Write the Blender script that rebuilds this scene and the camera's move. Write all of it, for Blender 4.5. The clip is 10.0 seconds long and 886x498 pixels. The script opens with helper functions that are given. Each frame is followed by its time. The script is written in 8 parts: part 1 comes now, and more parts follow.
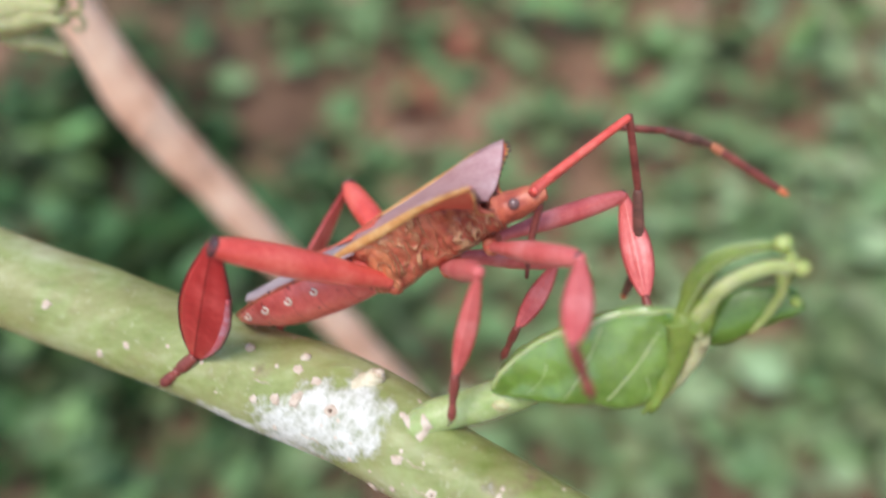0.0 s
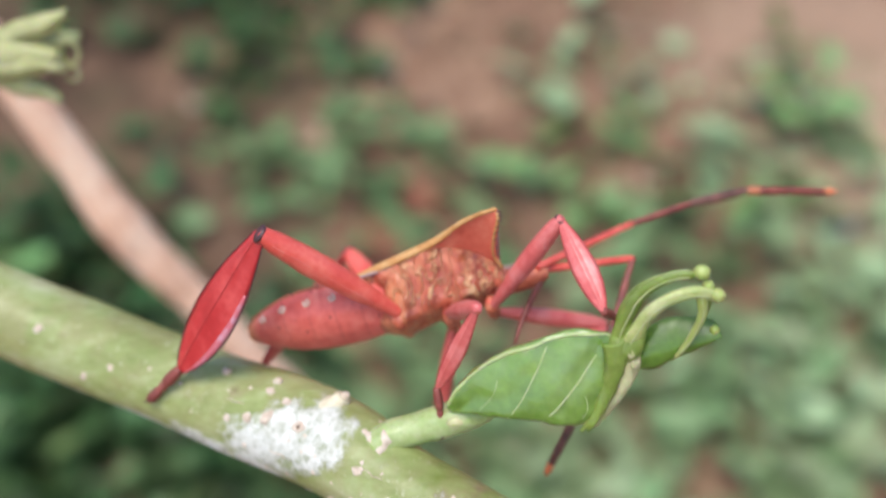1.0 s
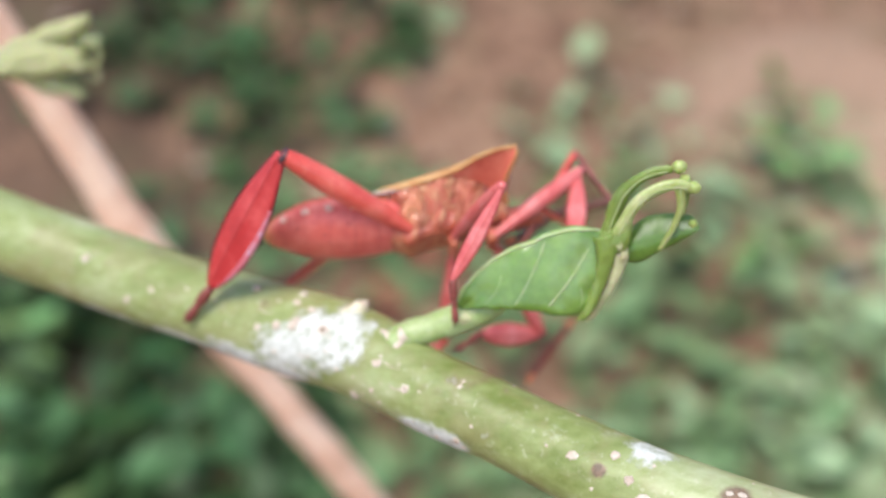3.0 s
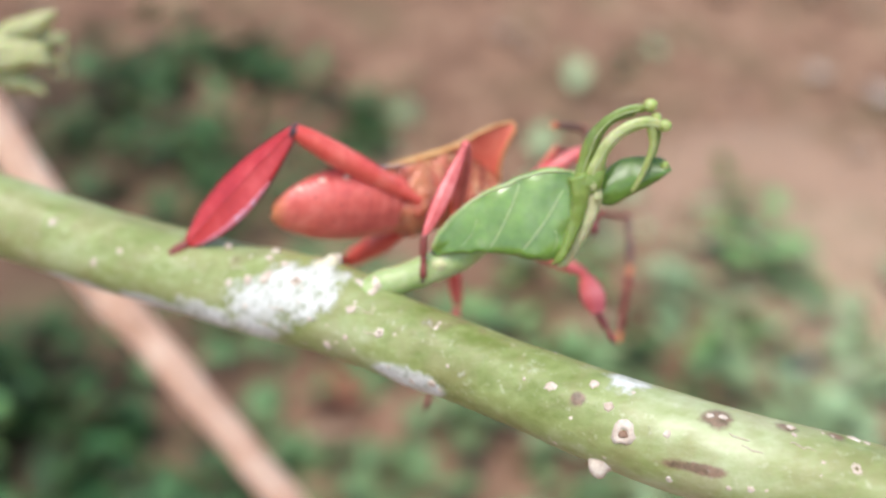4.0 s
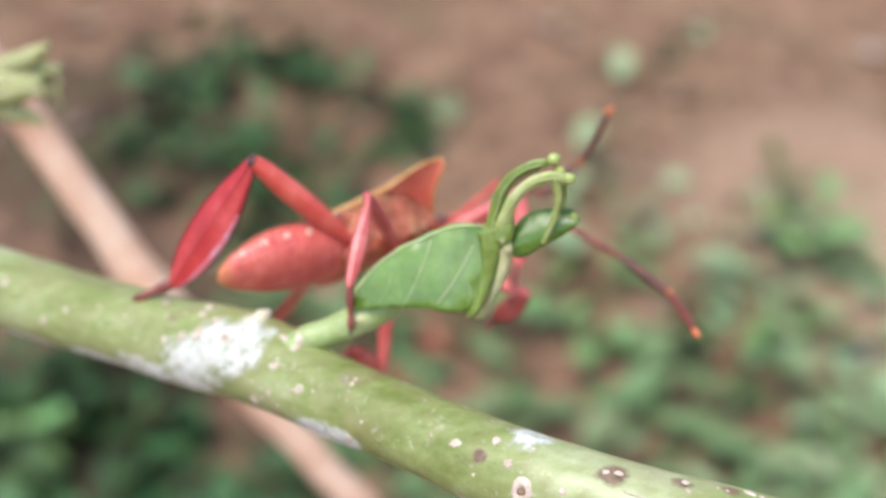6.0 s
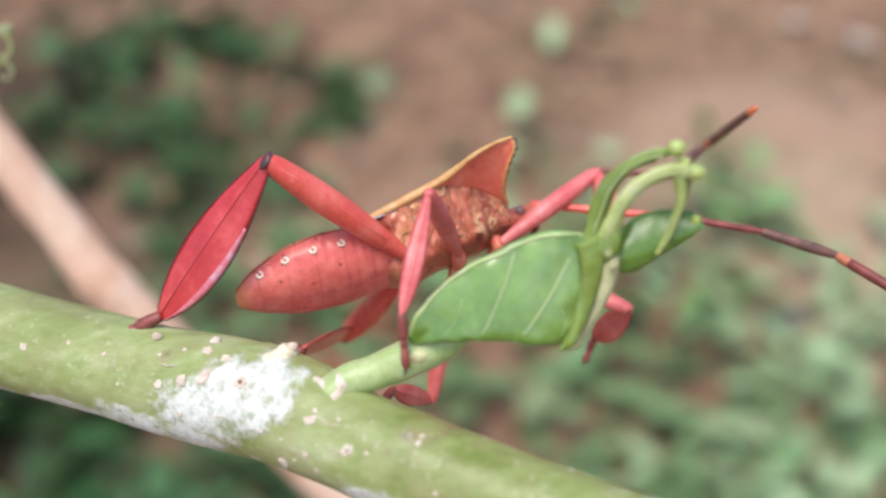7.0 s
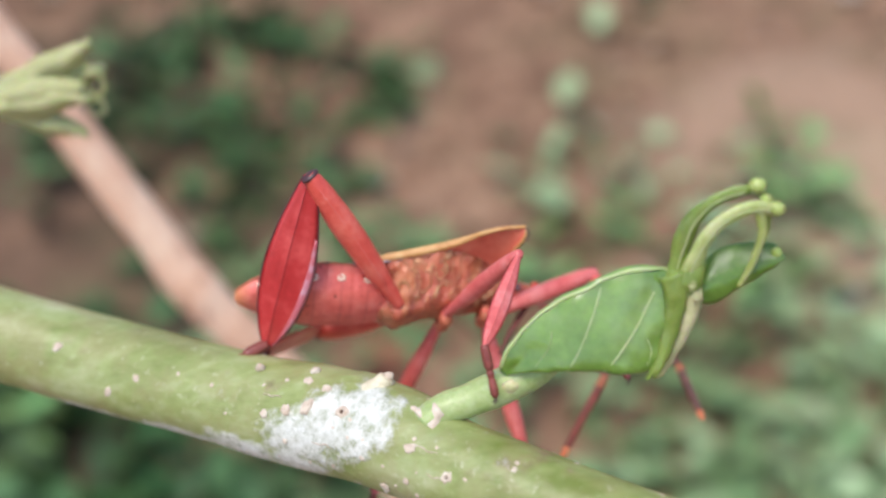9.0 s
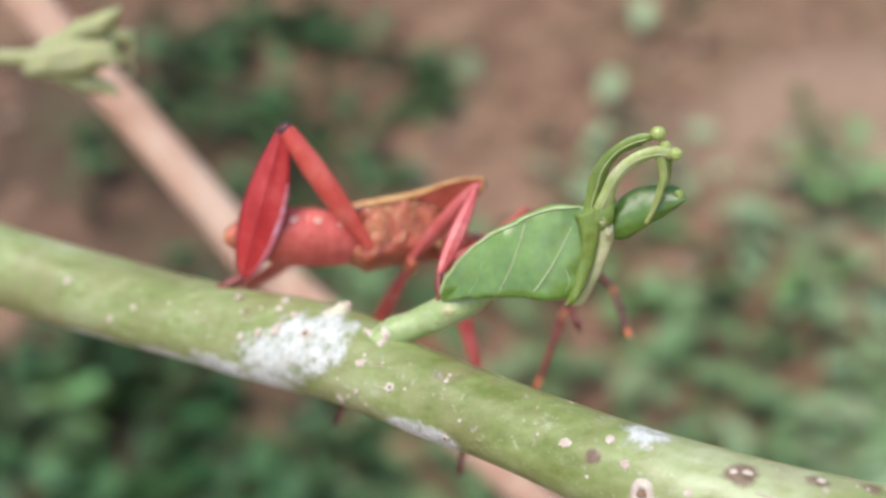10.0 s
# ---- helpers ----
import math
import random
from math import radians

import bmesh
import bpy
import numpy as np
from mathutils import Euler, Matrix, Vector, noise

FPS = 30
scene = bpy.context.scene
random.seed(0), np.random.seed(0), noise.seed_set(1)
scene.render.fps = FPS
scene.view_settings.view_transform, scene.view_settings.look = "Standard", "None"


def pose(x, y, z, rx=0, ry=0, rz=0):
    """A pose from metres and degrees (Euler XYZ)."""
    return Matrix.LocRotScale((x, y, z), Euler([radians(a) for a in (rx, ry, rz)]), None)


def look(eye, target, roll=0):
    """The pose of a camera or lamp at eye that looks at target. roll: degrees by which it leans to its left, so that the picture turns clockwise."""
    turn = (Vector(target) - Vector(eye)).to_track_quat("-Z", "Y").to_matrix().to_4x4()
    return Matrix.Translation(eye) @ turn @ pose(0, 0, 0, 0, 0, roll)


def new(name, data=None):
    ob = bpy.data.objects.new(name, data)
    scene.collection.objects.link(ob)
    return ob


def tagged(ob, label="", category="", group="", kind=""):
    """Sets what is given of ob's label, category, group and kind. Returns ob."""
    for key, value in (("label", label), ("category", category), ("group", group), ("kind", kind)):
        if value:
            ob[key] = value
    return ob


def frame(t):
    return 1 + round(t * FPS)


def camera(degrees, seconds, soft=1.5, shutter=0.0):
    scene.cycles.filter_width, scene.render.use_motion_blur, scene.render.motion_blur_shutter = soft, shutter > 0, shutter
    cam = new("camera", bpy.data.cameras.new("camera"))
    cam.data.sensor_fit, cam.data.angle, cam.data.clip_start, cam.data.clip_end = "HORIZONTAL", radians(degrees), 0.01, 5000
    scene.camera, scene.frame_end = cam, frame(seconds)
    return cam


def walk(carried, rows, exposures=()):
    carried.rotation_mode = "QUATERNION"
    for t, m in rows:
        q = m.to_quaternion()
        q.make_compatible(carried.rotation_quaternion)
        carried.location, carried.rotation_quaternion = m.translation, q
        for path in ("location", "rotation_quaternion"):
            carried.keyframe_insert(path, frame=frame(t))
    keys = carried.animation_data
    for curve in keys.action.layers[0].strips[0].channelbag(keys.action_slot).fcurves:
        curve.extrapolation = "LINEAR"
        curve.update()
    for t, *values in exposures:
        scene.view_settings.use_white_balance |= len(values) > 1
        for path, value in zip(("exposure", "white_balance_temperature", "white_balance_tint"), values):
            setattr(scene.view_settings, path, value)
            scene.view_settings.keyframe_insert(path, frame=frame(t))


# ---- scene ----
cam = camera(50, 10.0, soft=2.5, shutter=0.2)
cam.data.dof.use_dof = True
cam.data.dof.focus_distance = 0.083
cam.data.dof.aperture_fstop = 13.0
walk(cam, [
    (0, pose(0.00079, -0.05338, 0.06077, 44.85, 5.51, 0.44)), (0.1, pose(-0.00182, -0.05551, 0.05785, 45.15, 3.73, 0.09)), (0.2, pose(-0.00412, -0.05677, 0.05533, 44.88, 3.36, 0.76)),
    (0.3, pose(-0.00459, -0.05744, 0.05704, 43.82, 2.82, 0.20)), (0.4, pose(-0.00319, -0.05800, 0.06012, 44.43, 2.89, 0.06)), (0.5, pose(-0.00283, -0.05993, 0.06293, 46.92, 2.27, -0.56)),
    (0.6, pose(-0.00163, -0.06128, 0.06498, 49.89, 1.84, -0.49)), (0.7, pose(-0.00143, -0.06448, 0.06461, 53.37, 1.41, -0.57)), (0.8, pose(-0.00094, -0.06592, 0.06273, 54.73, 1.31, -0.28)),
    (1, pose(-0.00041, -0.06838, 0.05954, 54.31, 1.39, 0.12)), (1.2, pose(-0.00101, -0.07410, 0.05562, 56.55, -0.10, -0.55)), (1.5, pose(0.00082, -0.07586, 0.05358, 56.06, 1.07, 0.50)),
    (1.8, pose(0.00244, -0.07874, 0.05217, 57.74, 0.32, -0.43)), (2, pose(0.00075, -0.07976, 0.05289, 57.08, 0.68, 0.14)), (2.5, pose(0.00222, -0.08167, 0.05342, 56.54, 1.78, 0.41)),
    (2.7, pose(0.00094, -0.08342, 0.05361, 56.68, 2.07, 0.44)), (3.8, pose(-0.00296, -0.09050, 0.04307, 63.93, 1.68, -2.34)), (4, pose(-0.00331, -0.09280, 0.03971, 64.12, 0.96, -2.32)),
    (4.2, pose(-0.00252, -0.09360, 0.04062, 63.59, 0.65, -2.05)), (4.5, pose(0.00656, -0.09307, 0.04197, 63.40, 1.84, -0.65)), (5, pose(0.01477, -0.09459, 0.04238, 63.54, 3.14, -1.54)),
    (5.5, pose(0.01472, -0.09456, 0.04459, 64.34, 3.98, -0.72)), (5.7, pose(0.01300, -0.09532, 0.04553, 64.47, 3.88, 0.39)), (6.8, pose(0.00290, -0.07336, 0.04331, 60.81, 4.48, -3.44)),
    (7, pose(-0.00164, -0.07088, 0.03986, 61.90, 3.18, -4.59)), (7.2, pose(-0.00005, -0.06666, 0.03846, 59.10, 4.76, -4.08)), (7.5, pose(-0.00332, -0.06414, 0.03861, 58.25, 4.55, -4.38)),
    (7.8, pose(-0.00514, -0.06168, 0.03876, 58.75, 4.49, -4.89)), (8, pose(-0.00461, -0.06139, 0.04093, 59.49, 5.01, -4.06)), (8.5, pose(-0.00595, -0.06611, 0.04177, 61.01, 4.30, -4.77)),
    (9, pose(-0.00462, -0.07216, 0.04575, 61.12, 5.78, -2.61)), (9.5, pose(0.00076, -0.07813, 0.04577, 60.63, 5.89, -2.26)), (10, pose(0.00426, -0.08532, 0.04561, 61.35, 6.50, 0.14)),
], exposures=[(0, 0.9), (1.0, 0.94), (2.0, 1.0), (3.8, 1.1), (5.5, 1.1), (7.0, 1.05), (8.0, 0.98), (9.0, 0.92), (10.0, 0.9)])

# ---- daylight: thin bright overcast, brightest overhead ----
world = bpy.data.worlds.new("world")
scene.world = world
world.use_nodes = True
wn = world.node_tree
sky = wn.nodes.new("ShaderNodeTexSky")
sky.sky_type, sky.sun_disc = "NISHITA", False
sky.sun_elevation, sky.sun_rotation = radians(62), radians(200)
wn.links.new(sky.outputs[0], wn.nodes["Background"].inputs[0])
wn.nodes["Background"].inputs[1].default_value = 0.12
sun = new("sun", bpy.data.lights.new("sun", "SUN"))
sun.data.energy, sun.data.angle, sun.data.color = 1.6, radians(25), (1.0, 0.96, 0.9)
sun.matrix_basis = look((-0.25, -0.55, 1.6), (0, 0, 0))


# ---- materials ----
def material(name, rough=0.5, spec=0.4, metallic=0.0):
    m = bpy.data.materials.new(name)
    m.use_nodes = True
    b = m.node_tree.nodes["Principled BSDF"]
    b.inputs["Roughness"].default_value = rough
    b.inputs["Specular IOR Level"].default_value = spec
    b.inputs["Metallic"].default_value = metallic
    return m, m.node_tree, b


def coords(nt):
    return nt.nodes.new("ShaderNodeTexCoord").outputs["Object"]


def noise_tex(nt, scale, detail=4.0, rough=0.55, vec=None, distortion=0.0):
    n = nt.nodes.new("ShaderNodeTexNoise")
    n.inputs["Scale"].default_value, n.inputs["Detail"].default_value = scale, detail
    n.inputs["Roughness"].default_value, n.inputs["Distortion"].default_value = rough, distortion
    nt.links.new(vec if vec is not None else coords(nt), n.inputs["Vector"])
    return n.outputs["Fac"]


def ramp(nt, fac, stops):
    r = nt.nodes.new("ShaderNodeValToRGB")
    while len(r.color_ramp.elements) < len(stops):
        r.color_ramp.elements.new(0.5)
    for e, (p, c) in zip(r.color_ramp.elements, stops):
        e.position, e.color = p, (*c, 1)
    nt.links.new(fac, r.inputs[0])
    return r.outputs[0]


def mix(nt, fac, a, b, mode="MIX"):
    n = nt.nodes.new("ShaderNodeMix")
    n.data_type, n.blend_type = "RGBA", mode
    for sock, v in ((n.inputs[0], fac), (n.inputs[6], a), (n.inputs[7], b)):
        if isinstance(v, (int, float)):
            sock.default_value = v
        elif isinstance(v, tuple):
            sock.default_value = (*v, 1)
        else:
            nt.links.new(v, sock)
    return n.outputs[2]


def math_node(nt, op, a, b=None, c=None):
    n = nt.nodes.new("ShaderNodeMath")
    n.operation = op
    for i, v in enumerate((a, b, c)):
        if v is None:
            continue
        if isinstance(v, (int, float)):
            n.inputs[i].default_value = v
        else:
            nt.links.new(v, n.inputs[i])
    return n.outputs[0]


def bump(nt, bsdf, height, strength, distance):
    n = nt.nodes.new("ShaderNodeBump")
    n.inputs["Strength"].default_value, n.inputs["Distance"].default_value = strength, distance
    nt.links.new(height, n.inputs["Height"])
    nt.links.new(n.outputs[0], bsdf.inputs["Normal"])


def mottled(name, dark, mid, light, scale, rough=0.5, spec=0.4, relief=0.3, depth=0.0002, fine=6.0, sub=0.0, vary=0.0):
    """A colour that varies at two scales, with fine relief."""
    m, nt, b = material(name, rough, spec)
    co = coords(nt)
    big = noise_tex(nt, scale, 5, 0.6, co)
    small = noise_tex(nt, scale * fine, 3, 0.6, co)
    f = math_node(nt, "ADD", math_node(nt, "MULTIPLY", big, 0.7), math_node(nt, "MULTIPLY", small, 0.3))
    col = ramp(nt, f, [(0.32, dark), (0.5, mid), (0.68, light)])
    if vary:
        info = nt.nodes.new("ShaderNodeNewGeometry")
        hsv = nt.nodes.new("ShaderNodeHueSaturation")
        v = math_node(nt, "MULTIPLY_ADD", info.outputs["Random Per Island"], vary, 1 - vary / 2)
        nt.links.new(v, hsv.inputs["Value"])
        h = math_node(nt, "MULTIPLY_ADD", info.outputs["Random Per Island"], 0.06, 0.47)
        nt.links.new(h, hsv.inputs["Hue"])
        nt.links.new(col, hsv.inputs["Color"])
        col = hsv.outputs[0]
    nt.links.new(col, b.inputs["Base Color"])
    if sub:
        b.inputs["Subsurface Weight"].default_value = sub
        b.inputs["Subsurface Radius"].default_value = (0.001, 0.0006, 0.0003)
        b.inputs["Subsurface Scale"].default_value = 0.5
    bump(nt, b, small, relief, depth)
    return m


def bark_material():
    """Smooth green bark with paler streaks along it and whitish wax patches of ragged outline."""
    m, nt, b = material("green_bark", 0.45, 0.4)
    co = coords(nt)
    sep = nt.nodes.new("ShaderNodeSeparateXYZ")
    nt.links.new(co, sep.inputs[0])
    streak_map = nt.nodes.new("ShaderNodeMapping")
    streak_map.inputs["Rotation"].default_value = (0, 0, radians(30))
    streak_map.inputs["Scale"].default_value = (0.5, 1, 1)
    nt.links.new(co, streak_map.inputs[0])
    big = noise_tex(nt, 90, 4, 0.6, streak_map.outputs[0])
    fine = noise_tex(nt, 900, 4, 0.6, streak_map.outputs[0])
    f = math_node(nt, "ADD", math_node(nt, "MULTIPLY", big, 0.75), math_node(nt, "MULTIPLY", fine, 0.25))
    green = ramp(nt, f, [(0.36, (0.16, 0.197, 0.04)), (0.5, (0.3, 0.342, 0.122)), (0.63, (0.47, 0.497, 0.27))])
    # brownish weathering
    brown = noise_tex(nt, 140, 5, 0.7, co)
    green = mix(nt, math_node(nt, "MULTIPLY", ramp(nt, brown, [(0.58, (0, 0, 0)), (0.74, (1, 1, 1))]), 0.55), green, (0.20, 0.13, 0.07))
    # reddish flush, strongest along the top of the twig
    flush = math_node(nt, "MULTIPLY", ramp(nt, noise_tex(nt, 210, 4, 0.65, co), [(0.44, (0, 0, 0)), (0.62, (1, 1, 1))]), 0.3)
    green = mix(nt, flush, green, (0.33, 0.23, 0.13))
    speck = ramp(nt, noise_tex(nt, 1300, 3, 0.7, co), [(0.6, (0, 0, 0)), (0.7, (1, 1, 1))])
    green = mix(nt, math_node(nt, "MULTIPLY", speck, 0.4), green, (0.58, 0.56, 0.38))
    scurf = ramp(nt, noise_tex(nt, 330, 6, 0.75, co), [(0.6, (0, 0, 0)), (0.72, (1, 1, 1))])
    green = mix(nt, math_node(nt, "MULTIPLY", scurf, 0.6), green, (0.5, 0.52, 0.34))
    stain = ramp(nt, noise_tex(nt, 55, 5, 0.7, streak_map.outputs[0]), [(0.54, (0, 0, 0)), (0.72, (1, 1, 1))])
    green = mix(nt, math_node(nt, "MULTIPLY", stain, 0.5), green, (0.13, 0.17, 0.045))
    rag = noise_tex(nt, 420, 6, 0.7, co)

    def near(spots):
        """How near a place is to the nearest of some spots (centre, half sizes in mm, weight)."""
        total = None
        for (px, py, pz), (sx, sy, sz), k in spots:
            mp = nt.nodes.new("ShaderNodeMapping")
            mp.vector_type = "TEXTURE"
            mp.inputs["Location"].default_value = (px / 1000, py / 1000, pz / 1000)
            mp.inputs["Scale"].default_value = (sx / 1000, sy / 1000, sz / 1000)
            nt.links.new(co, mp.inputs[0])
            ln = nt.nodes.new("ShaderNodeVectorMath")
            ln.operation = "LENGTH"
            nt.links.new(mp.outputs[0], ln.inputs[0])
            d = math_node(nt, "MULTIPLY", math_node(nt, "MAXIMUM", math_node(nt, "SUBTRACT", 1.35, ln.outputs["Value"]), 0.0), k)
            total = d if total is None else math_node(nt, "MAXIMUM", total, d)
        return total

    # brown scabs of ragged outline
    scab = near((((21.9, -27.2, -9.1), (1.6, 1.3, 0.8), 0.85), ((22.8, -28.8, -10.2), (0.9, 0.8, 0.6), 0.7), ((27.7, -28.0, -9.8), (1.2, 1.0, 0.6), 0.8), ((31.5, -29.1, -10.3), (1.2, 1.0, 0.6), 0.75),
                 ((20.2, -29.7, -12.0), (4.0, 2.2, 0.6), 0.8), ((-22.5, -1.4, -5.2), (2.0, 1.8, 1.2), 0.3), ((10.5, -24.0, -8.8), (1.0, 1.0, 0.7), 0.8), ((0.0, -12.8, -7.4), (7.0, 3.0, 1.2), 0.35)))
    scab_mask = ramp(nt, math_node(nt, "ADD", math_node(nt, "MULTIPLY", scab, 0.75), math_node(nt, "MULTIPLY", rag, 0.9)), [(0.66, (0, 0, 0)), (0.9, (1, 1, 1))])
    green = mix(nt, math_node(nt, "MULTIPLY", scab_mask, 0.85), green, ramp(nt, noise_tex(nt, 900, 4, 0.7, co), [(0.35, (0.08, 0.04, 0.03)), (0.6, (0.26, 0.14, 0.1))]))
    # wax patches, broken up by noise
    total = near((((-14.8, -6.5, -6.2), (4.4, 3.8, 3.2), 1.15), ((-19.6, -5.6, -8.8), (5.0, 4.0, 3.0), 0.78), ((-20.7, -5.2, -11.5), (4.2, 3.0, 2.4), 0.9), ((-26.2, -2.6, -11.0), (5.2, 3.2, 1.9), 0.95),
                  ((-33.5, 1.2, -11.6), (6.5, 3.2, 1.6), 0.9), ((-43.0, 5.6, -11.2), (10.0, 3.2, 1.6), 0.85), ((-5.0, -15.4, -12.0), (6.0, 3.0, 1.8), 1.15), ((15.1, -22.4, -8.2), (3.0, 2.2, 1.2), 0.68)))
    mask = ramp(nt, math_node(nt, "ADD", math_node(nt, "MULTIPLY", total, 0.62), math_node(nt, "MULTIPLY", rag, 1.25)),
                [(0.8, (0, 0, 0)), (1.3, (1, 1, 1))])
    wax = ramp(nt, noise_tex(nt, 800, 5, 0.75, co), [(0.32, (0.3, 0.32, 0.2)), (0.46, (0.6, 0.59, 0.52)), (0.64, (0.8, 0.79, 0.74))])
    col = mix(nt, math_node(nt, "MULTIPLY", mask, 0.92), green, wax)
    nt.links.new(col, b.inputs["Base Color"])
    nt.links.new(math_node(nt, "MULTIPLY_ADD", mask, 0.4, 0.36), b.inputs["Roughness"])
    h = math_node(nt, "ADD", math_node(nt, "MULTIPLY", mask, 0.6), math_node(nt, "MULTIPLY", fine, 0.5))
    bump(nt, b, math_node(nt, "ADD", h, math_node(nt, "MULTIPLY", rag, 0.8)), 0.6, 0.0003)
    return m


def leaf_material(name, dark, light, rough=0.32, scale=260, coat=0.0):
    m, nt, b = material(name, rough, 0.45)
    co = coords(nt)
    n = noise_tex(nt, scale, 4, 0.6, co)
    cells = noise_tex(nt, scale * 7, 3, 0.65, co)
    f = math_node(nt, "ADD", math_node(nt, "MULTIPLY", n, 0.72), math_node(nt, "MULTIPLY", cells, 0.28))
    col = ramp(nt, f, [(0.34, dark), (0.66, light)])
    pale = ramp(nt, noise_tex(nt, scale * 0.8, 3, 0.6, co), [(0.56, (0, 0, 0)), (0.75, (1, 1, 1))])
    col = mix(nt, math_node(nt, "MULTIPLY", pale, 0.3), col, tuple(0.5 * c + 0.22 for c in light))
    nt.links.new(col, b.inputs["Base Color"])
    b.inputs["Subsurface Weight"].default_value = 0.25
    b.inputs["Subsurface Radius"].default_value = (0.0005, 0.0012, 0.0002)
    b.inputs["Subsurface Scale"].default_value = 0.8
    b.inputs["Coat Weight"].default_value = coat
    b.inputs["Coat Roughness"].default_value = 0.28
    bump(nt, b, f, 0.5, 0.0002)
    return m


def soil_material():
    m, nt, b = material("soil", 0.95, 0.2)
    co = coords(nt)
    a = noise_tex(nt, 3.0, 6, 0.6, co)
    mid = noise_tex(nt, 9.0, 5, 0.65, co)
    c = noise_tex(nt, 34, 6, 0.65, co)
    f = math_node(nt, "ADD", math_node(nt, "ADD", math_node(nt, "MULTIPLY", a, 0.3), math_node(nt, "MULTIPLY", mid, 0.34)), math_node(nt, "MULTIPLY", c, 0.36))
    col = ramp(nt, f, [(0.38, (0.1, 0.054, 0.034)), (0.5, (0.248, 0.138, 0.086)), (0.6, (0.39, 0.237, 0.152))])

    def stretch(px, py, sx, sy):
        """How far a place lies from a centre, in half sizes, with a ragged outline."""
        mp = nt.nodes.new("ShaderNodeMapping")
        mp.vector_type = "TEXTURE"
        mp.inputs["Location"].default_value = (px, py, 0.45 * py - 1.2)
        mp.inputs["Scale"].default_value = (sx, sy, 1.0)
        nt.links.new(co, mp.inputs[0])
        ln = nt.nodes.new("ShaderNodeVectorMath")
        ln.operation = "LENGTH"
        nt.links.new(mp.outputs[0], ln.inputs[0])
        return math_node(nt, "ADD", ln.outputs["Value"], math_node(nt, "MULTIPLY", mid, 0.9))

    # shade put into the soil colour: under the weeds, and in a band further up the slope
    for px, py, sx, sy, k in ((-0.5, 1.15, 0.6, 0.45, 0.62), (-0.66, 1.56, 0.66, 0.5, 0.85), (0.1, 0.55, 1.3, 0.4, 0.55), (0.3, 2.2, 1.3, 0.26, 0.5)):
        soil_shade = ramp(nt, stretch(px, py, sx, sy), [(0.85, (1, 1, 1)), (1.6, (0, 0, 0))])
        col = mix(nt, math_node(nt, "MULTIPLY", soil_shade, k), col, (0.085, 0.052, 0.034))
    # paler earth towards the right
    for px, py, sx, sy, k in ((0.62, 1.34, 0.62, 0.38, 0.55), (0.68, 1.15, 0.4, 0.42, 0.9)):
        dry = ramp(nt, stretch(px, py, sx, sy), [(0.8, (1, 1, 1)), (1.6, (0, 0, 0))])
        col = mix(nt, math_node(nt, "MULTIPLY", dry, k), col, (0.48, 0.315, 0.212))
    moss = ramp(nt, noise_tex(nt, 5.5, 5, 0.65, co), [(0.5, (0, 0, 0)), (0.66, (1, 1, 1))])
    col = mix(nt, math_node(nt, "MULTIPLY", moss, 0.4), col, (0.13, 0.125, 0.06))
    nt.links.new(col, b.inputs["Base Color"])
    bump(nt, b, c, 0.8, 0.02)
    return m


def pleura_material():
    """Orange-brown wrinkled flank with short curved golden streaks of hair."""
    m, nt, b = material("thorax_flank", 0.3, 0.55)
    co = coords(nt)
    tall = nt.nodes.new("ShaderNodeMapping")
    tall.inputs["Rotation"].default_value = (0, radians(14), 0)
    tall.inputs["Scale"].default_value = (1.15, 0.8, 0.42)
    nt.links.new(co, tall.inputs[0])
    n = noise_tex(nt, 760, 2.0, 0.45, tall.outputs[0], 0.9)
    line = math_node(nt, "ABSOLUTE", math_node(nt, "SUBTRACT", n, 0.5))
    ridge = ramp(nt, line, [(0.006, (1, 1, 1)), (0.045, (0, 0, 0))])
    gate = ramp(nt, noise_tex(nt, 300, 3, 0.6, co), [(0.44, (0, 0, 0)), (0.57, (1, 1, 1))])
    ridge = math_node(nt, "MULTIPLY", ridge, gate)
    base = ramp(nt, noise_tex(nt, 330, 4, 0.65, tall.outputs[0]), [(0.37, (0.22, 0.04, 0.024)), (0.5, (0.48, 0.11, 0.06)), (0.66, (0.66, 0.22, 0.12))])
    haze = ramp(nt, noise_tex(nt, 260, 3, 0.6, tall.outputs[0], 0.6), [(0.5, (0, 0, 0)), (0.68, (1, 1, 1))])
    base = mix(nt, math_node(nt, "MULTIPLY", haze, 0.5), base, (0.68, 0.31, 0.12))
    col = mix(nt, math_node(nt, "MULTIPLY", ridge, 0.6), base, (0.86, 0.55, 0.28))
    nt.links.new(col, b.inputs["Base Color"])
    h = math_node(nt, "ADD", ridge, math_node(nt, "MULTIPLY", n, 1.6))
    bump(nt, b, h, 0.9, 0.00032)
    return m


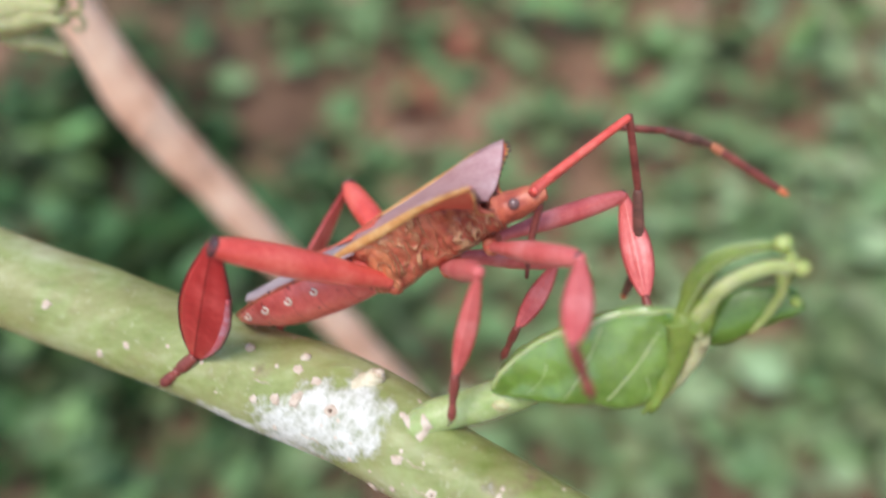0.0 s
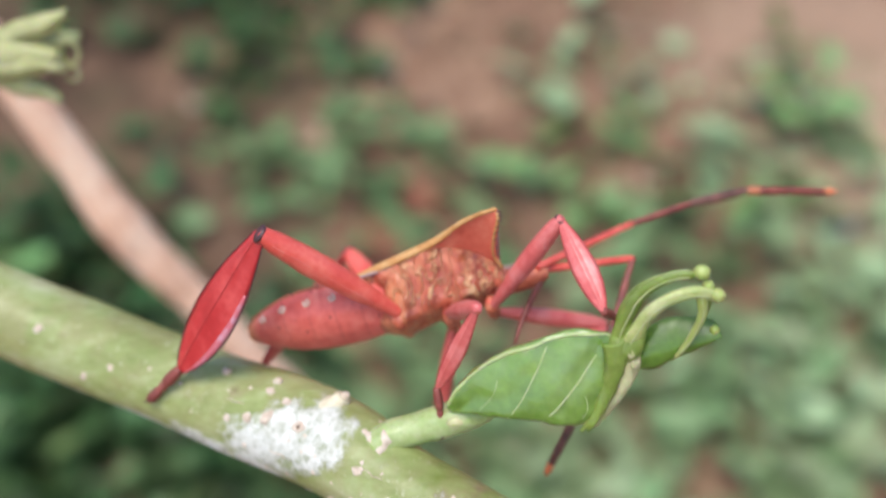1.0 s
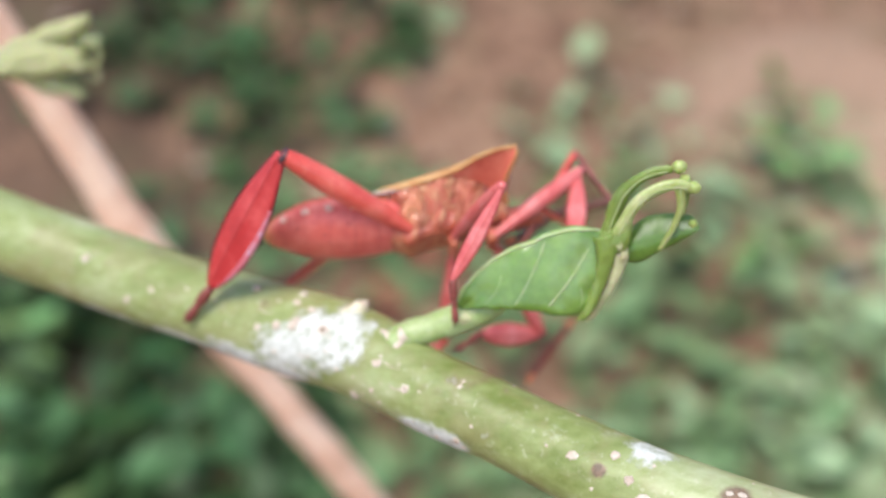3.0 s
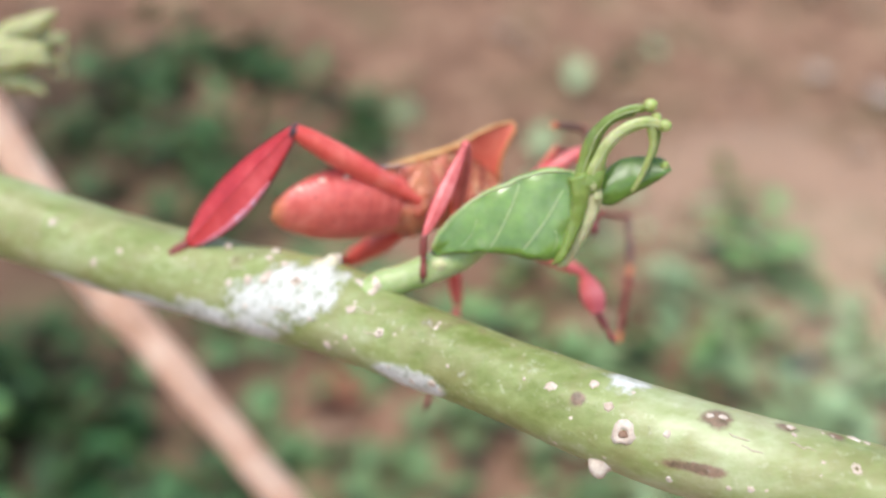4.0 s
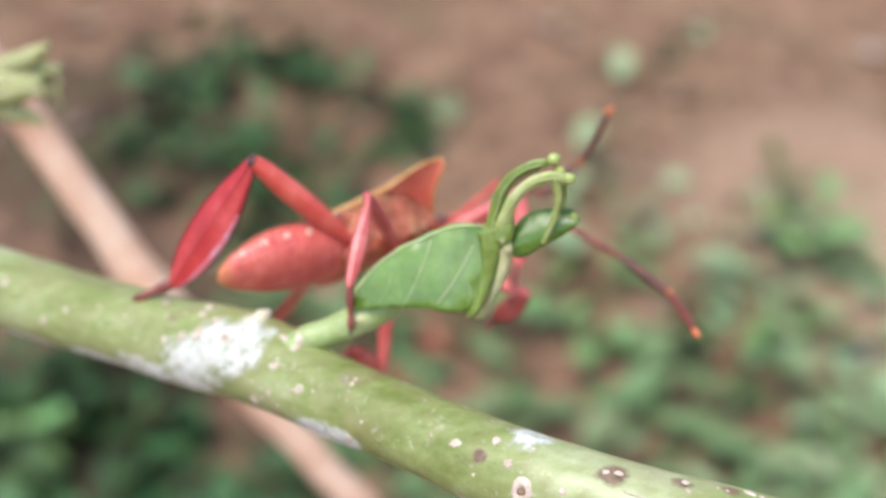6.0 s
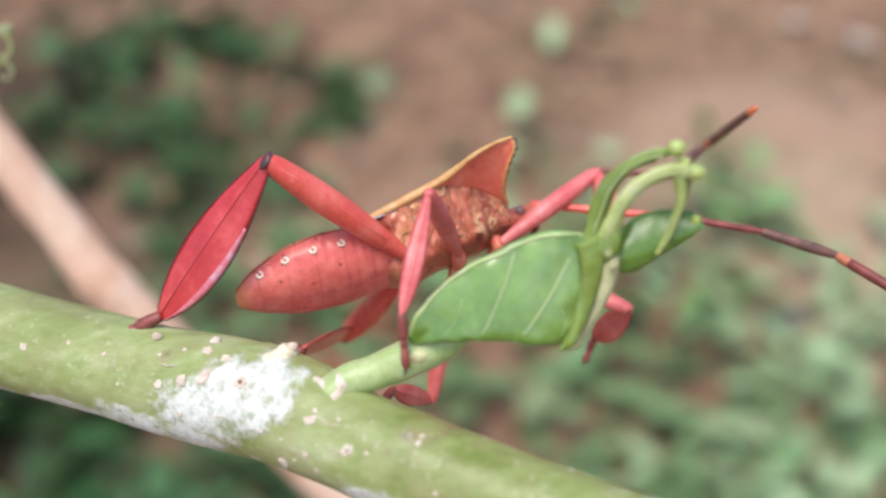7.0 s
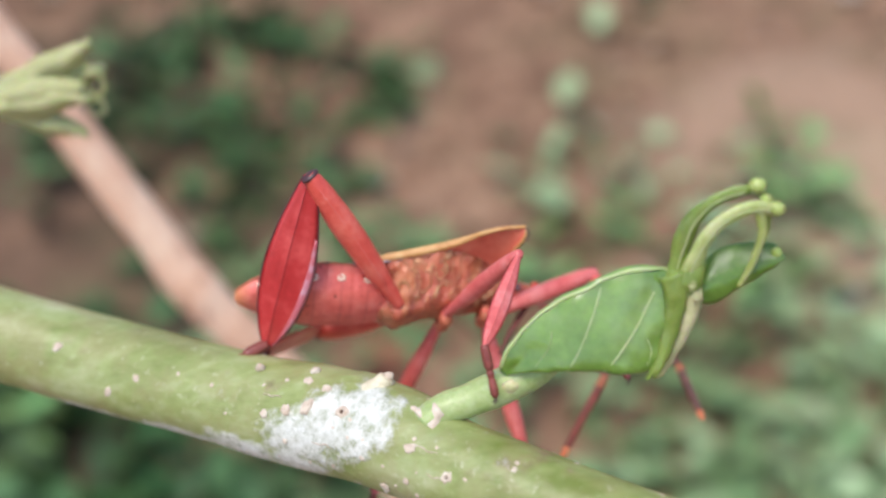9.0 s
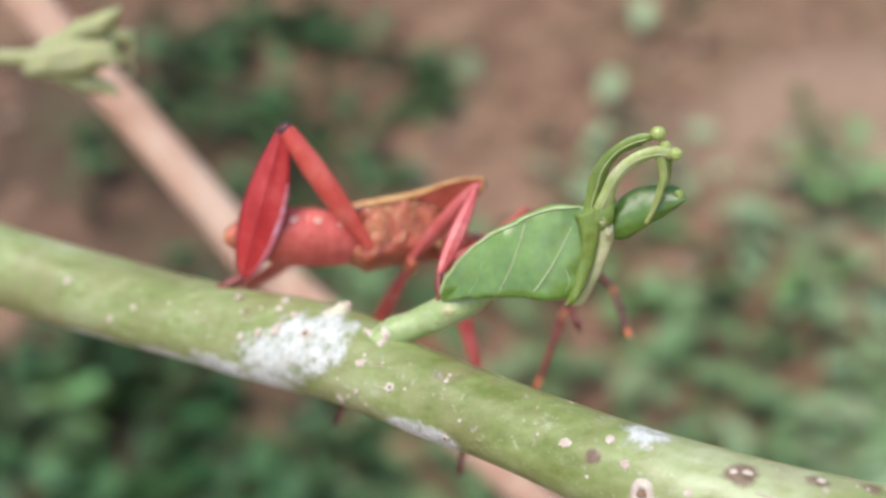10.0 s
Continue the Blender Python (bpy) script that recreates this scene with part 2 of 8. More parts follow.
def abdomen_material():
    """Red cuticle with fine dark dots, faint ring sutures and an orange tail end."""
    m, nt, b = material("red_abdomen", 0.36, 0.5)
    co = coords(nt)
    sep = nt.nodes.new("ShaderNodeSeparateXYZ")
    nt.links.new(co, sep.inputs[0])
    small = noise_tex(nt, 1500, 3, 0.6, co)
    f = math_node(nt, "ADD", math_node(nt, "MULTIPLY", noise_tex(nt, 300, 5, 0.6, co), 0.7), math_node(nt, "MULTIPLY", small, 0.3))
    col = ramp(nt, f, [(0.32, (0.56, 0.08, 0.065)), (0.5, (0.74, 0.145, 0.115)), (0.68, (0.82, 0.25, 0.2))])
    v = nt.nodes.new("ShaderNodeTexVoronoi")
    v.inputs["Scale"].default_value = 1100
    nt.links.new(co, v.inputs["Vector"])
    dots = math_node(nt, "MULTIPLY", ramp(nt, v.outputs["Distance"], [(0.1, (1, 1, 1)), (0.22, (0, 0, 0))]), ramp(nt, noise_tex(nt, 420, 3, 0.6, co), [(0.47, (0, 0, 0)), (0.58, (1, 1, 1))]))
    col = mix(nt, math_node(nt, "MULTIPLY", dots, 0.75), col, (0.16, 0.02, 0.018))
    # ring sutures every 2.6 mm along the body
    wob = math_node(nt, "MULTIPLY_ADD", noise_tex(nt, 350, 2, 0.5, co), 0.0006, sep.outputs[0])
    fr = math_node(nt, "FRACT", math_node(nt, "MULTIPLY_ADD", wob, 1 / 0.0026, 10.46))
    sut = ramp(nt, math_node(nt, "ABSOLUTE", math_node(nt, "SUBTRACT", fr, 0.5)), [(0.012, (1, 1, 1)), (0.05, (0, 0, 0))])
    col = mix(nt, math_node(nt, "MULTIPLY", sut, 0.2), col, (0.2, 0.03, 0.03))
    tail = ramp(nt, math_node(nt, "MULTIPLY_ADD", math_node(nt, "ADD", wob, math_node(nt, "MULTIPLY", sep.outputs[2], -0.25)), -330, -4.3), [(0.2, (0, 0, 0)), (0.85, (1, 1, 1))])
    col = mix(nt, math_node(nt, "MULTIPLY", tail, 0.8), col, (0.72, 0.3, 0.11))
    nt.links.new(col, b.inputs["Base Color"])
    bump(nt, b, math_node(nt, "SUBTRACT", small, dots), 0.4, 0.00008)
    return m


BARK = bark_material()
LENTICEL = mottled("lenticel_cork", (0.46, 0.34, 0.25), (0.63, 0.51, 0.4), (0.76, 0.68, 0.56), 900, 0.8, 0.2)
PIT = mottled("dark_pit", (0.08, 0.05, 0.035), (0.15, 0.09, 0.065), (0.22, 0.14, 0.1), 900, 0.8, 0.2)
SCAR_PALE = mottled("pinkish_branch_scar", (0.3, 0.19, 0.13), (0.5, 0.36, 0.28), (0.66, 0.54, 0.44), 500, 0.8, 0.2, 0.7, 0.0003, 4)
SCAR = mottled("brown_scar", (0.12, 0.07, 0.05), (0.25, 0.15, 0.1), (0.38, 0.25, 0.17), 800, 0.8, 0.2)
STUB = mottled("pale_stub", (0.5, 0.4, 0.25), (0.68, 0.6, 0.42), (0.8, 0.74, 0.6), 700, 0.8, 0.2)
STALK = leaf_material("pale_green_stalk", (0.27, 0.36, 0.1), (0.5, 0.56, 0.28), 0.45, 380, 0.1)
LEAF = leaf_material("young_leaf", (0.085, 0.165, 0.016), (0.22, 0.355, 0.062), 0.26, 170, 1.0)
VEIN = leaf_material("soft_vein", (0.34, 0.44, 0.16), (0.52, 0.6, 0.3), 0.4)
SMALL_LEAF = leaf_material("small_dark_leaf", (0.06, 0.125, 0.01), (0.155, 0.26, 0.036), 0.36, 260, 0.4)
LOOP = leaf_material("yellow_green_rolled_leaf", (0.3, 0.37, 0.09), (0.55, 0.58, 0.26), 0.4, 420, 0.15)
FOLD = leaf_material("olive_leaf_fold", (0.13, 0.19, 0.025), (0.26, 0.33, 0.07), 0.4, 300, 0.2)
LEAF_EDGE = leaf_material("leaf_vein", (0.34, 0.42, 0.15), (0.52, 0.58, 0.3), 0.4)
CURL = leaf_material("curled_leaf", (0.24, 0.31, 0.05), (0.47, 0.51, 0.18), 0.38, 420, 0.15)
STIPULE = leaf_material("stipule", (0.46, 0.44, 0.2), (0.68, 0.64, 0.38), 0.5, 500)
BUD = leaf_material("grey_green_bud", (0.33, 0.33, 0.13), (0.52, 0.5, 0.25), 0.6)
DRY = mottled("dry_pinkish_bark", (0.5, 0.26, 0.16), (0.8, 0.5, 0.35), (0.92, 0.7, 0.53), 90, 0.85, 0.2, 0.7, 0.0008)
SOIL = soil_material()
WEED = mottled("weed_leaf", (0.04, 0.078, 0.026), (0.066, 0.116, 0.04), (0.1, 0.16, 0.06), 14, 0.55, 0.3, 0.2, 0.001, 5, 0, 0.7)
# darker copy of the weed leaf: overhead shade put into its colour
WEED_SHADED = mottled("shaded_weed_leaf", (0.026, 0.056, 0.018), (0.045, 0.09, 0.028), (0.075, 0.135, 0.045), 14, 0.55, 0.3, 0.2, 0.001, 5, 0, 0.9)
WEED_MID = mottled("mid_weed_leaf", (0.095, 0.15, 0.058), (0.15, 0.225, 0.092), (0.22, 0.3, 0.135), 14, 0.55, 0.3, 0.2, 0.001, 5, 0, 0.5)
WEED_BRIGHT = mottled("fresh_weed_leaf", (0.12, 0.21, 0.065), (0.18, 0.3, 0.1), (0.26, 0.4, 0.15), 14, 0.5, 0.4, 0.2, 0.001, 5, 0, 0.4)
WEED_LIGHT = mottled("light_weed_leaf", (0.19, 0.25, 0.115), (0.27, 0.345, 0.17), (0.38, 0.45, 0.25), 14, 0.5, 0.4, 0.2, 0.001, 5, 0, 0.5)
LITTER = mottled("dry_leaf", (0.22, 0.13, 0.08), (0.36, 0.24, 0.16), (0.5, 0.37, 0.26), 25, 0.8, 0.2, 0.3, 0.002, 5, 0, 0.5)
PALE = mottled("bleached_leaf", (0.34, 0.26, 0.19), (0.43, 0.34, 0.27), (0.52, 0.43, 0.35), 25, 0.8, 0.2, 0.3, 0.002)
WHITE = mottled("white_dry_leaf", (0.5, 0.48, 0.42), (0.64, 0.62, 0.56), (0.74, 0.72, 0.66), 25, 0.8, 0.2, 0.3, 0.002)
RUSSET = mottled("russet_dry_leaf", (0.17, 0.06, 0.035), (0.27, 0.1, 0.06), (0.36, 0.16, 0.1), 25, 0.8, 0.2, 0.3, 0.002)
RED = mottled("red_cuticle", (0.58, 0.055, 0.04), (0.72, 0.095, 0.07), (0.82, 0.18, 0.13), 300, 0.32, 0.55, 0.7, 0.0001, 6)
PINK_RED = mottled("pinkish_red_cuticle", (0.52, 0.075, 0.07), (0.65, 0.13, 0.12), (0.76, 0.24, 0.22), 300, 0.36, 0.5, 0.6, 0.0001, 6)
COXA = mottled("orange_brown_hip", (0.34, 0.06, 0.035), (0.54, 0.13, 0.07), (0.66, 0.24, 0.13), 420, 0.4, 0.5, 0.4, 0.0001, 4)
RIB = mottled("dark_red_rib", (0.24, 0.012, 0.012), (0.34, 0.02, 0.02), (0.44, 0.04, 0.04), 500, 0.35, 0.5)
KEEL = mottled("pale_red_keel", (0.64, 0.1, 0.08), (0.74, 0.16, 0.13), (0.8, 0.26, 0.22), 600, 0.35, 0.5, 0.3, 0.00005)
LILAC = mottled("lilac_shin_sheen", (0.5, 0.05, 0.055), (0.56, 0.15, 0.18), (0.62, 0.42, 0.5), 420, 0.32, 0.55, 0.3, 0.00005, 3)
TIBIA_RED = mottled("red_leaf_like_shin", (0.34, 0.014, 0.016), (0.48, 0.028, 0.03), (0.62, 0.075, 0.07), 220, 0.3, 0.55, 0.3, 0.00006, 7)
ABDOMEN = abdomen_material()
ABDOMEN_EDGE = mottled("abdomen_edge", (0.25, 0.05, 0.03), (0.45, 0.12, 0.06), (0.6, 0.22, 0.1), 700, 0.45, 0.4)
DARK = mottled("dark_cuticle", (0.03, 0.014, 0.016), (0.07, 0.025, 0.028), (0.13, 0.05, 0.05), 400, 0.4, 0.5, 0.3, 0.00005)
TARSUS = mottled("brownish_foot", (0.1, 0.024, 0.02), (0.2, 0.045, 0.036), (0.32, 0.085, 0.065), 500, 0.42, 0.45, 0.3, 0.00005)
ANTENNA_BAND = mottled("dull_orange_band", (0.3, 0.08, 0.04), (0.45, 0.14, 0.07), (0.6, 0.24, 0.12), 500, 0.45, 0.4)
ANTENNA_RED = mottled("red_brown_antenna", (0.1, 0.026, 0.02), (0.19, 0.042, 0.03), (0.28, 0.07, 0.05), 500, 0.42, 0.45, 0.3, 0.00005)
ANTENNA = mottled("brown_antenna", (0.06, 0.03, 0.024), (0.13, 0.06, 0.045), (0.24, 0.1, 0.075), 500, 0.45, 0.45, 0.3, 0.00005)
PLEURA = pleura_material()
PRONOTUM = mottled("orange_red_shield", (0.56, 0.085, 0.05), (0.7, 0.145, 0.09), (0.78, 0.24, 0.15), 260, 0.4, 0.5, 0.4, 0.00006)
RIM = mottled("ochre_rim", (0.42, 0.17, 0.05), (0.58, 0.28, 0.09), (0.68, 0.42, 0.18), 420, 0.42, 0.45, 0.3, 0.00006, 4)
# sky reflection on shield top and wings put into these lilac colours
SHIELD_TOP = mottled("sky_tinted_shield", (0.42, 0.2, 0.19), (0.56, 0.32, 0.31), (0.66, 0.45, 0.44), 300, 0.42, 0.5, 0.4, 0.00008)
WING = mottled("sky_tinted_wing", (0.3, 0.22, 0.23), (0.45, 0.36, 0.38), (0.56, 0.48, 0.5), 260, 0.38, 0.6, 0.3, 0.00006)
PALE_SPOT = mottled("cream_spiracle", (0.74, 0.52, 0.36), (0.86, 0.68, 0.52), (0.92, 0.8, 0.66), 500, 0.45, 0.4)
ORANGE = mottled("orange_band", (0.5, 0.1, 0.04), (0.66, 0.17, 0.07), (0.78, 0.28, 0.13), 400, 0.45, 0.4)
EYE = mottled("brown_eye", (0.12, 0.06, 0.055), (0.22, 0.12, 0.11), (0.34, 0.2, 0.19), 900, 0.25, 0.6, 0.3, 0.00003)


# ---- shape helpers ----
def part(name, bm, mat, parent, label=""):
    me = bpy.data.meshes.new(name)
    bm.normal_update()
    for f in bm.faces:
        f.smooth = True
    bm.to_mesh(me)
    bm.free()
    me.materials.append(mat)
    ob = new(name, me)
    if parent is not None:
        ob.parent = parent
    if label:
        ob["label"] = label
    return ob


def spline(points, n):
    """n + 1 places on a smooth curve through the points (tuples of any length)."""
    p = [np.array(q, float) for q in points]
    p = [2 * p[0] - p[1]] + p + [2 * p[-1] - p[-2]]
    out = []
    segs = len(p) - 3
    for i in range(n + 1):
        s = min(i / n * segs, segs - 1e-9)
        k, t = int(s), s - int(s)
        a, b, c, d = p[k:k + 4]
        out.append(0.5 * (2 * b + (c - a) * t + (2 * a - 5 * b + 4 * c - d) * t * t + (3 * b - a - 3 * c + d) * t ** 3))
    return out


def tube(points, n, seg, flat=1.0, up=(0, 0, 1), wobble=0.0, freq=300.0, unit=0.001, cap=True):
    """A tube along points (x, y, z, radius); flat squeezes it along up."""
    bm = bmesh.new()
    path = spline(points, n)
    rings = []
    for i, q in enumerate(path):
        a, b = path[max(i - 1, 0)][:3], path[min(i + 1, n)][:3]
        t = Vector(b - a).normalized()
        u = Vector(up)
        side = t.cross(u).normalized()
        u = side.cross(t).normalized()
        c = Vector(q[:3]) * unit
        ring = []
        for k in range(seg):
            w = 2 * math.pi * k / seg
            d = side * math.cos(w) + u * (math.sin(w) * flat)
            r = max(q[3], 1e-3) * unit
            v = c + d * r
            if wobble:
                v += d * (noise.noise(v * freq) * wobble * r)
            ring.append(bm.verts.new(v))
        rings.append(ring)
    for r0, r1 in zip(rings, rings[1:]):
        for k in range(seg):
            bm.faces.new((r0[k], r0[(k + 1) % seg], r1[(k + 1) % seg], r1[k]))
    if cap:
        bm.faces.new(rings[0][::-1])
        bm.faces.new(rings[-1])
    return bm


def sheet(rows, thick, unit=0.001):
    """A curved plate through rows of places, given some thickness."""
    bm = bmesh.new()
    grid = [[bm.verts.new(Vector(p[:3]) * unit) for p in row] for row in rows]
    for a, b in zip(grid, grid[1:]):
        for k in range(len(a) - 1):
            bm.faces.new((a[k], a[k + 1], b[k + 1], b[k]))
    bm.normal_update()
    bmesh.ops.solidify(bm, geom=bm.faces[:], thickness=thick * unit)
    return bm


def ball(centre, size, u=16, v=10, unit=0.001, wobble=0.0, freq=600.0):
    bm = bmesh.new()
    bmesh.ops.create_uvsphere(bm, u_segments=u, v_segments=v, radius=1)
    for w in bm.verts:
        p = Vector((w.co.x * size[0], w.co.y * size[1], w.co.z * size[2]))
        if wobble:
            p *= 1 + wobble * noise.noise(w.co * 2.3 + Vector(centre))
        w.co = (Vector(centre) + p) * unit
    return bm


# ---- ground: bare soil, sloped to fit the camera's view ----
def ground_height(x, y):
    r = -1.2 + 0.45 * min(max(y, -2.0), 7.0)
    return r + 0.02 * noise.noise(Vector((x * 1.7, y * 1.7, 0))) + 0.008 * noise.noise(Vector((x * 8, y * 8, 3)))


def build_ground():
    bm = bmesh.new()
    xs = [-200, -60, -20, -8] + [-4 + 8 * i / 100 for i in range(101)] + [8, 20, 60, 200]
    ys = [-200, -60, -20, -6, -2] + [-1 + 7 * i / 110 for i in range(111)] + [9, 20, 60, 200]
    g = [[bm.verts.new((x, y, ground_height(x, y))) for x in xs] for y in ys]
    for a, b in zip(g, g[1:]):
        for k in range(len(xs) - 1):
            bm.faces.new((a[k], a[k + 1], b[k + 1], b[k]))
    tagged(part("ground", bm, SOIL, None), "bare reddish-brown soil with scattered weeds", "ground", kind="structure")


build_ground()


def weed_patch(cx, cy, rx, ry, count, mat, seed, size=0.038, tall=0.1, label="low green weeds with small oval leaves on soil"):
    """Low weeds in clumps: stems with oval leaves at differing heights and tilts."""
    rng = random.Random(seed)
    verts, faces = [], []
    clumps = []
    for _ in range(max(3, count // 9)):
        a, r = rng.uniform(0, 6.283), math.sqrt(rng.random())
        clumps.append((cx + rx * r * math.cos(a), cy + ry * r * math.sin(a), rng.uniform(0.5, 1.0)))
    for _ in range(count):
        ux, uy, up = rng.choice(clumps)
        x, y = rng.gauss(ux, 0.042), rng.gauss(uy, 0.052)
        z = ground_height(x, y) + rng.uniform(0.008, tall) * up
        s = size * rng.uniform(0.55, 1.35)
        m = pose(x, y, z, rng.gauss(0, 22), rng.gauss(0, 22), rng.uniform(0, 360))
        k0 = len(verts)
        outline = [(0, 0), (0.25, 0.24), (0.6, 0.33), (0.9, 0.2), (1.08, 0)]
        mid = [(0.25, 0), (0.6, 0), (0.9, 0)]
        pts = [(u, v, 0.12 * v + 0.05 * u) for u, v in outline] + [(u, -v, 0.12 * v + 0.05 * u) for u, v in outline[1:-1]] + [(u, 0, 0.05 * u - 0.06) for u, v in mid]
        verts += [tuple(m @ (Vector(p) * s * 1.6)) for p in pts]
        o = k0
        faces += [(o, o + 8, o + 1), (o + 8, o + 9, o + 2, o + 1), (o + 9, o + 10, o + 3, o + 2), (o + 10, o + 4, o + 3),
                  (o, o + 5, o + 8), (o + 5, o + 6, o + 9, o + 8), (o + 6, o + 7, o + 10, o + 9), (o + 7, o + 4, o + 10)]
        b0 = len(verts)
        zz = ground_height(ux, uy) - 0.005
        verts += [(ux - 0.001, uy, zz), (ux + 0.001, uy, zz), (x + 0.001, y, z), (x - 0.001, y, z), (ux, uy + 0.0012, zz), (x, y + 0.0012, z)]
        faces += [(b0, b0 + 1, b0 + 2, b0 + 3), (b0 + 1, b0 + 4, b0 + 5, b0 + 2), (b0 + 4, b0, b0 + 3, b0 + 5)]
    me = bpy.data.meshes.new("weeds")
    me.from_pydata(verts, [], faces)
    me.materials.append(mat)
    for p in me.polygons:
        p.use_smooth = True
    tagged(new("weeds", me), label, "weeds", kind="stuff")


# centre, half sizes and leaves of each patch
shaded_patches = ((-0.85, 0.75, 0.11, 0.12, 60), (-0.83, 0.96, 0.10, 0.10, 50), (-0.72, 0.66, 0.10, 0.06, 40),
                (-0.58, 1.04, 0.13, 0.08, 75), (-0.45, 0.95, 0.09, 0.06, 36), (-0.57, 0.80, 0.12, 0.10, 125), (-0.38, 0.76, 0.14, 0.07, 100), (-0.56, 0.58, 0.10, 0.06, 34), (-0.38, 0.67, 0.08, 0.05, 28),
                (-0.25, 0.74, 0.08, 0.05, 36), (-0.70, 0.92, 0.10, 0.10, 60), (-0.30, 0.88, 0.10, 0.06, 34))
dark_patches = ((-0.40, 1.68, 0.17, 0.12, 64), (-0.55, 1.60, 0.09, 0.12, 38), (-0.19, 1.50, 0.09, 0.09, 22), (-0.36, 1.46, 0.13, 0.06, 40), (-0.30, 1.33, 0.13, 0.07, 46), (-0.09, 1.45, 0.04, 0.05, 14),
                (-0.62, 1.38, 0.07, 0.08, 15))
mid_patches = ((-0.03, 1.18, 0.06, 0.07, 20), (-0.17, 1.14, 0.09, 0.06, 28), (-0.34, 1.18, 0.07, 0.07, 24), (0.32, 1.06, 0.08, 0.05, 16), (0.09, 1.10, 0.06, 0.06, 20), (0.37, 0.99, 0.12, 0.05, 26), (-0.16, 0.90, 0.07, 0.06, 24),
               (0.00, 0.97, 0.10, 0.05, 24), (-0.11, 0.79, 0.13, 0.06, 46), (0.06, 0.74, 0.10, 0.06, 40), (0.22, 0.77, 0.10, 0.07, 44), (0.36, 0.87, 0.10, 0.06, 30), (0.43, 0.77, 0.10, 0.07, 40), (-0.42, 0.57, 0.15, 0.07, 80),
               (-0.23, 0.60, 0.13, 0.08, 90), (0.02, 0.60, 0.10, 0.05, 36), (0.36, 0.66, 0.10, 0.08, 50), (0.20, 0.56, 0.12, 0.05, 46), (0.60, 0.85, 0.10, 0.08, 24))
bright_patches = ((0.17, 1.15, 0.04, 0.06, 18), (0.53, 1.22, 0.05, 0.06, 24), (-0.56, 0.73, 0.06, 0.04, 20), (-0.62, 0.99, 0.06, 0.06, 24), (0.47, 1.08, 0.05, 0.04, 10))
pale_patches = ((0.00, 1.52, 0.02, 0.02, 3), (0.34, 1.61, 0.05, 0.07, 6), (0.23, 1.36, 0.05, 0.05, 12), (0.37, 1.25, 0.08, 0.06, 24), (0.42, 1.13, 0.07, 0.06, 22), (0.15, 1.28, 0.06, 0.05, 10), (0.58, 1.14, 0.06, 0.07, 18), (0.54, 0.93, 0.07, 0.06, 32),
                (0.10, 0.66, 0.08, 0.05, 42), (0.20, 0.65, 0.07, 0.07, 50), (0.48, 0.77, 0.08, 0.07, 40), (0.42, 0.54, 0.07, 0.05, 32), (0.66, 1.00, 0.09, 0.08, 30), (0.33, 0.78, 0.10, 0.08, 36))
seed = 11
for patches, mat, size, tall, text in ((shaded_patches, WEED_SHADED, 0.036, 0.1, "dense leafy weeds with shade put into their deep green colour"), (dark_patches, WEED, 0.036, 0.1, "dark green leafy weeds growing on soil"), (mid_patches, WEED_MID, 0.034, 0.06, "mid-green weeds with soft oval leaves on soil"),
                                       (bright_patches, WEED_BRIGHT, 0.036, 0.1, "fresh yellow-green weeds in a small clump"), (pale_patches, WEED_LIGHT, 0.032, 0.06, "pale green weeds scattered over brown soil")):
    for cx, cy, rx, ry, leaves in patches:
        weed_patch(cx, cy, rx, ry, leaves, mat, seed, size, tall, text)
        seed += 1


def litter_leaf(x, y, size, turn, mat, label, seed):
    rng = random.Random(seed)
    rows = []
    for i in range(9):
        u = i / 8
        w = 0.36 * math.sin(math.pi * min(max(u, 0.03), 0.97)) ** 0.7
        rows.append([(size * (u - 0.5), size * v * w, size * (0.12 * v * v + 0.1 * (u - 0.5) ** 2 + rng.uniform(-0.01, 0.01))) for v in (-1, -0.5, 0, 0.5, 1)])
    bm = sheet(rows, 0.0006, 1.0)
    ob = part("fallen_leaf", bm, mat, None)
    ob.matrix_basis = pose(x, y, ground_height(x, y) + 0.002, rng.uniform(-8, 8), rng.uniform(-8, 8), turn)
    tagged(ob, label, "leaf", "fallen leaves")


litter_leaf(-0.12, 1.34, 0.085, 115, PALE, "large bleached fallen leaf lying on soil", 5)
litter_leaf(0.54, 1.06, 0.085, 50, WHITE, "whitish fallen leaf among pale weeds", 6)
litter_leaf(0.47, 0.86, 0.06, 80, WHITE, "small white fallen leaf among weeds", 7)
litter_leaf(-0.40, 1.28, 0.05, 20, PALE, "small bleached fallen leaf beside dark weeds", 8)
litter_leaf(-0.69, 1.60, 0.08, 70, PALE, "pinkish bleached fallen leaf lying on soil", 9)
litter_leaf(0.18, 1.77, 0.07, 100, PALE, "curled tan fallen leaf lying on soil", 10)
litter_leaf(0.76, 1.64, 0.07, 140, PALE, "pale tan dry blade lying on soil", 12)
litter_leaf(0.86, 1.58, 0.08, 120, PALE, "pale dry blade lying on soil", 13)
litter_leaf(-0.11, 1.03, 0.1, 60, RUSSET, "russet fallen leaf among green weeds", 14)
litter_leaf(-0.06, 1.10, 0.08, 150, RUSSET, "russet fallen leaf among green weeds", 15)
rng_l = random.Random(21)
for i in range(70):
    litter_leaf(rng_l.uniform(-0.9, 1.3), rng_l.uniform(0.4, 2.2), rng_l.uniform(0.03, 0.08), rng_l.uniform(0, 360),
                LITTER if rng_l.random() < 0.85 else PALE, "dry brown fallen leaf lying on soil", 40 + i)


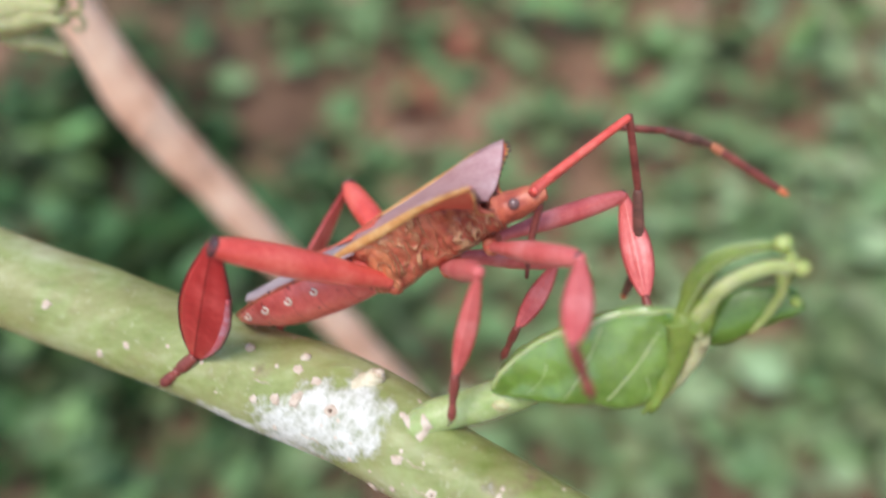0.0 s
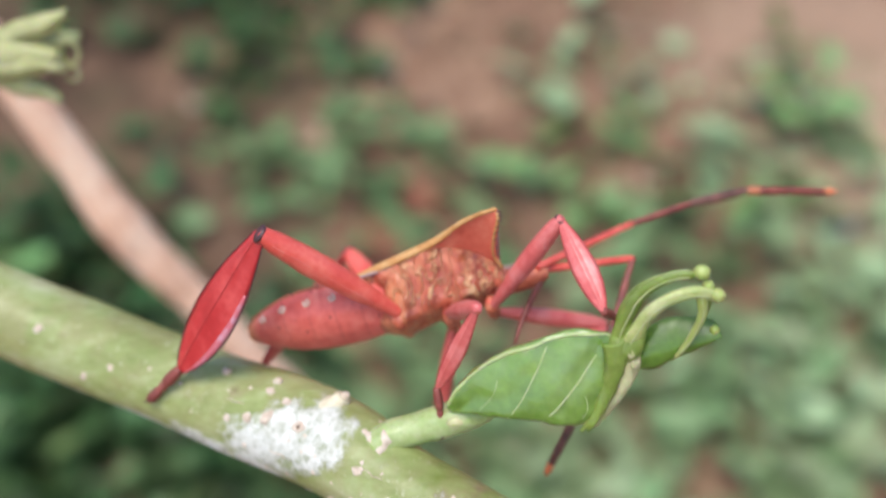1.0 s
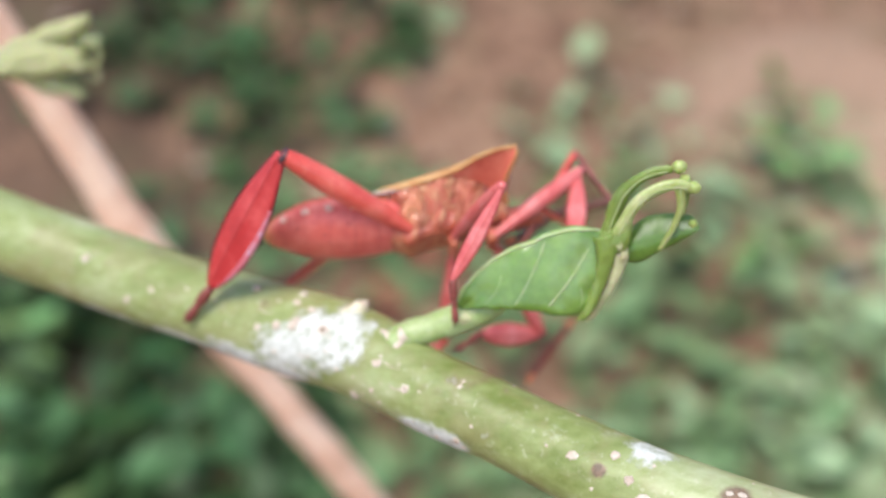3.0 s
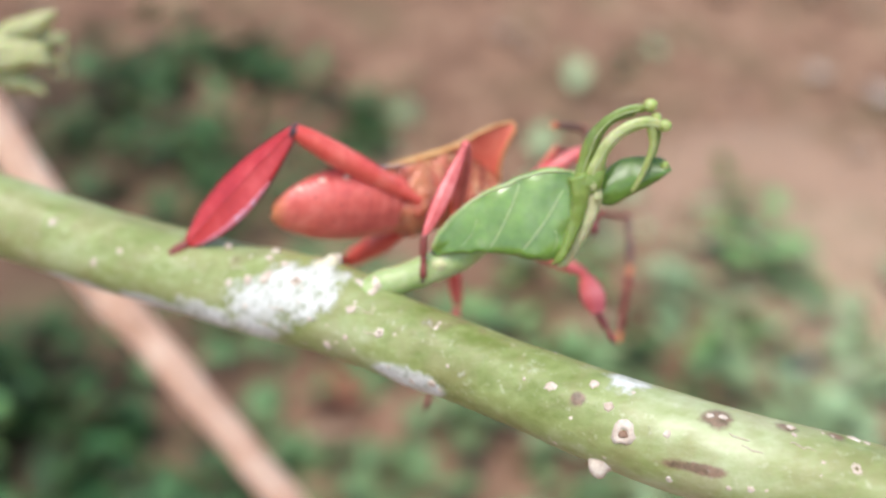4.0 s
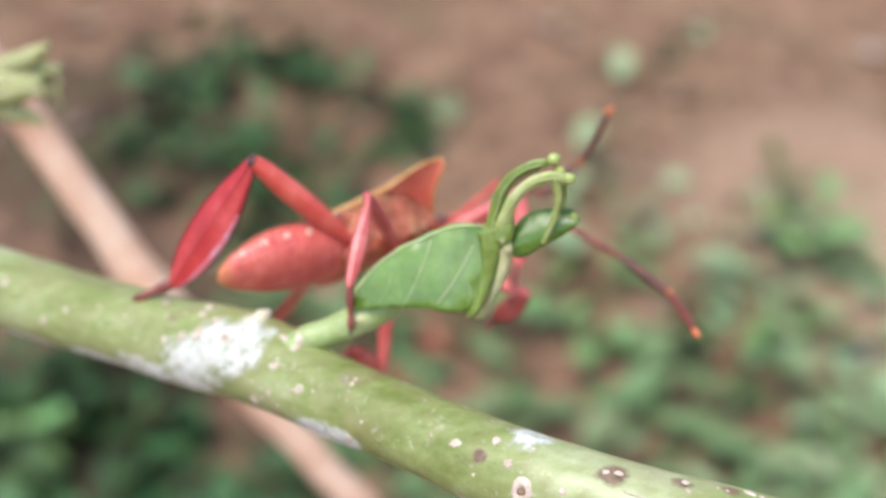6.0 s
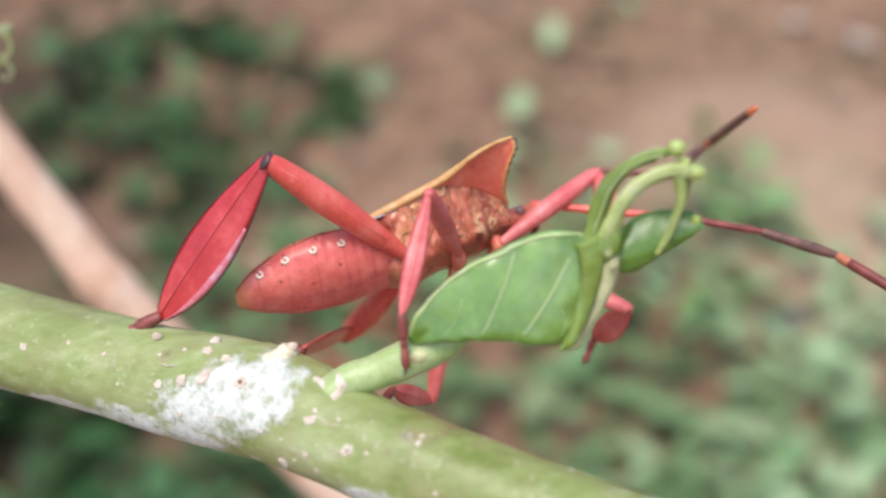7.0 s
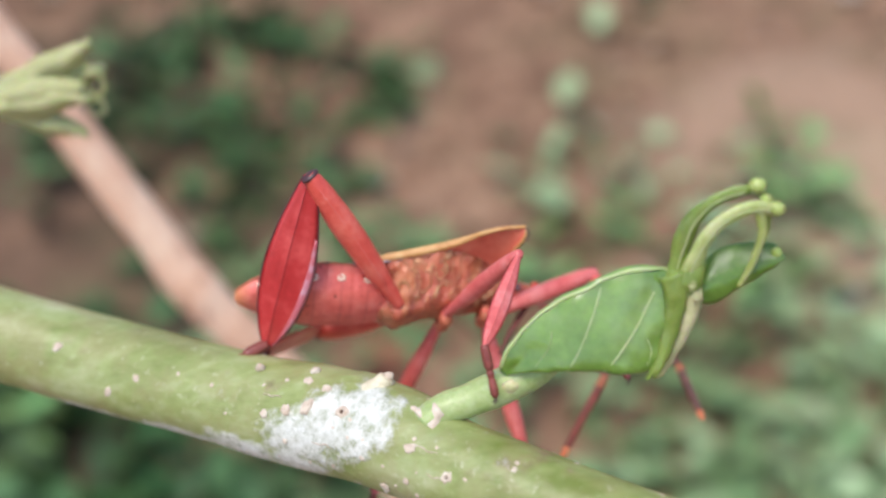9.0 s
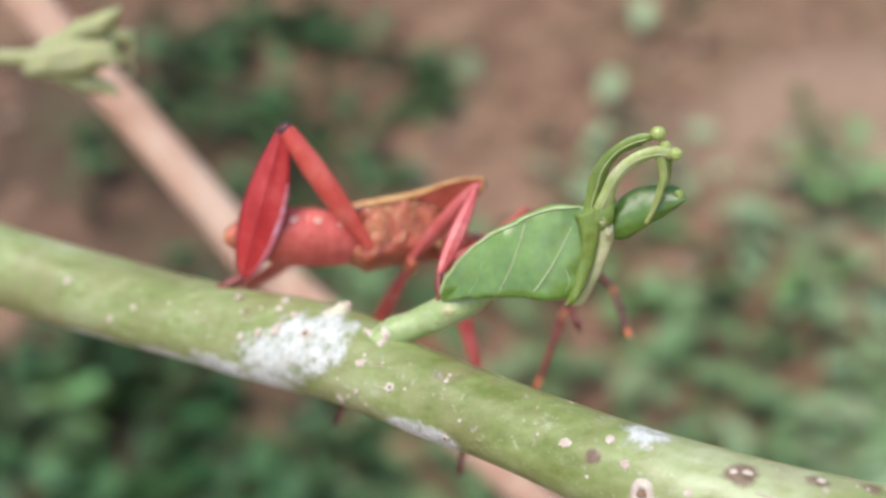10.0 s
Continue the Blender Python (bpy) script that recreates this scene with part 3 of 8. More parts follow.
# ---- the dry stick behind ----
def build_stick():
    st = tagged(new("dry_stick"), "dry pinkish-tan stick slanting behind the green twig", "stick")
    pts = [(-74.0, 10.8, 189.0, 3.8), (-42.5, 4.1, 101.2, 4.0), (-22.4, 1.4, 50.0, 4.2), (-12.6, 0.0, 23.6, 4.9), (-6.8, 0.0, 12.2, 4.6), (0.0, 0.0, 0.0, 4.3), (17.6, 0.0, -32.4, 4.3), (37.8, 0.0, -72.9, 4.6), (89.1, -2.7, -175.5, 5.0), (390, -13, -750, 7.4), (570, -18, -1120, 8.4)]
    part("stem", tube(pts, 140, 20, wobble=0.12, freq=100), DRY, st)
    part("knot", ball((-11.3, -2.7, 20.9), (3.2, 2.6, 4.9), wobble=0.3), DRY, st)
    return st


stick = build_stick()


def build_far_bud():
    bud = tagged(new("leaf_bud"), "grey-green curled leaf bud on its own stalk", "leaf bud")
    part("stalk", tube([(-62, 7, 7, 1.2), (-36, 4, 3, 1.2), (-17, 1, 1.5, 1.1), (-6, 0, 0.6, 1.0)], 24, 10), BUD, bud)
    for k, (dy, dz, ln, w, bend) in enumerate(((0, 4.6, 14.5, 1.7, -0.6), (-1.6, 2.6, 13.0, 1.5, 0.5), (-2.2, 0.4, 13.5, 1.6, 0.2), (1.6, -1.6, 12.5, 1.5, -0.7), (-1, -3.4, 11.5, 1.6, 0.6), (1.5, 1.4, 15.0, 1.3, -0.4), (0.6, 3.4, 10.0, 1.2, 1.0))):
        rows = []
        for i in range(15):
            u = i / 14
            ww = w * math.sin(math.pi * min(max(u, 0.05), 0.95)) ** 0.8 * (1 + 0.35 * noise.noise(Vector((4 * u, k, 0))))
            x = -15 + ln * u
            z = 0.6 + dz * (0.25 + 0.75 * u) - bend * 2.6 * u * u + 0.5 * noise.noise(Vector((3 * u, k, 5)))
            rows.append([(x + 0.3 * noise.noise(Vector((5 * u, v, k))), dy + 1.1 * abs(v) - 0.8 + 0.6 * noise.noise(Vector((5 * u, 1.3 * v, k + 9))), z + ww * v) for v in (-1, -0.6, -0.2, 0.2, 0.6, 1)])
        part("leaflet", sheet(rows, 0.35), BUD, bud)
    for k, (r, x0, z0) in enumerate(((1.5, -1.2, 1.8), (1.1, -2.0, -1.6), (0.9, -3.2, 3.6))):
        pts = [(x0 + r * math.cos(a) * 0.8, -0.5 + k, z0 + r * math.sin(a), 0.36 - 0.02 * q) for q, a in enumerate(np.linspace(2.4, -2.6, 9))]
        part("tendril", tube(pts, 30, 8, up=(0, 1, 0)), BUD, bud, "brownish-green curled tendril")
    return bud


leaf_bud = build_far_bud()

# ---- the green twig ----
TWIG = [(-118, 40, 9, 5.0), (-80, 24.5, 0.4, 4.9), (-52, 12.8, -5.3, 4.75), (-40, 8.6, -7.8, 4.7), (-26, 2.3, -9.3, 4.7), (-17.4, -1.7, -9.7, 4.95),
        (-11.5, -5.4, -9.6, 4.75), (-6.4, -9.4, -10.1, 4.25), (4.4, -16.2, -11.3, 3.95), (14, -22.6, -12.2, 4.2), (24, -27.3, -13.5, 4.4), (34, -30.8, -14.9, 4.45),
        (60, -39.3, -18.8, 4.05), (100, -51.3, -26.8, 4.25)]


def twig_frame(s):
    q = spline(TWIG, 400)
    i = int(s * 400)
    t = Vector(q[min(i + 1, 400)][:3] - q[max(i - 1, 0)][:3]).normalized()
    return Vector(q[i][:3]), t, q[i][3]


def on_twig(p):
    """The place on the bark nearest to p (mm), its normal and the run of the twig there."""
    best = min(spline(TWIG, 400), key=lambda q: (q[0] - p[0]) ** 2 + (q[1] - p[1]) ** 2 + (q[2] - p[2]) ** 2)
    i = [k for k, q in enumerate(spline(TWIG, 400)) if q[0] == best[0]][0]
    c, t, r = twig_frame(i / 400)
    d = Vector(p) - c
    d = (d - t * d.dot(t)).normalized()
    return c + d * r, d, t


def lenticel_bm(p, size, ring):
    s, n, t = on_twig(p)
    m = Matrix((t, n.cross(t), n)).transposed().to_4x4()
    bm = bmesh.new()
    prof = [(1.0, -0.05), (0.85, 0.16), (0.6, 0.26), (0.42, 0.2), (0.28, 0.0 if ring else 0.24), (0.0, -0.1 if ring else 0.28)]
    rings = []
    rng = random.Random(str(p))
    long, turn = rng.uniform(0.8, 1.5), rng.uniform(0, 3)
    lump = [rng.uniform(0.72, 1.2) for _ in range(12)]
    for r, h in prof[:-1]:
        ring_v = []
        for k in range(12):
            a = 6.2832 * k / 12
            u, v = size * long * r * lump[k] * math.cos(a), size * r * lump[k] * math.sin(a)
            ring_v.append(bm.verts.new((Vector(s) + m @ Vector((u * math.cos(turn) - v * math.sin(turn), u * math.sin(turn) + v * math.cos(turn), h * size * (0.8 + 0.4 * lump[k])))) * 0.001))
        rings.append(ring_v)
    top = bm.verts.new((Vector(s) + n * prof[-1][1] * size) * 0.001)
    for a, b in zip(rings, rings[1:]):
        for k in range(12):
            bm.faces.new((a[k], a[(k + 1) % 12], b[(k + 1) % 12], b[k]))
    for k in range(12):
        bm.faces.new((rings[-1][k], rings[-1][(k + 1) % 12], top))
    return bm


def build_twig():
    tw = tagged(new("green_twig"), "smooth green twig with corky dots and whitish wax patches", "twig")
    part("stem", tube(TWIG, 260, 56, wobble=0.035, freq=150), BARK, tw)
    # corky dots: place, size, with a pit or without
    base_marks = [((-15.6, -5.9, -5.6), 0.95, 1), ((-35.9, 2.8, -5.6), 0.62, 0), ((-39.3, 3.2, -7.2), 0.6, 0), ((-44.2, 6.8, -3.6), 0.6, 0), ((-18.7, -1.8, -4.8), 0.6, 0), ((-17.0, -3.2, -4.8), 0.6, 0),
                  ((-18.9, -4.4, -5.7), 0.85, 0), ((-21.0, -3.8, -6.2), 0.7, 0), ((-23.0, -3.0, -7.0), 0.5, 0), ((-28.0, 0.5, -6.0), 0.35, 0), ((-31.0, 2.0, -5.5), 0.3, 0), ((-56.0, 12.0, -5.0), 0.5, 0),
                  ((-62.0, 14.0, -3.0), 0.45, 0), ((-13.5, -8.2, -8.6), 0.3, 0)]
    outer_marks = [((-9.7, -10.6, -6.6), 0.6, 0), ((-12.5, -10.4, -10.7), 0.75, 0), ((-7.0, -13.2, -7.8), 0.6, 1), ((-9.3, -7.0, -5.2), 0.5, 0), ((-10.5, -11.7, -9.0), 0.4, 0), ((-2.4, -17.1, -11.5), 0.75, 1),
                   ((12.1, -22.8, -8.0), 0.7, 0), ((12.9, -25.1, -8.8), 0.65, 0), ((8.5, -21.9, -8.9), 0.6, 0), ((17.6, -27.8, -10.0), 0.5, 0), ((32.2, -32.3, -11.0), 0.7, 1), ((21.5, -27.0, -9.0), 0.5, 0),
                   ((22.6, -27.2, -9.2), 0.4, 0), ((28.0, -28.1, -9.8), 0.5, 0), ((33.4, -28.9, -10.7), 0.7, 0), ((34.1, -29.4, -10.8), 0.5, 0), ((-4.0, -15.5, -12.0), 0.4, 0), ((18.0, -28.2, -13.5), 0.45, 0),
                   ((24.0, -31.2, -13.0), 0.5, 0)]
    for p, s, ring in base_marks + outer_marks:
        ob = part("lenticel", lenticel_bm(p, s * 0.72, ring), LENTICEL, tw)
        if ring:
            q, n, t = on_twig(p)
            part("pit", ball(tuple(q + n * 0.02), (s * 0.2, s * 0.2, s * 0.2), 10, 6), PIT, ob)
    # broken stub on the node and its corky rim
    part("stub", tube([(-13.4, -3.7, -6.2, 1.7), (-12.4, -3.4, -5.3, 1.1), (-11.9, -3.2, -4.75, 0.85), (-11.65, -3.1, -4.45, 0.75)], 14, 14, wobble=0.4, freq=900), STUB, tw, "pale broken stub")
    part("node_swelling", ball((-15.6, -2.4, -6.6), (4.6, 2.6, 1.9), 24, 14, wobble=0.18), BARK, tw)
    for p in ((-18.2, -0.6, -4.7), (-11.4, -2.9, -4.5), (-23.5, 0.8, -4.6)):
        part("wart", ball(p, (0.45, 0.4, 0.42), 10, 8, wobble=0.4), LENTICEL, tw)
    # small corky specks scattered over the bark
    rng = random.Random(8)
    path = spline(TWIG, 400)
    for _ in range(60):
        c = path[int(rng.uniform(0.3, 0.86) * 400)]
        a = rng.uniform(-0.5, 2.2)
        p = (c[0] - 0.4 * c[3] * math.cos(a), c[1] - c[3] * math.cos(a), c[2] + c[3] * math.sin(a))
        part("speck", lenticel_bm(p, rng.uniform(0.1, 0.24), 0), LENTICEL, tw)
    for _ in range(7):
        c = path[int(rng.uniform(0.3, 0.86) * 400)]
        a = rng.uniform(0.0, 1.4)
        p = Vector((c[0] - 0.4 * c[3] * math.cos(a), c[1] - c[3] * math.cos(a), c[2] + c[3] * math.sin(a)))
        pts = []
        for k in range(5):
            w, n, t = on_twig(tuple(p + Vector((0.45 * k, -0.25 * k + rng.uniform(-0.2, 0.2), rng.uniform(-0.22, 0.22)))))
            pts.append((*(w + n * 0.01), 0.03 if k in (0, 4) else 0.055))
        part("scratch", tube(pts, 12, 5), LENTICEL, tw, "pale scratch in the bark")
    # dark scars and a small dead side shoot further along
    knob = part("branch_scar", tube([(44.4, -33.8, -15.0, 2.9), (44.0, -33.0, -13.2, 2.5), (43.6, -32.4, -11.6, 2.0), (43.5, -32.1, -10.7, 1.5)], 20, 20, wobble=0.35, freq=420), SCAR_PALE, tw, "rough pinkish-brown branch scar")
    for k in range(5):
        part("flake", ball((42.4 + 0.6 * k, -33.1 + 0.25 * k, -10.7 + 0.3 * math.sin(2 * k)), (0.45, 0.35, 0.3), 10, 8, wobble=0.6), STUB, knob, "pale corky flake")
    ring = part("ring_scar", lenticel_bm((14.1, -26.9, -10.5), 1.1, 1), LENTICEL, tw, "pinkish ring-shaped scar")
    w, n, t = on_twig((14.1, -26.9, -10.5))
    part("scar_core", ball(tuple(w - n * 0.05), (0.6, 0.45, 0.3), 14, 8, wobble=0.4), SCAR, ring)
    part("side_bump", tube([(13.4, -24.0, -12.6, 2.2), (12.9, -25.0, -14.2, 1.5), (12.5, -25.7, -15.2, 0.9), (12.5, -26.0, -15.9, 0.35)], 20, 16, wobble=0.35, freq=600), LENTICEL, tw, "whitish broken side bump")


build_twig()


# ---- the young shoot on the twig ----
def rib(points, r0, r1, n=24):
    k = len(points) - 1
    return tube([(*p, r0 + (r1 - r0) * i / k) for i, p in enumerate(points)], n, 8)


def build_shoot():
    sh = tagged(new("leaf_shoot"), "fresh green shoot with a folded leaf and curled tip", "leaf shoot")
    part("stalk", tube([(-8.4, -7.6, -6.6, 1.6), (-7.0, -7.0, -5.7, 1.4), (-4.6, -6.6, -5.25, 1.5), (-1.8, -6.5, -4.3, 1.6), (1.0, -6.3, -3.2, 1.5), (4.5, -5.8, -1.6, 0.9), (10.0, -5.8, 1.6, 0.8), (13.2, -6.2, 4.4, 0.9)], 44, 18,
                       wobble=0.07, freq=500), STALK, sh)
    part("stalk_collar", tube([(-8.3, -7.6, -6.5, 1.75), (-7.5, -7.2, -5.95, 1.55), (-6.9, -7.0, -5.6, 1.3)], 10, 18, wobble=0.4, freq=900), LENTICEL, sh, "pale corky collar")
    # white highlight on the stalk, put on as a pale lump
    part("stalk_highlight", ball((-0.9, -7.75, -3.4), (0.8, 0.4, 0.6), 16, 10, wobble=0.3), STIPULE, sh, "whitish lump put on as a highlight on the stalk")
    # folded leaf: upper margin, flat front blade, lower fold
    top = spline([(-1.7, -6.9, -2.0), (-0.7, -6.6, 0.0), (1.3, -6.4, 2.1), (4.2, -6.3, 4.0), (7.0, -6.3, 5.2), (9.9, -6.3, 5.9), (12.0, -6.4, 5.7), (13.2, -6.5, 5.2)], 40)
    front = spline([(-1.4, -7.2, -2.2), (0.0, -7.6, -1.1), (2.4, -8.1, 0.4), (5.0, -8.4, 1.1), (7.6, -8.5, 1.2), (10.0, -8.4, 1.3), (12.0, -8.1, 2.0), (13.4, -7.4, 3.6)], 40)
    low = spline([(-1.3, -7.3, -2.5), (0.2, -8.0, -2.0), (2.6, -9.0, -1.5), (5.2, -9.4, -1.5), (8.0, -9.5, -2.15), (10.0, -9.3, -2.5), (12.0, -8.4, -0.9), (13.4, -7.0, 2.4)], 40)
    back = spline([(-1.0, -6.6, -2.6), (0.6, -5.8, -2.2), (2.8, -5.0, -2.0), (5.2, -4.8, -1.8), (8.0, -4.8, -2.2), (10.0, -4.9, -2.4), (12.0, -5.2, -0.6), (13.4, -6.0, 2.8)], 40)
    rows = []
    for i, (a, b, c, d) in enumerate(zip(top, front, low, back)):
        row = spline([a + np.array((0, 0.9, -0.6)), a, b, c, d], 28)
        # the blade is puckered between its side veins
        rows.append([p + np.array((0, -0.34 * abs(math.sin((p[0] - p[2] * 0.6 - 4.9) * 0.81)) * math.sin(math.pi * min(k / 17, 1)) + 0.22 * noise.noise(Vector(p) * 0.55) + 0.07 * noise.noise(Vector(p) * 1.8), 0.22 * noise.noise(Vector(p) * 0.7 + Vector((5, 0, 0)))))
                     for k, p in enumerate(row)])
    part("folded_leaf", sheet(rows, 0.2), LEAF, sh)
    part("leaf_margin", tube([(*(r[7] + np.array((0, -0.02, 0.03))), 0.17 + 0.05 * math.sin(i)) for i, r in enumerate(rows[1:39:2])], 70, 8, wobble=0.3, freq=900), LEAF_EDGE, sh, "pale green leaf margin")

    def on_blade(x, z):
        return min((p for r in rows for p in r[5:22]), key=lambda p: (p[0] - x) ** 2 + (p[2] - z) ** 2)

    for (x0, z0), (x1, z1), w in (((3.7, -1.2), (7.2, 5.1), 0.085), ((6.7, -1.6), (11.3, 4.2), 0.095), ((10.2, -1.5), (10.4, 0.6), 0.04), ((0.9, -1.4), (2.8, 1.6), 0.035)):
        pts = []
        for j in range(7):
            u = j / 6
            x, z = x0 + (x1 - x0) * u + 0.35 * math.sin(math.pi * u), z0 + (z1 - z0) * u
            near = [p[1] for r in rows for p in r[5:22] if abs(p[0] - x) < 0.35 and abs(p[2] - z) < 0.35] or [on_blade(x, z)[1]]
            pts.append((x, sum(near) / len(near) - 0.045, z, w * (1 - 0.3 * (1 - u))))
        part("vein", tube(pts, 24, 6, wobble=0.3, freq=1200), VEIN, sh, "pale leaf vein")
    # olive strip where the blade folds over beside the node
    rows_f = []
    for q, w in zip(spline([(12.7, -7.5, 5.9), (12.9, -8.1, 4.0), (12.6, -8.3, 1.8), (11.9, -8.9, -0.3), (11.1, -9.4, -2.0), (10.5, -9.4, -2.7)], 20), np.linspace(0.95, 0.4, 21)):
        rows_f.append([q + np.array((v * w, 0.35 * v * v - 0.12 + 0.3 * noise.noise(Vector(q) * 1.1 + Vector((1.5 * v, 0, 0))), 0.35 * v * w + 0.25 * noise.noise(Vector(q) * 0.9))) for v in (-1, -0.6, -0.2, 0.2, 0.6, 1)])
    part("leaf_fold", sheet(rows_f, 0.2), FOLD, sh, "olive folded strip of the leaf")
    # stipule hanging from the node
    rows2 = []
    for q, w in zip(spline([(14.1, -7.4, 4.4), (14.2, -7.6, 2.6), (13.4, -7.8, 0.2), (12.3, -7.7, -2.2), (11.5, -7.5, -3.9)], 16), np.linspace(0.8, 0.5, 17)):
        rows2.append([q + np.array((v * w, 0.3 * v * v - 0.3 + 0.08 * noise.noise(Vector(q) * 1.7), 0.45 * v * w + 0.12 * noise.noise(Vector(q) * 2.1))) for v in (-1, -0.5, 0, 0.5, 1)])
    part("stipule", sheet(rows2, 0.28), STIPULE, sh, "pale yellowish hanging stipule")
    part("node", tube([(12.2, -6.2, 3.2, 1.0), (13.4, -6.7, 4.4, 1.4), (14.2, -6.9, 5.2, 1.3), (14.8, -6.8, 6.8, 0.7)], 20, 14, wobble=0.25, freq=900), FOLD, sh)
    part("node_scale", ball((14.2, -8.05, 4.7), (0.4, 0.3, 0.6), 14, 12, wobble=0.7), BUD, sh, "brownish bud scale")
    part("node_scale", ball((14.5, -8.0, 3.6), (0.42, 0.3, 0.65), 14, 12, wobble=0.7), STIPULE, sh, "yellowish bud scale")
    # second, smaller leaf behind the loop
    up2 = spline([(14.6, -6.4, 3.9), (16.0, -5.8, 5.7), (17.5, -5.6, 6.5), (19.3, -5.6, 6.7), (21.2, -5.9, 6.6), (21.9, -6.2, 6.0)], 22)
    lo2 = spline([(14.7, -6.9, 3.1), (15.3, -7.3, 2.5), (16.4, -7.4, 2.5), (18.1, -7.2, 3.4), (20.4, -7.0, 4.5), (21.8, -6.6, 5.6)], 22)
    rows3 = []
    for a, b in zip(up2, lo2):
        m = (a + b) / 2 + np.array((0, -0.8, 0))
        rows3.append([p + np.array((0, 0.16 * noise.noise(Vector(p) * 1.3), 0)) for p in spline([a + np.array((0, 0.5, -0.4)), a, m, b, b + np.array((0, 0.8, 0.5))], 12)])
    part("small_leaf", sheet(rows3, 0.24), SMALL_LEAF, sh)
    part("gland", ball((21.3, -6.6, 6.1), (0.45, 0.4, 0.5), 12, 8), CURL, sh)

    # young leaves rolled lengthwise, that bend over into a loop
    def rolled(points, w, n, mat, seed, taper=0.5):
        rws = []
        path = spline(points, n)
        for i, q in enumerate(path):
            t = Vector(path[min(i + 1, n)] - path[max(i - 1, 0)]).normalized()
            side = t.cross(Vector((0, 1, 0))).normalized()
            fr = side.cross(t).normalized()
            ww = w * (1 - (1 - taper) * (i / n) ** 1.5) * (1 + 0.16 * noise.noise(Vector((i * 0.13, seed, 0))))
            tw = 0.8 * noise.noise(Vector((i * 0.06, seed + 7, 0)))
            rws.append([Vector(q) + side * (ww * math.cos(a + tw)) - fr * (ww * 0.6 * math.sin(a + tw)) for a in np.linspace(-0.9, 4.0, 13)])
        ob = part("rolled_leaf", sheet(rws, 0.13), mat, sh)
        for k in (0, 12):
            part("margin", tube([(*r[k], 0.085) for r in rws[1:-1:3]], 40, 6, wobble=0.3, freq=1500), LEAF_EDGE, ob, "pale leaf margin")
        part("midrib", tube([(*(Vector(r[6]) * 1.0 + (Vector(r[6]) - (Vector(r[0]) + Vector(r[12])) / 2).normalized() * 0.02), 0.07) for r in rws[1:-1:3]], 40, 6), LEAF_EDGE, ob)

    rolled([(13.2, -6.6, 4.6), (13.5, -6.4, 6.4), (14.0, -6.3, 8.2), (14.6, -6.3, 9.6), (15.6, -6.3, 10.8), (17.2, -6.3, 11.7), (18.9, -6.4, 12.0)], 0.78, 48, FOLD, 1)
    rolled([(13.3, -7.2, 4.2), (14.0, -7.4, 5.6), (14.6, -7.4, 7.0), (15.1, -7.4, 8.3), (16.2, -7.4, 9.7), (17.7, -7.4, 10.6), (19.2, -7.4, 10.9), (20.5, -7.3, 10.5)], 0.7, 48, LOOP, 2, 0.75)
    rolled([(19.3, -7.3, 10.9), (19.6, -7.5, 9.6), (19.7, -7.6, 8.4), (19.4, -7.6, 7.1), (18.9, -7.6, 5.6), (18.1, -7.5, 3.9)], 0.42, 40, CURL, 3)
    rolled([(13.5, -5.7, 5.4), (13.9, -5.5, 8.0), (14.8, -5.4, 9.6), (16.3, -5.4, 10.7), (18.2, -5.8, 11.3)], 0.65, 36, FOLD, 4)
    rolled([(20.0, -6.6, 11.0), (20.3, -6.6, 9.6), (20.3, -6.5, 8.2), (20.2, -6.3, 6.9)], 0.45, 26, FOLD, 5)
    for p, s in (((19.45, -6.5, 12.25), 0.7), ((20.8, -7.3, 10.5), 0.64), ((20.0, -6.9, 11.2), 0.5)):
        part("tip_knob", ball(p, (s, s * 0.9, s * 0.92), 18, 14, wobble=0.2), CURL, sh, "round pale green tip")


build_shoot()

# ---- the insect: x forward, y to its left, z up, millimetres ----
LENGTHS = {'RH': [16.25, 17.82, 5.33], 'RM': [13.71, 10.34, 4.5], 'RF': [12.38, 9.29, 4.45], 'RA': [14.65, 6.97, 7.1, 10.46], 'LH': [13.32, 16.31, 4.74], 'LM': [13.2, 10.14, 4.54], 'LF': [13.8, 9.81, 4.41], 'LA': [10.17, 7.53, 7.34, 9.44]}
bug = tagged(new("leaf_footed_bug"), "red leaf-footed bug with broad flattened hind shins clinging to the twig", "insect")


def half_loft(rows):
    """A closed body through rows of half profiles, from under the belly up to the back; mirrored to the other side."""
    bm = bmesh.new()
    rings = []
    for pts in rows:
        near = [bm.verts.new(Vector((p[0], -p[1], p[2])) * 0.001) for p in pts]
        far = [bm.verts.new(Vector(p[:3]) * 0.001) for p in pts[-2:0:-1]]
        rings.append(near + far)
    n = len(rings[0])
    for a, b in zip(rings, rings[1:]):
        for k in range(n):
            bm.faces.new((a[k], a[(k + 1) % n], b[(k + 1) % n], b[k]))
    bm.faces.new(rings[0][::-1])
    bm.faces.new(rings[-1])
    bmesh.ops.recalc_face_normals(bm, faces=bm.faces[:])
    return bm


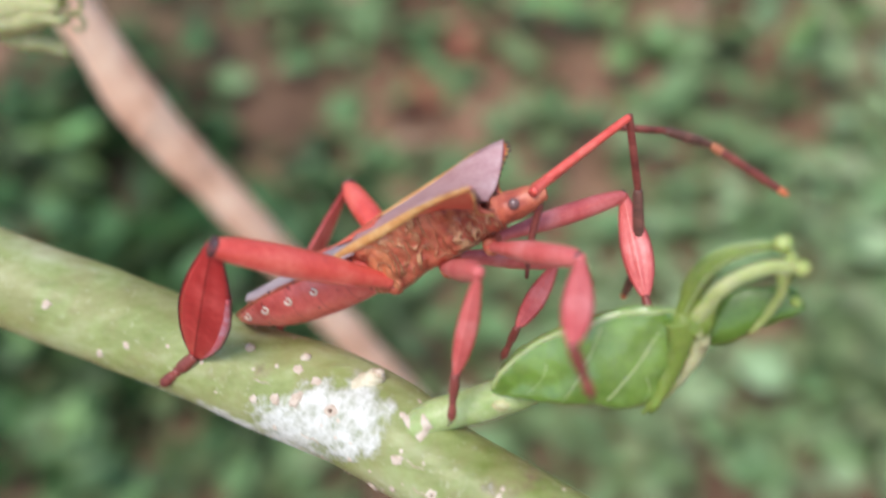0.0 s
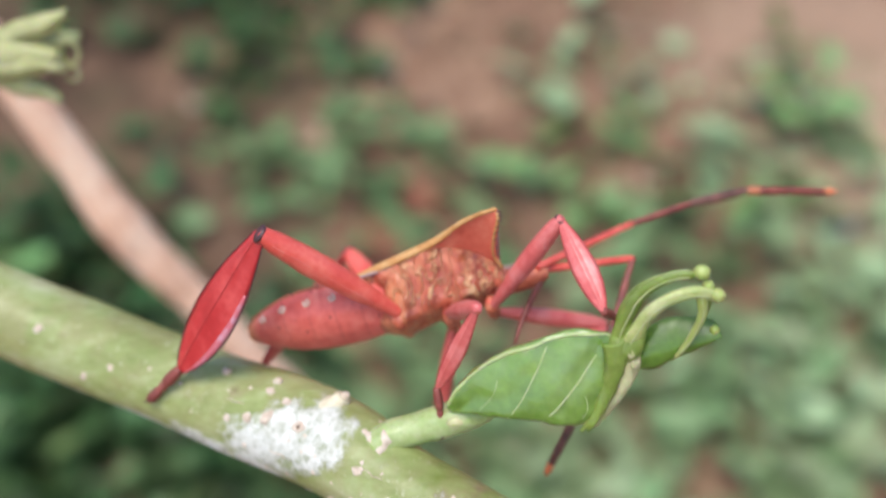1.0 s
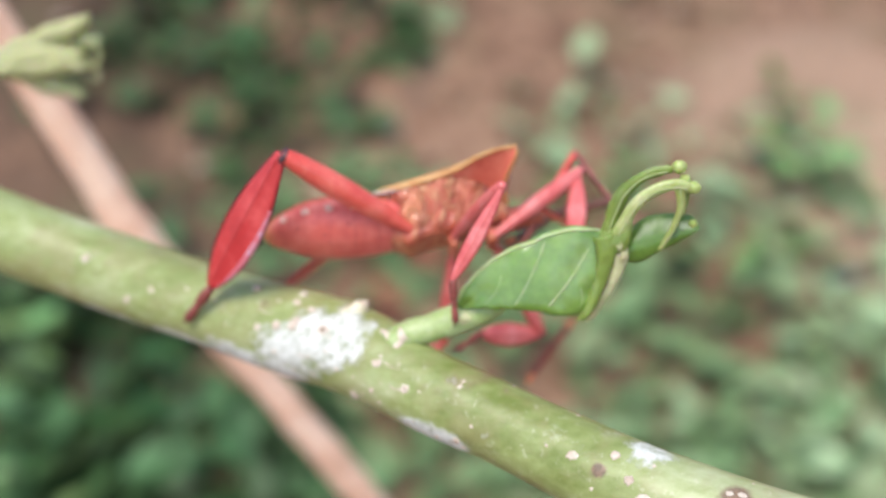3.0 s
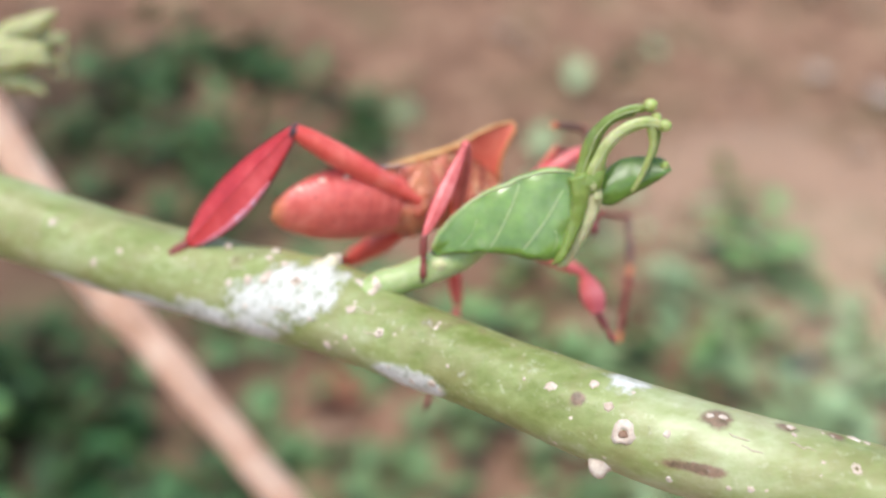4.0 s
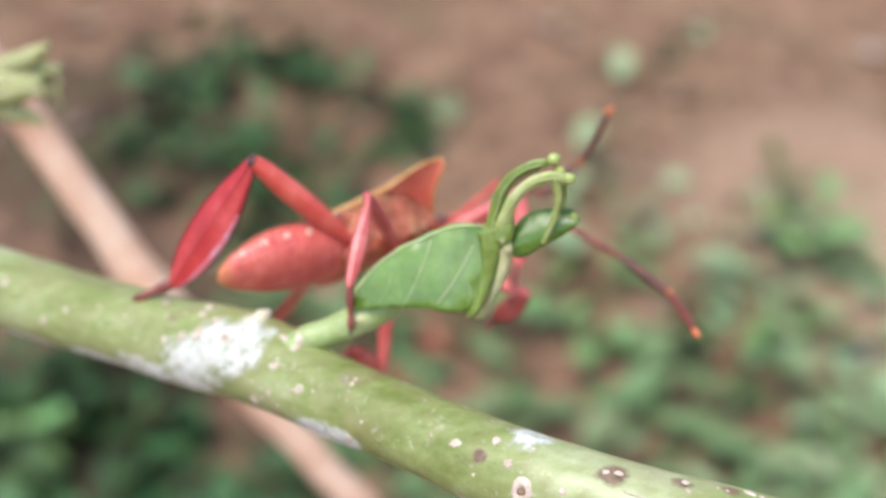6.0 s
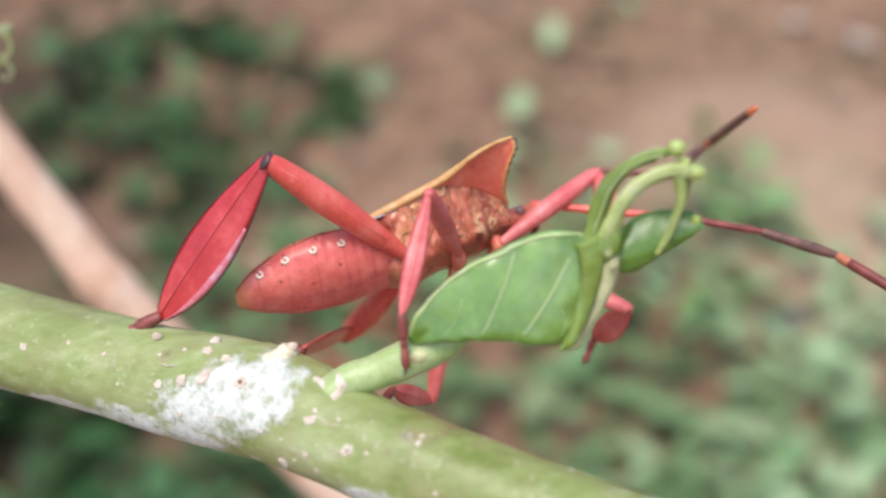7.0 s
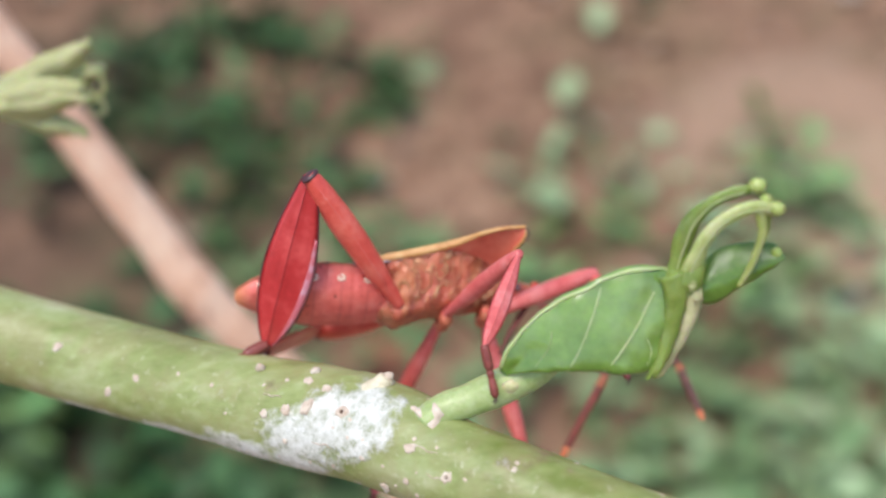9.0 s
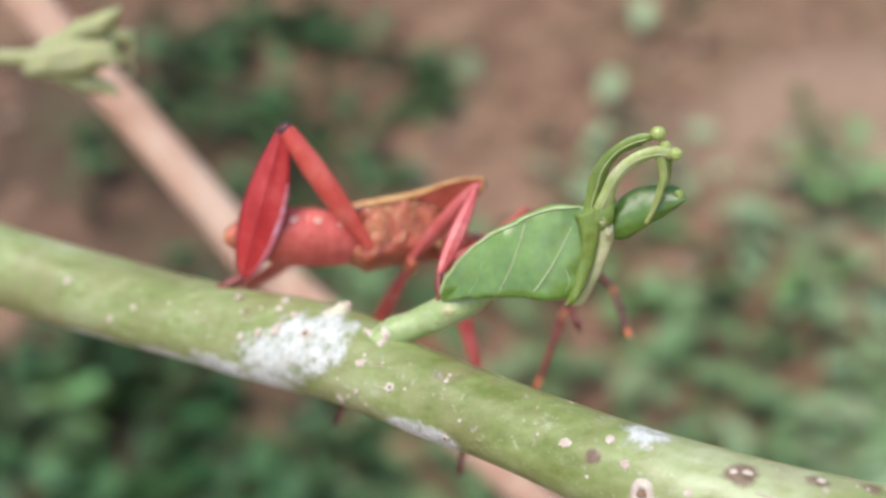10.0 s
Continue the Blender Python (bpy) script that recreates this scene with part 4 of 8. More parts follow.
# abdomen: a boat-shaped belly with thin raised edges, grooved between its rings
#      x, edge half width, edge height, belly depth
AB = [(-15.5, 0.7, 1.0, 0.3), (-15.0, 1.7, 1.25, -0.1), (-13.8, 2.9, 1.7, -0.6), (-12.0, 3.9, 2.25, -1.2), (-10.0, 4.6, 2.7, -1.7), (-7.2, 4.9, 3.0, -1.95), (-4.4, 4.7, 3.0, -1.85), (-1.8, 4.0, 2.9, -1.5),
      (-0.2, 3.2, 2.8, -1.1), (1.2, 2.2, 2.5, -0.8)]
GROOVES = (-13.4, -11.9, -9.3, -6.7, -4.1, -1.5)
rows = []
edge_line = []
for x, w, ze, zb in spline(AB, 96):
    g = 1.0
    for gx in GROOVES:
        g -= 0.03 * math.exp(-((x - gx) / 0.14) ** 2)
    w2, zb2 = w * g, zb * g
    low = spline([(x, 0, zb2), (x, w2 * 0.5, zb2 + 0.13 * (ze - zb2)), (x, w2 * 0.86, zb2 + 0.4 * (ze - zb2)), (x, w2 * 1.0, zb2 + 0.72 * (ze - zb2)), (x, w2 * 0.985, ze - 0.1)], 20)
    rows.append(low + [(x, w * 0.93, ze + 0.06), (x, w * 0.8, ze - 0.35), (x, w * 0.5, ze - 0.55), (x, 0, ze - 0.5)])
    edge_line.append((x, w * 0.97, ze))
abdomen = part("abdomen", half_loft(rows), ABDOMEN, bug, "soft red ringed abdomen with an orange tail end")


def ab_at(x, f):
    """A place on the flank of the abdomen, f of the way up from belly to edge."""
    k = min(range(len(rows)), key=lambda i: abs(rows[i][0][0] - x))
    return rows[k][int(f * 20)]


for side in (-1, 1):
    part("edge", tube([(p[0], side * p[1], p[2], 0.15) for p in edge_line[4:88:4]], 70, 6, wobble=0.3, freq=900), ABDOMEN_EDGE, abdomen, "thin raised brownish edge")
    for x in (-13.0, -10.6, -8.0, -5.4, -2.8):
        q = ab_at(x, 0.76)
        c = np.array((x, side * q[1], q[2]))
        pts = [(c[0] + 0.27 * math.cos(a), c[1] + side * 0.08, c[2] + 0.26 * math.sin(a), 0.13) for a in np.linspace(2.6, 8.0, 9)]
        part("spiracle", tube(pts, 16, 6, up=(0, 1, 0)), PALE_SPOT, abdomen, "small cream crescent")
        k = min(range(len(rows)), key=lambda i: abs(edge_line[i][0] - x - 1.2))
        e = edge_line[k]
        part("edge_mark", ball((e[0], side * e[1], e[2] + 0.03), (0.2, 0.16, 0.17), 8, 6), DARK, abdomen, "dark edge mark")

# thorax: tall wrinkled flanks that run up to the shield's rim
RIM_LINE = [(-3.6, 3.9, 3.3), (-1.2, 4.3, 3.85), (2.5, 5.1, 4.5), (5.6, 5.95, 5.15), (8.3, 7.7, 5.75), (10.3, 8.6, 6.0), (12.0, 9.0, 6.05)]
SEAM = [(4.3, 5.35, 4.7), (6.4, 4.9, 4.65), (8.2, 4.3, 4.3), (9.8, 3.7, 3.5), (11.2, 3.0, 2.5)]
TH = [(-2.6, 1.6, -0.8), (-1.2, 2.0, -1.5), (0.8, 2.4, -1.9), (3.2, 2.5, -1.15), (5.6, 2.4, -0.8), (8.0, 2.2, -0.4), (10.0, 1.8, 0.0), (11.3, 1.3, 0.2)]
rim_fine, seam_fine = spline(RIM_LINE, 60), spline(SEAM, 40)


def upper(x):
    line = rim_fine if x < 4.4 else seam_fine
    return min(line, key=lambda p: abs(p[0] - x))


trows = []
for x, w, zb in spline(TH, 66):
    u = upper(x)
    g = 1.0
    for gx in (2.9, 6.5, 9.4):
        g -= 0.075 * math.exp(-((x - gx) / 0.2) ** 2)
    top = (x, u[1] + 0.04, u[2] + 0.02)
    mid_w = 0.5 * (w * 1.35 + u[1] * 0.62)
    prof = spline([(x, 0, zb), (x, w, zb + 0.55), (x, mid_w * g, 0.45 * zb + 0.25 * u[2]), (x, (mid_w * 0.5 + u[1] * 0.5) * g, zb * 0.15 + 0.62 * u[2]), top], 26)
    prof = [(p[0], p[1] + 0.3 * noise.noise(Vector((p[0] * 1.1, p[2] * 1.1, 2.0))) + 0.14 * noise.noise(Vector((p[0] * 2.6, p[2] * 2.6, 5.0))), p[2]) for p in prof[:-1]] + [top]
    prof[0] = (x, 0, zb)
    trows.append(prof + [(x, u[1] * 0.6, u[2] - 0.2), (x, 0, u[2] - 0.15)])
part("thorax", half_loft(trows), PLEURA, bug, "orange-brown wrinkled flank with golden hair ridges")

# shield: flares out and up to a pointed shoulder on each side
FRONT = spline([(12.0, 9.0, 6.05), (11.9, 8.6, 5.1), (11.2, 6.8, 4.2), (10.8, 4.8, 3.2), (11.3, 3.0, 2.3)], 16)
for side in (-1, 1):
    rows = []
    for i in range(25):
        f = i / 24
        r = spline([(4.2, 5.58, 4.85)] + RIM_LINE[3:], 24)[i]
        s0 = spline([(4.2, 5.4, 4.7)] + SEAM[1:], 24)[i]
        row = []
        for j in range(17):
            v = j / 16
            p = r * (1 - v) + s0 * v
            p = p + np.array((0, -0.35, -0.1)) * math.sin(math.pi * v) * f
            h = max(0.0, (f - 0.72) / 0.28) ** 2
            p = p * (1 - h) + FRONT[j] * h
            row.append((p[0], side * p[1], p[2]))
        rows.append(row)
    flange = part("shoulder", sheet(rows, 0.22), PRONOTUM, bug, "smooth orange-red underside of the flared shoulder")
    ridge = [(p[0], side * p[1], p[2] + 0.05) for p in spline(RIM_LINE, 40)]
    part("wing_margin", tube([(*p, 0.14 + 0.2 * math.sin(math.pi * min(1, i / 13)) ** 0.7) for i, p in enumerate(ridge[0:27:2])], 44, 10, flat=1.3, wobble=0.1, freq=600), RIM, bug, "thick ochre wing margin")
    part("shield_rim", tube([(*p, 0.27 - 0.1 * i / 9) for i, p in enumerate(ridge[22::2])], 36, 10, wobble=0.12, freq=700), RIM, bug, "ochre raised rim")
    part("front_rim", tube([(p[0] + 0.03, side * p[1], p[2], 0.16) for p in FRONT[1:]], 30, 8, wobble=0.15, freq=900), RIM, bug, "ochre front rim")
    for k, s in ((1, 0.36), (2.5, 0.42), (4, 0.42), (5.5, 0.36), (7, 0.34), (8.5, 0.3), (10, 0.26), (12, 0.22)):
        p = FRONT[int(k)] * (1 - k % 1) + FRONT[int(k) + 1] * (k % 1)
        part("tooth", tube([(p[0], side * p[1], p[2], 0.2), (p[0] + s * 0.7, side * p[1], p[2] - 0.03, 0.1), (p[0] + s * 1.4, side * p[1], p[2] - 0.08, 0.02)], 5, 6, up=(0, 1, 0)), DARK, bug, "small dark tooth")

# upper side of the shield, from rim to rim
top_rows = []
for i, r in enumerate(spline(RIM_LINE[1:], 30)):
    f = i / 30
    x_mid = r[0] - 1.2 * f ** 4
    crown = 4.3 + 1.0 * f + 0.45 * math.sin(math.pi * min(1, f * 1.1)) - 2.2 * f ** 3
    row = []
    for v in np.linspace(-1, 1, 21):
        a = abs(v)
        row.append((x_mid + (r[0] - x_mid) * a, v * (r[1] - 0.02), crown + (r[2] + 0.1 - crown) * a ** 1.5 - 0.25 * math.sin(math.pi * a) * f))
    top_rows.append(row)
part("shield_top", sheet(top_rows, 0.16), SHIELD_TOP, bug, "upper side of the shield, sky reflection in its pinkish-lilac colour")

# scutellum and folded wings
part("scutellum", tube([(0.8, 0, 4.5, 1.9), (-1.4, 0, 4.2, 1.3), (-3.8, 0, 3.9, 0.3)], 16, 16, flat=0.25), PRONOTUM, bug)
for side in (-1, 1):
    rows = []
    for i in range(31):
        u = i / 30
        x = 1.4 - 15.4 * u
        w = 4.5 * (1 - max(0, (u - 0.3) / 0.7) ** 1.8 * 0.8)
        z0 = 4.3 - 1.9 * u
        rows.append([(x, side * w * v, z0 - 0.45 * v ** 2 + 0.06 * side * (1 - v)) for v in (0, 0.2, 0.4, 0.6, 0.8, 1.0)])
    part("wing_edge", tube([(r[-1][0], r[-1][1], r[-1][2] - 0.02, 0.09) for r in rows[4:29:3]], 40, 8), WING, bug, "thin wing edge, sky reflection in its lilac colour")
    part("wing", sheet(rows, 0.12), WING, bug, "folded leathery wing, sky reflection in its lilac-grey colour")

# head, eyes, beak
part("head", tube([(10.4, 0, 1.7, 1.35), (11.6, 0, 1.8, 1.35), (13.0, 0, 1.9, 1.25), (14.6, 0, 2.0, 1.0), (15.6, 0, 1.9, 0.5)], 24, 20, wobble=0.12, freq=900), COXA, bug)
for side in (-1, 1):
    part("eye", ball((12.9, side * 1.2, 2.2), (0.5, 0.45, 0.5), 16, 12), EYE, bug, "bulging brown eye")
part("beak", tube([(14.7, 0, 1.2, 0.35), (13.6, 0, -0.4, 0.32), (12.4, 0, -2.2, 0.28), (11.2, 0, -4.6, 0.16)], 18, 8), TARSUS, bug, "thin sucking beak")
for side in (-1, 1):
    for x, y, z, r in ((0.5, 2.1, -1.0, 0.78), (5.4, 1.5, -1.4, 0.72), (9.6, 1.2, -0.9, 0.66)):
        cox = part("coxa", tube([(x - 0.1, side * (y - 1.1), z - 0.1, r * 0.8), (x, side * (y - 0.3), z, r), (x, side * y, z + 0.5, r * 0.9), (x + 0.05, side * (y + 0.35), z + 1.0, r * 0.55)], 16, 14, up=(1, 0, 0), wobble=0.12, freq=700), COXA, bug)
        part("ring", tube([(x, side * (y + 0.02), z + 0.55, r * 0.88), (x, side * (y + 0.1), z + 0.75, r * 0.86)], 4, 14, up=(1, 0, 0)), RED, cox)


def femur_bm(length, rad, base=0.56):
    L = length
    return tube([(-0.3, 0, 0, rad * 0.48), (0.06 * L, 0, 0, rad * base), (0.3 * L, 0, 0, rad * 0.86), (0.6 * L, 0, 0, rad), (0.86 * L, 0, 0, rad * 0.85), (L - 0.3, 0, 0, rad * 0.62), (L + 0.25, 0, 0, rad * 0.4)], 36, 18, wobble=0.05, freq=500)


SHIN = [(0, 0.26), (0.1, 0.46), (0.28, 0.78), (0.46, 0.97), (0.6, 1.0), (0.76, 0.87), (0.89, 0.6), (0.97, 0.34), (1, 0.22)]


def tibia_bm(length, half, thick):
    """A shin flattened like a leaf, with a raised rib along it."""
    bm = bmesh.new()
    prof = spline(SHIN, 36)
    rings = []
    for u, w in prof:
        ring = []
        hw = half * w
        up, dn = hw * 1.1, hw * 0.9
        cut = [(up, 0.02), (up * 0.75, 0.55), (up * 0.4, 0.62), (up * 0.14, 0.8), (0.0, 1.15), (-dn * 0.14, 0.8), (-dn * 0.4, 0.62), (-dn * 0.75, 0.55), (-dn, 0.02)]
        loop = cut + [(z, -t) for z, t in cut[-2:0:-1]]
        for z, t in loop:
            tt = t * thick * (0.35 + 0.65 * w)
            ring.append(bm.verts.new(Vector((u * length, tt, z)) * 0.001))
        rings.append(ring)
    n = len(rings[0])
    for a, b in zip(rings, rings[1:]):
        for k in range(n):
            bm.faces.new((a[k], a[(k + 1) % n], b[(k + 1) % n], b[k]))
    bm.faces.new(rings[0][::-1])
    bm.faces.new(rings[-1])
    bmesh.ops.recalc_face_normals(bm, faces=bm.faces[:])
    return bm


def tarsus_bm(length, r):
    L = length
    return tube([(-0.1, 0, 0, r * 0.8), (0.2 * L, 0, 0, r), (0.4 * L, 0, 0, r * 0.95), (0.46 * L, 0, 0, r * 0.62), (0.52 * L, 0, 0, r * 0.8), (0.62 * L, 0, 0, r * 0.62), (0.7 * L, 0, 0, r * 0.8), (0.92 * L, 0, 0, r * 0.85), (L, 0, 0, r * 0.35)], 30, 10)


def build_leg(name, lengths, rad, half, thick, foot, margin=False):
    lf, lt, ls = lengths
    fe = part(name + "_femur", femur_bm(lf, rad), RED if name == "hind" else PINK_RED, bug)
    part("knee", ball((lf - 0.02, 0, 0), (0.36, rad * 0.6, rad * 0.72) if name == "hind" else (0.28, rad * 0.52, rad * 0.62) if name == "front" else (0.2, rad * 0.45, rad * 0.5), 12, 8), TARSUS if name == "middle" else DARK, fe, "dark knee joint")
    for sd in (-1, 1):
        part("keel", tube([(u * lf, sd * rad * 0.93 * k, rad * 0.3, 0.05) for u, k in ((0.2, 0.84), (0.4, 0.95), (0.62, 0.98), (0.8, 0.9), (0.92, 0.74))], 20, 6, up=(0, 1, 0)), KEEL, fe, "pale keel line")
    ti = part(name + "_tibia", tibia_bm(lt, half, thick), TIBIA_RED if margin else PINK_RED, bug, "leaf-like flattened red shin")
    edge = spline(SHIN, 14)
    for sg in (1.1, -0.9):
        part("shin_edge", tube([(u * lt, 0, sg * half * w, 0.07 if margin else 0.035) for u, w in edge], 28, 6, up=(0, 1, 0)), DARK if margin else RIB, ti, "dark shin edge")
    if margin:
        prof = spline(SHIN, 36)
        # sheen along the shin, painted as a thin lilac sheet
        for sd in (-1, 1):
            rr = []
            for i, (u, w) in enumerate(prof[10:36]):
                e = half * 1.1 * w
                wid = 0.26 * e * math.sin(math.pi * min(1, 0.08 + 0.9 * i / 25)) ** 0.6
                rr.append([(u * lt, sd * (thick * (0.35 + 0.65 * w) * (0.1 + 0.55 * min(1, v / 0.25)) + 0.03), e * (1 - 0.0) - 0.03 - wid * v) for v in (0, 0.12, 0.25, 0.5, 0.75, 1.0)])
            part("shin_sheen", sheet(rr, 0.03), LILAC, ti, "lilac sheet painted as sheen along the shin margin")
            part("shin_rib", tube([(u * lt, sd * thick * 1.1 * (0.35 + 0.65 * w), 0, 0.06) for u, w in prof[2:34:3]], 24, 6, up=(0, 1, 0)), RIB, ti, "dark midrib")
    ta = part(name + "_tarsus", tarsus_bm(ls, foot), TARSUS, bug, "brownish jointed foot")
    for sg in (-1, 1):
        part("claw", tube([(ls * 0.95, 0, 0, 0.1), (ls + 0.25, sg * 0.2, -0.05, 0.07), (ls + 0.4, sg * 0.3, -0.35, 0.02)], 6, 6), DARK, ta)
    return [fe, ti, ta]


def build_antenna(lengths, end):
    l1, l2, l3, l4 = lengths
    a = part("antenna_base", tube([(-0.3, 0, 0, 0.43), (0.5, 0, 0, 0.41), (l1 * 0.9, 0, 0, 0.37), (l1, 0, 0, 0.30)], 20, 10), RED, bug)
    b = part("antenna_stalk", tube([(-0.15, 0, 0, 0.25), (0.4, 0, 0, 0.34), (l2 * 0.8, 0, 0, 0.37), (l2, 0, 0, 0.30)], 20, 10), TARSUS, bug)
    c = part("antenna_club", tube([(-0.15, 0, 0, 0.29), (0.5, 0, 0, 0.48), (l3 * 0.7, 0, 0, 0.56), (l3, 0, 0, 0.39)], 20, 10), ANTENNA, bug, "dark flattened antenna joint")
    d = part("antenna_tip", tube([(0.13 * l4, 0, 0, 0.49), (0.5 * l4, 0, 0, 0.48), (0.8 * l4, 0, 0, 0.43), (0.87 * l4, 0, 0, 0.39)], 20, 10), end, bug, "red-brown antenna tip with an orange end")
    part("band", tube([(-0.1, 0, 0, 0.34), (0.07 * l4, 0, 0, 0.49), (0.14 * l4, 0, 0, 0.49)], 10, 10), ANTENNA_BAND, d, "dull orange band")
    part("band", tube([(0.86 * l4, 0, 0, 0.40), (0.95 * l4, 0, 0, 0.34), (l4, 0, 0, 0.13)], 10, 10), ORANGE, d, "orange tip")
    return [a, b, c, d]


limbs = {}
for s in "RL":
    limbs[s + "H"] = build_leg("hind", LENGTHS[s + "H"], 1.3, 2.45, 0.42, 0.62, s == "R")
    limbs[s + "M"] = build_leg("middle", LENGTHS[s + "M"], 0.88, 0.8 if s == "R" else 0.95, 0.36, 0.42)
    limbs[s + "F"] = build_leg("front", LENGTHS[s + "F"], 0.95, 1.1 if s == "R" else 1.4, 0.36, 0.45)
    # left tip darker: shade on the far antenna put into its colour
    limbs[s + "A"] = build_antenna(LENGTHS[s + "A"], ANTENNA_RED if s == "R" else ANTENNA)


def motions():
    # the whole insect
    walk(bug, [
        (0, pose(-0.01014, 0.00488, 0.00008, -29.6, -20.4, 1.2)), (0.1, pose(-0.01051, 0.00510, 0.00002, -34.1, -20.8, 1.6)), (0.2, pose(-0.01038, 0.00660, -0.00112, -41.9, -16.9, 4.7)),
        (0.3, pose(-0.01045, 0.00688, -0.00143, -46.7, -17.2, 5.9)), (0.4, pose(-0.01040, 0.00576, -0.00045, -46.4, -16.1, 5.8)), (0.5, pose(-0.01064, 0.00564, -0.00039, -46.9, -15.1, 6.9)),
        (0.6, pose(-0.01007, 0.00458, 0.00046, -45.6, -17.1, 4.7)), (0.7, pose(-0.00947, 0.00304, 0.00146, -48.7, -15.3, -1.5)), (0.8, pose(-0.00835, 0.00405, 0.00027, -49.1, -12.9, -0.9)),
        (1, pose(-0.00658, 0.00536, -0.00179, -54.9, -10.7, 0.4)), (1.2, pose(-0.00727, 0.00521, -0.00142, -55.6, -7.9, 0.0)), (1.5, pose(-0.00803, 0.00560, -0.00226, -52.3, -0.8, 5.5)),
        (1.8, pose(-0.00853, 0.00581, -0.00183, -41.3, -0.8, 8.0)), (2, pose(-0.00826, 0.00601, -0.00183, -42.2, -1.3, 7.0)), (2.5, pose(-0.00845, 0.00549, -0.00084, -47.6, -0.9, -0.7)),
        (2.7, pose(-0.00787, 0.00443, -0.00064, -50.5, 0.2, 0.1)), (3.8, pose(-0.00535, 0.00622, -0.00355, -59.8, 7.7, 15.9)), (4, pose(-0.00406, 0.00610, -0.00382, -59.8, 8.6, 19.1)),
        (4.2, pose(-0.00337, 0.00604, -0.00431, -57.7, 8.9, 19.3)), (4.5, pose(-0.00329, 0.00640, -0.00404, -54.3, 7.9, 24.4)), (5, pose(-0.00377, 0.00731, -0.00401, -55.7, 10.1, 29.5)),
        (5.5, pose(-0.00385, 0.00741, -0.00337, -55.3, 7.4, 31.7)), (5.7, pose(-0.00377, 0.00744, -0.00374, -54.0, 7.1, 31.0)), (6.8, pose(-0.00212, 0.00877, -0.00393, -53.8, 0.1, 16.5)),
        (7, pose(-0.00184, 0.00828, -0.00393, -52.7, -2.6, 13.9)), (7.2, pose(-0.00155, 0.00780, -0.00364, -57.0, -3.1, 10.9)), (7.5, pose(-0.00727, 0.00909, -0.00285, -58.4, 3.4, 4.9)),
        (7.8, pose(-0.00868, 0.00891, -0.00332, -52.2, 1.6, 2.0)), (8, pose(-0.00929, 0.00872, -0.00245, -48.9, 2.7, 0.5)), (8.5, pose(-0.01132, 0.00878, -0.00449, -44.6, 9.7, 7.4)),
        (9, pose(-0.01138, 0.00969, -0.00524, -45.9, 12.6, 5.6)), (9.5, pose(-0.01112, 0.00985, -0.00508, -46.6, 13.3, 4.0)), (10, pose(-0.01075, 0.00885, -0.00493, -47.5, 13.4, 6.0)),
    ])
    walk(limbs['RH'][0], [
        (0, pose(0.00034, -0.00274, -0.00011, 137.4, -36.2, -125.7)), (0.2, pose(0.00034, -0.00274, -0.00011, 132.6, -29.3, -116.8)), (0.4, pose(0.00034, -0.00274, -0.00011, 132.4, -28.3, -116.3)),
        (0.5, pose(0.00034, -0.00274, -0.00011, 131.7, -29.9, -117.2)), (0.7, pose(0.00034, -0.00274, -0.00011, 139.3, -30.9, -122.1)), (1, pose(0.00034, -0.00274, -0.00011, 146.4, -19.9, -126.8)),
        (1.5, pose(0.00034, -0.00274, -0.00011, 153.4, -17.3, -135.8)), (1.8, pose(0.00034, -0.00274, -0.00011, 157.9, -26.3, -138.3)), (2, pose(0.00034, -0.00274, -0.00011, 157.5, -25.0, -137.0)),
        (2.5, pose(0.00034, -0.00274, -0.00011, 159.7, -15.9, -131.0)), (2.7, pose(0.00034, -0.00274, -0.00011, 161.3, -14.7, -134.9)), (3.8, pose(0.00034, -0.00274, -0.00011, 170.9, -14.8, -153.1)),
        (4, pose(0.00034, -0.00274, -0.00011, 171.1, -16.8, -156.7)), (4.2, pose(0.00034, -0.00274, -0.00011, 171.8, -21.9, -151.4)), (4.5, pose(0.00034, -0.00274, -0.00011, 170.1, -25.8, -143.6)),
        (5, pose(0.00034, -0.00274, -0.00011, 167.3, -22.7, -143.8)), (5.5, pose(0.00034, -0.00274, -0.00011, 167.2, -25.9, -144.0)), (5.7, pose(0.00034, -0.00274, -0.00011, 167.2, -27.7, -144.0)),
        (6.8, pose(0.00034, -0.00274, -0.00011, 162.2, -29.6, -140.5)), (7, pose(0.00034, -0.00274, -0.00011, 157.9, -26.7, -138.2)), (7.2, pose(0.00034, -0.00274, -0.00011, 155.6, -26.3, -134.2)),
        (7.5, pose(0.00034, -0.00274, -0.00011, 156.6, -16.4, -129.6)), (7.8, pose(0.00034, -0.00274, -0.00011, 154.2, -26.3, -128.0)), (8, pose(0.00034, -0.00274, -0.00011, 153.3, -29.4, -127.7)),
        (8.5, pose(0.00034, -0.00274, -0.00011, 152.8, -36.8, -134.6)), (9, pose(0.00034, -0.00274, -0.00011, 152.8, -33.0, -133.2)), (9.5, pose(0.00034, -0.00274, -0.00011, 151.4, -32.3, -132.0)),
        (10, pose(0.00034, -0.00274, -0.00011, 149.4, -33.1, -136.1)),
    ])
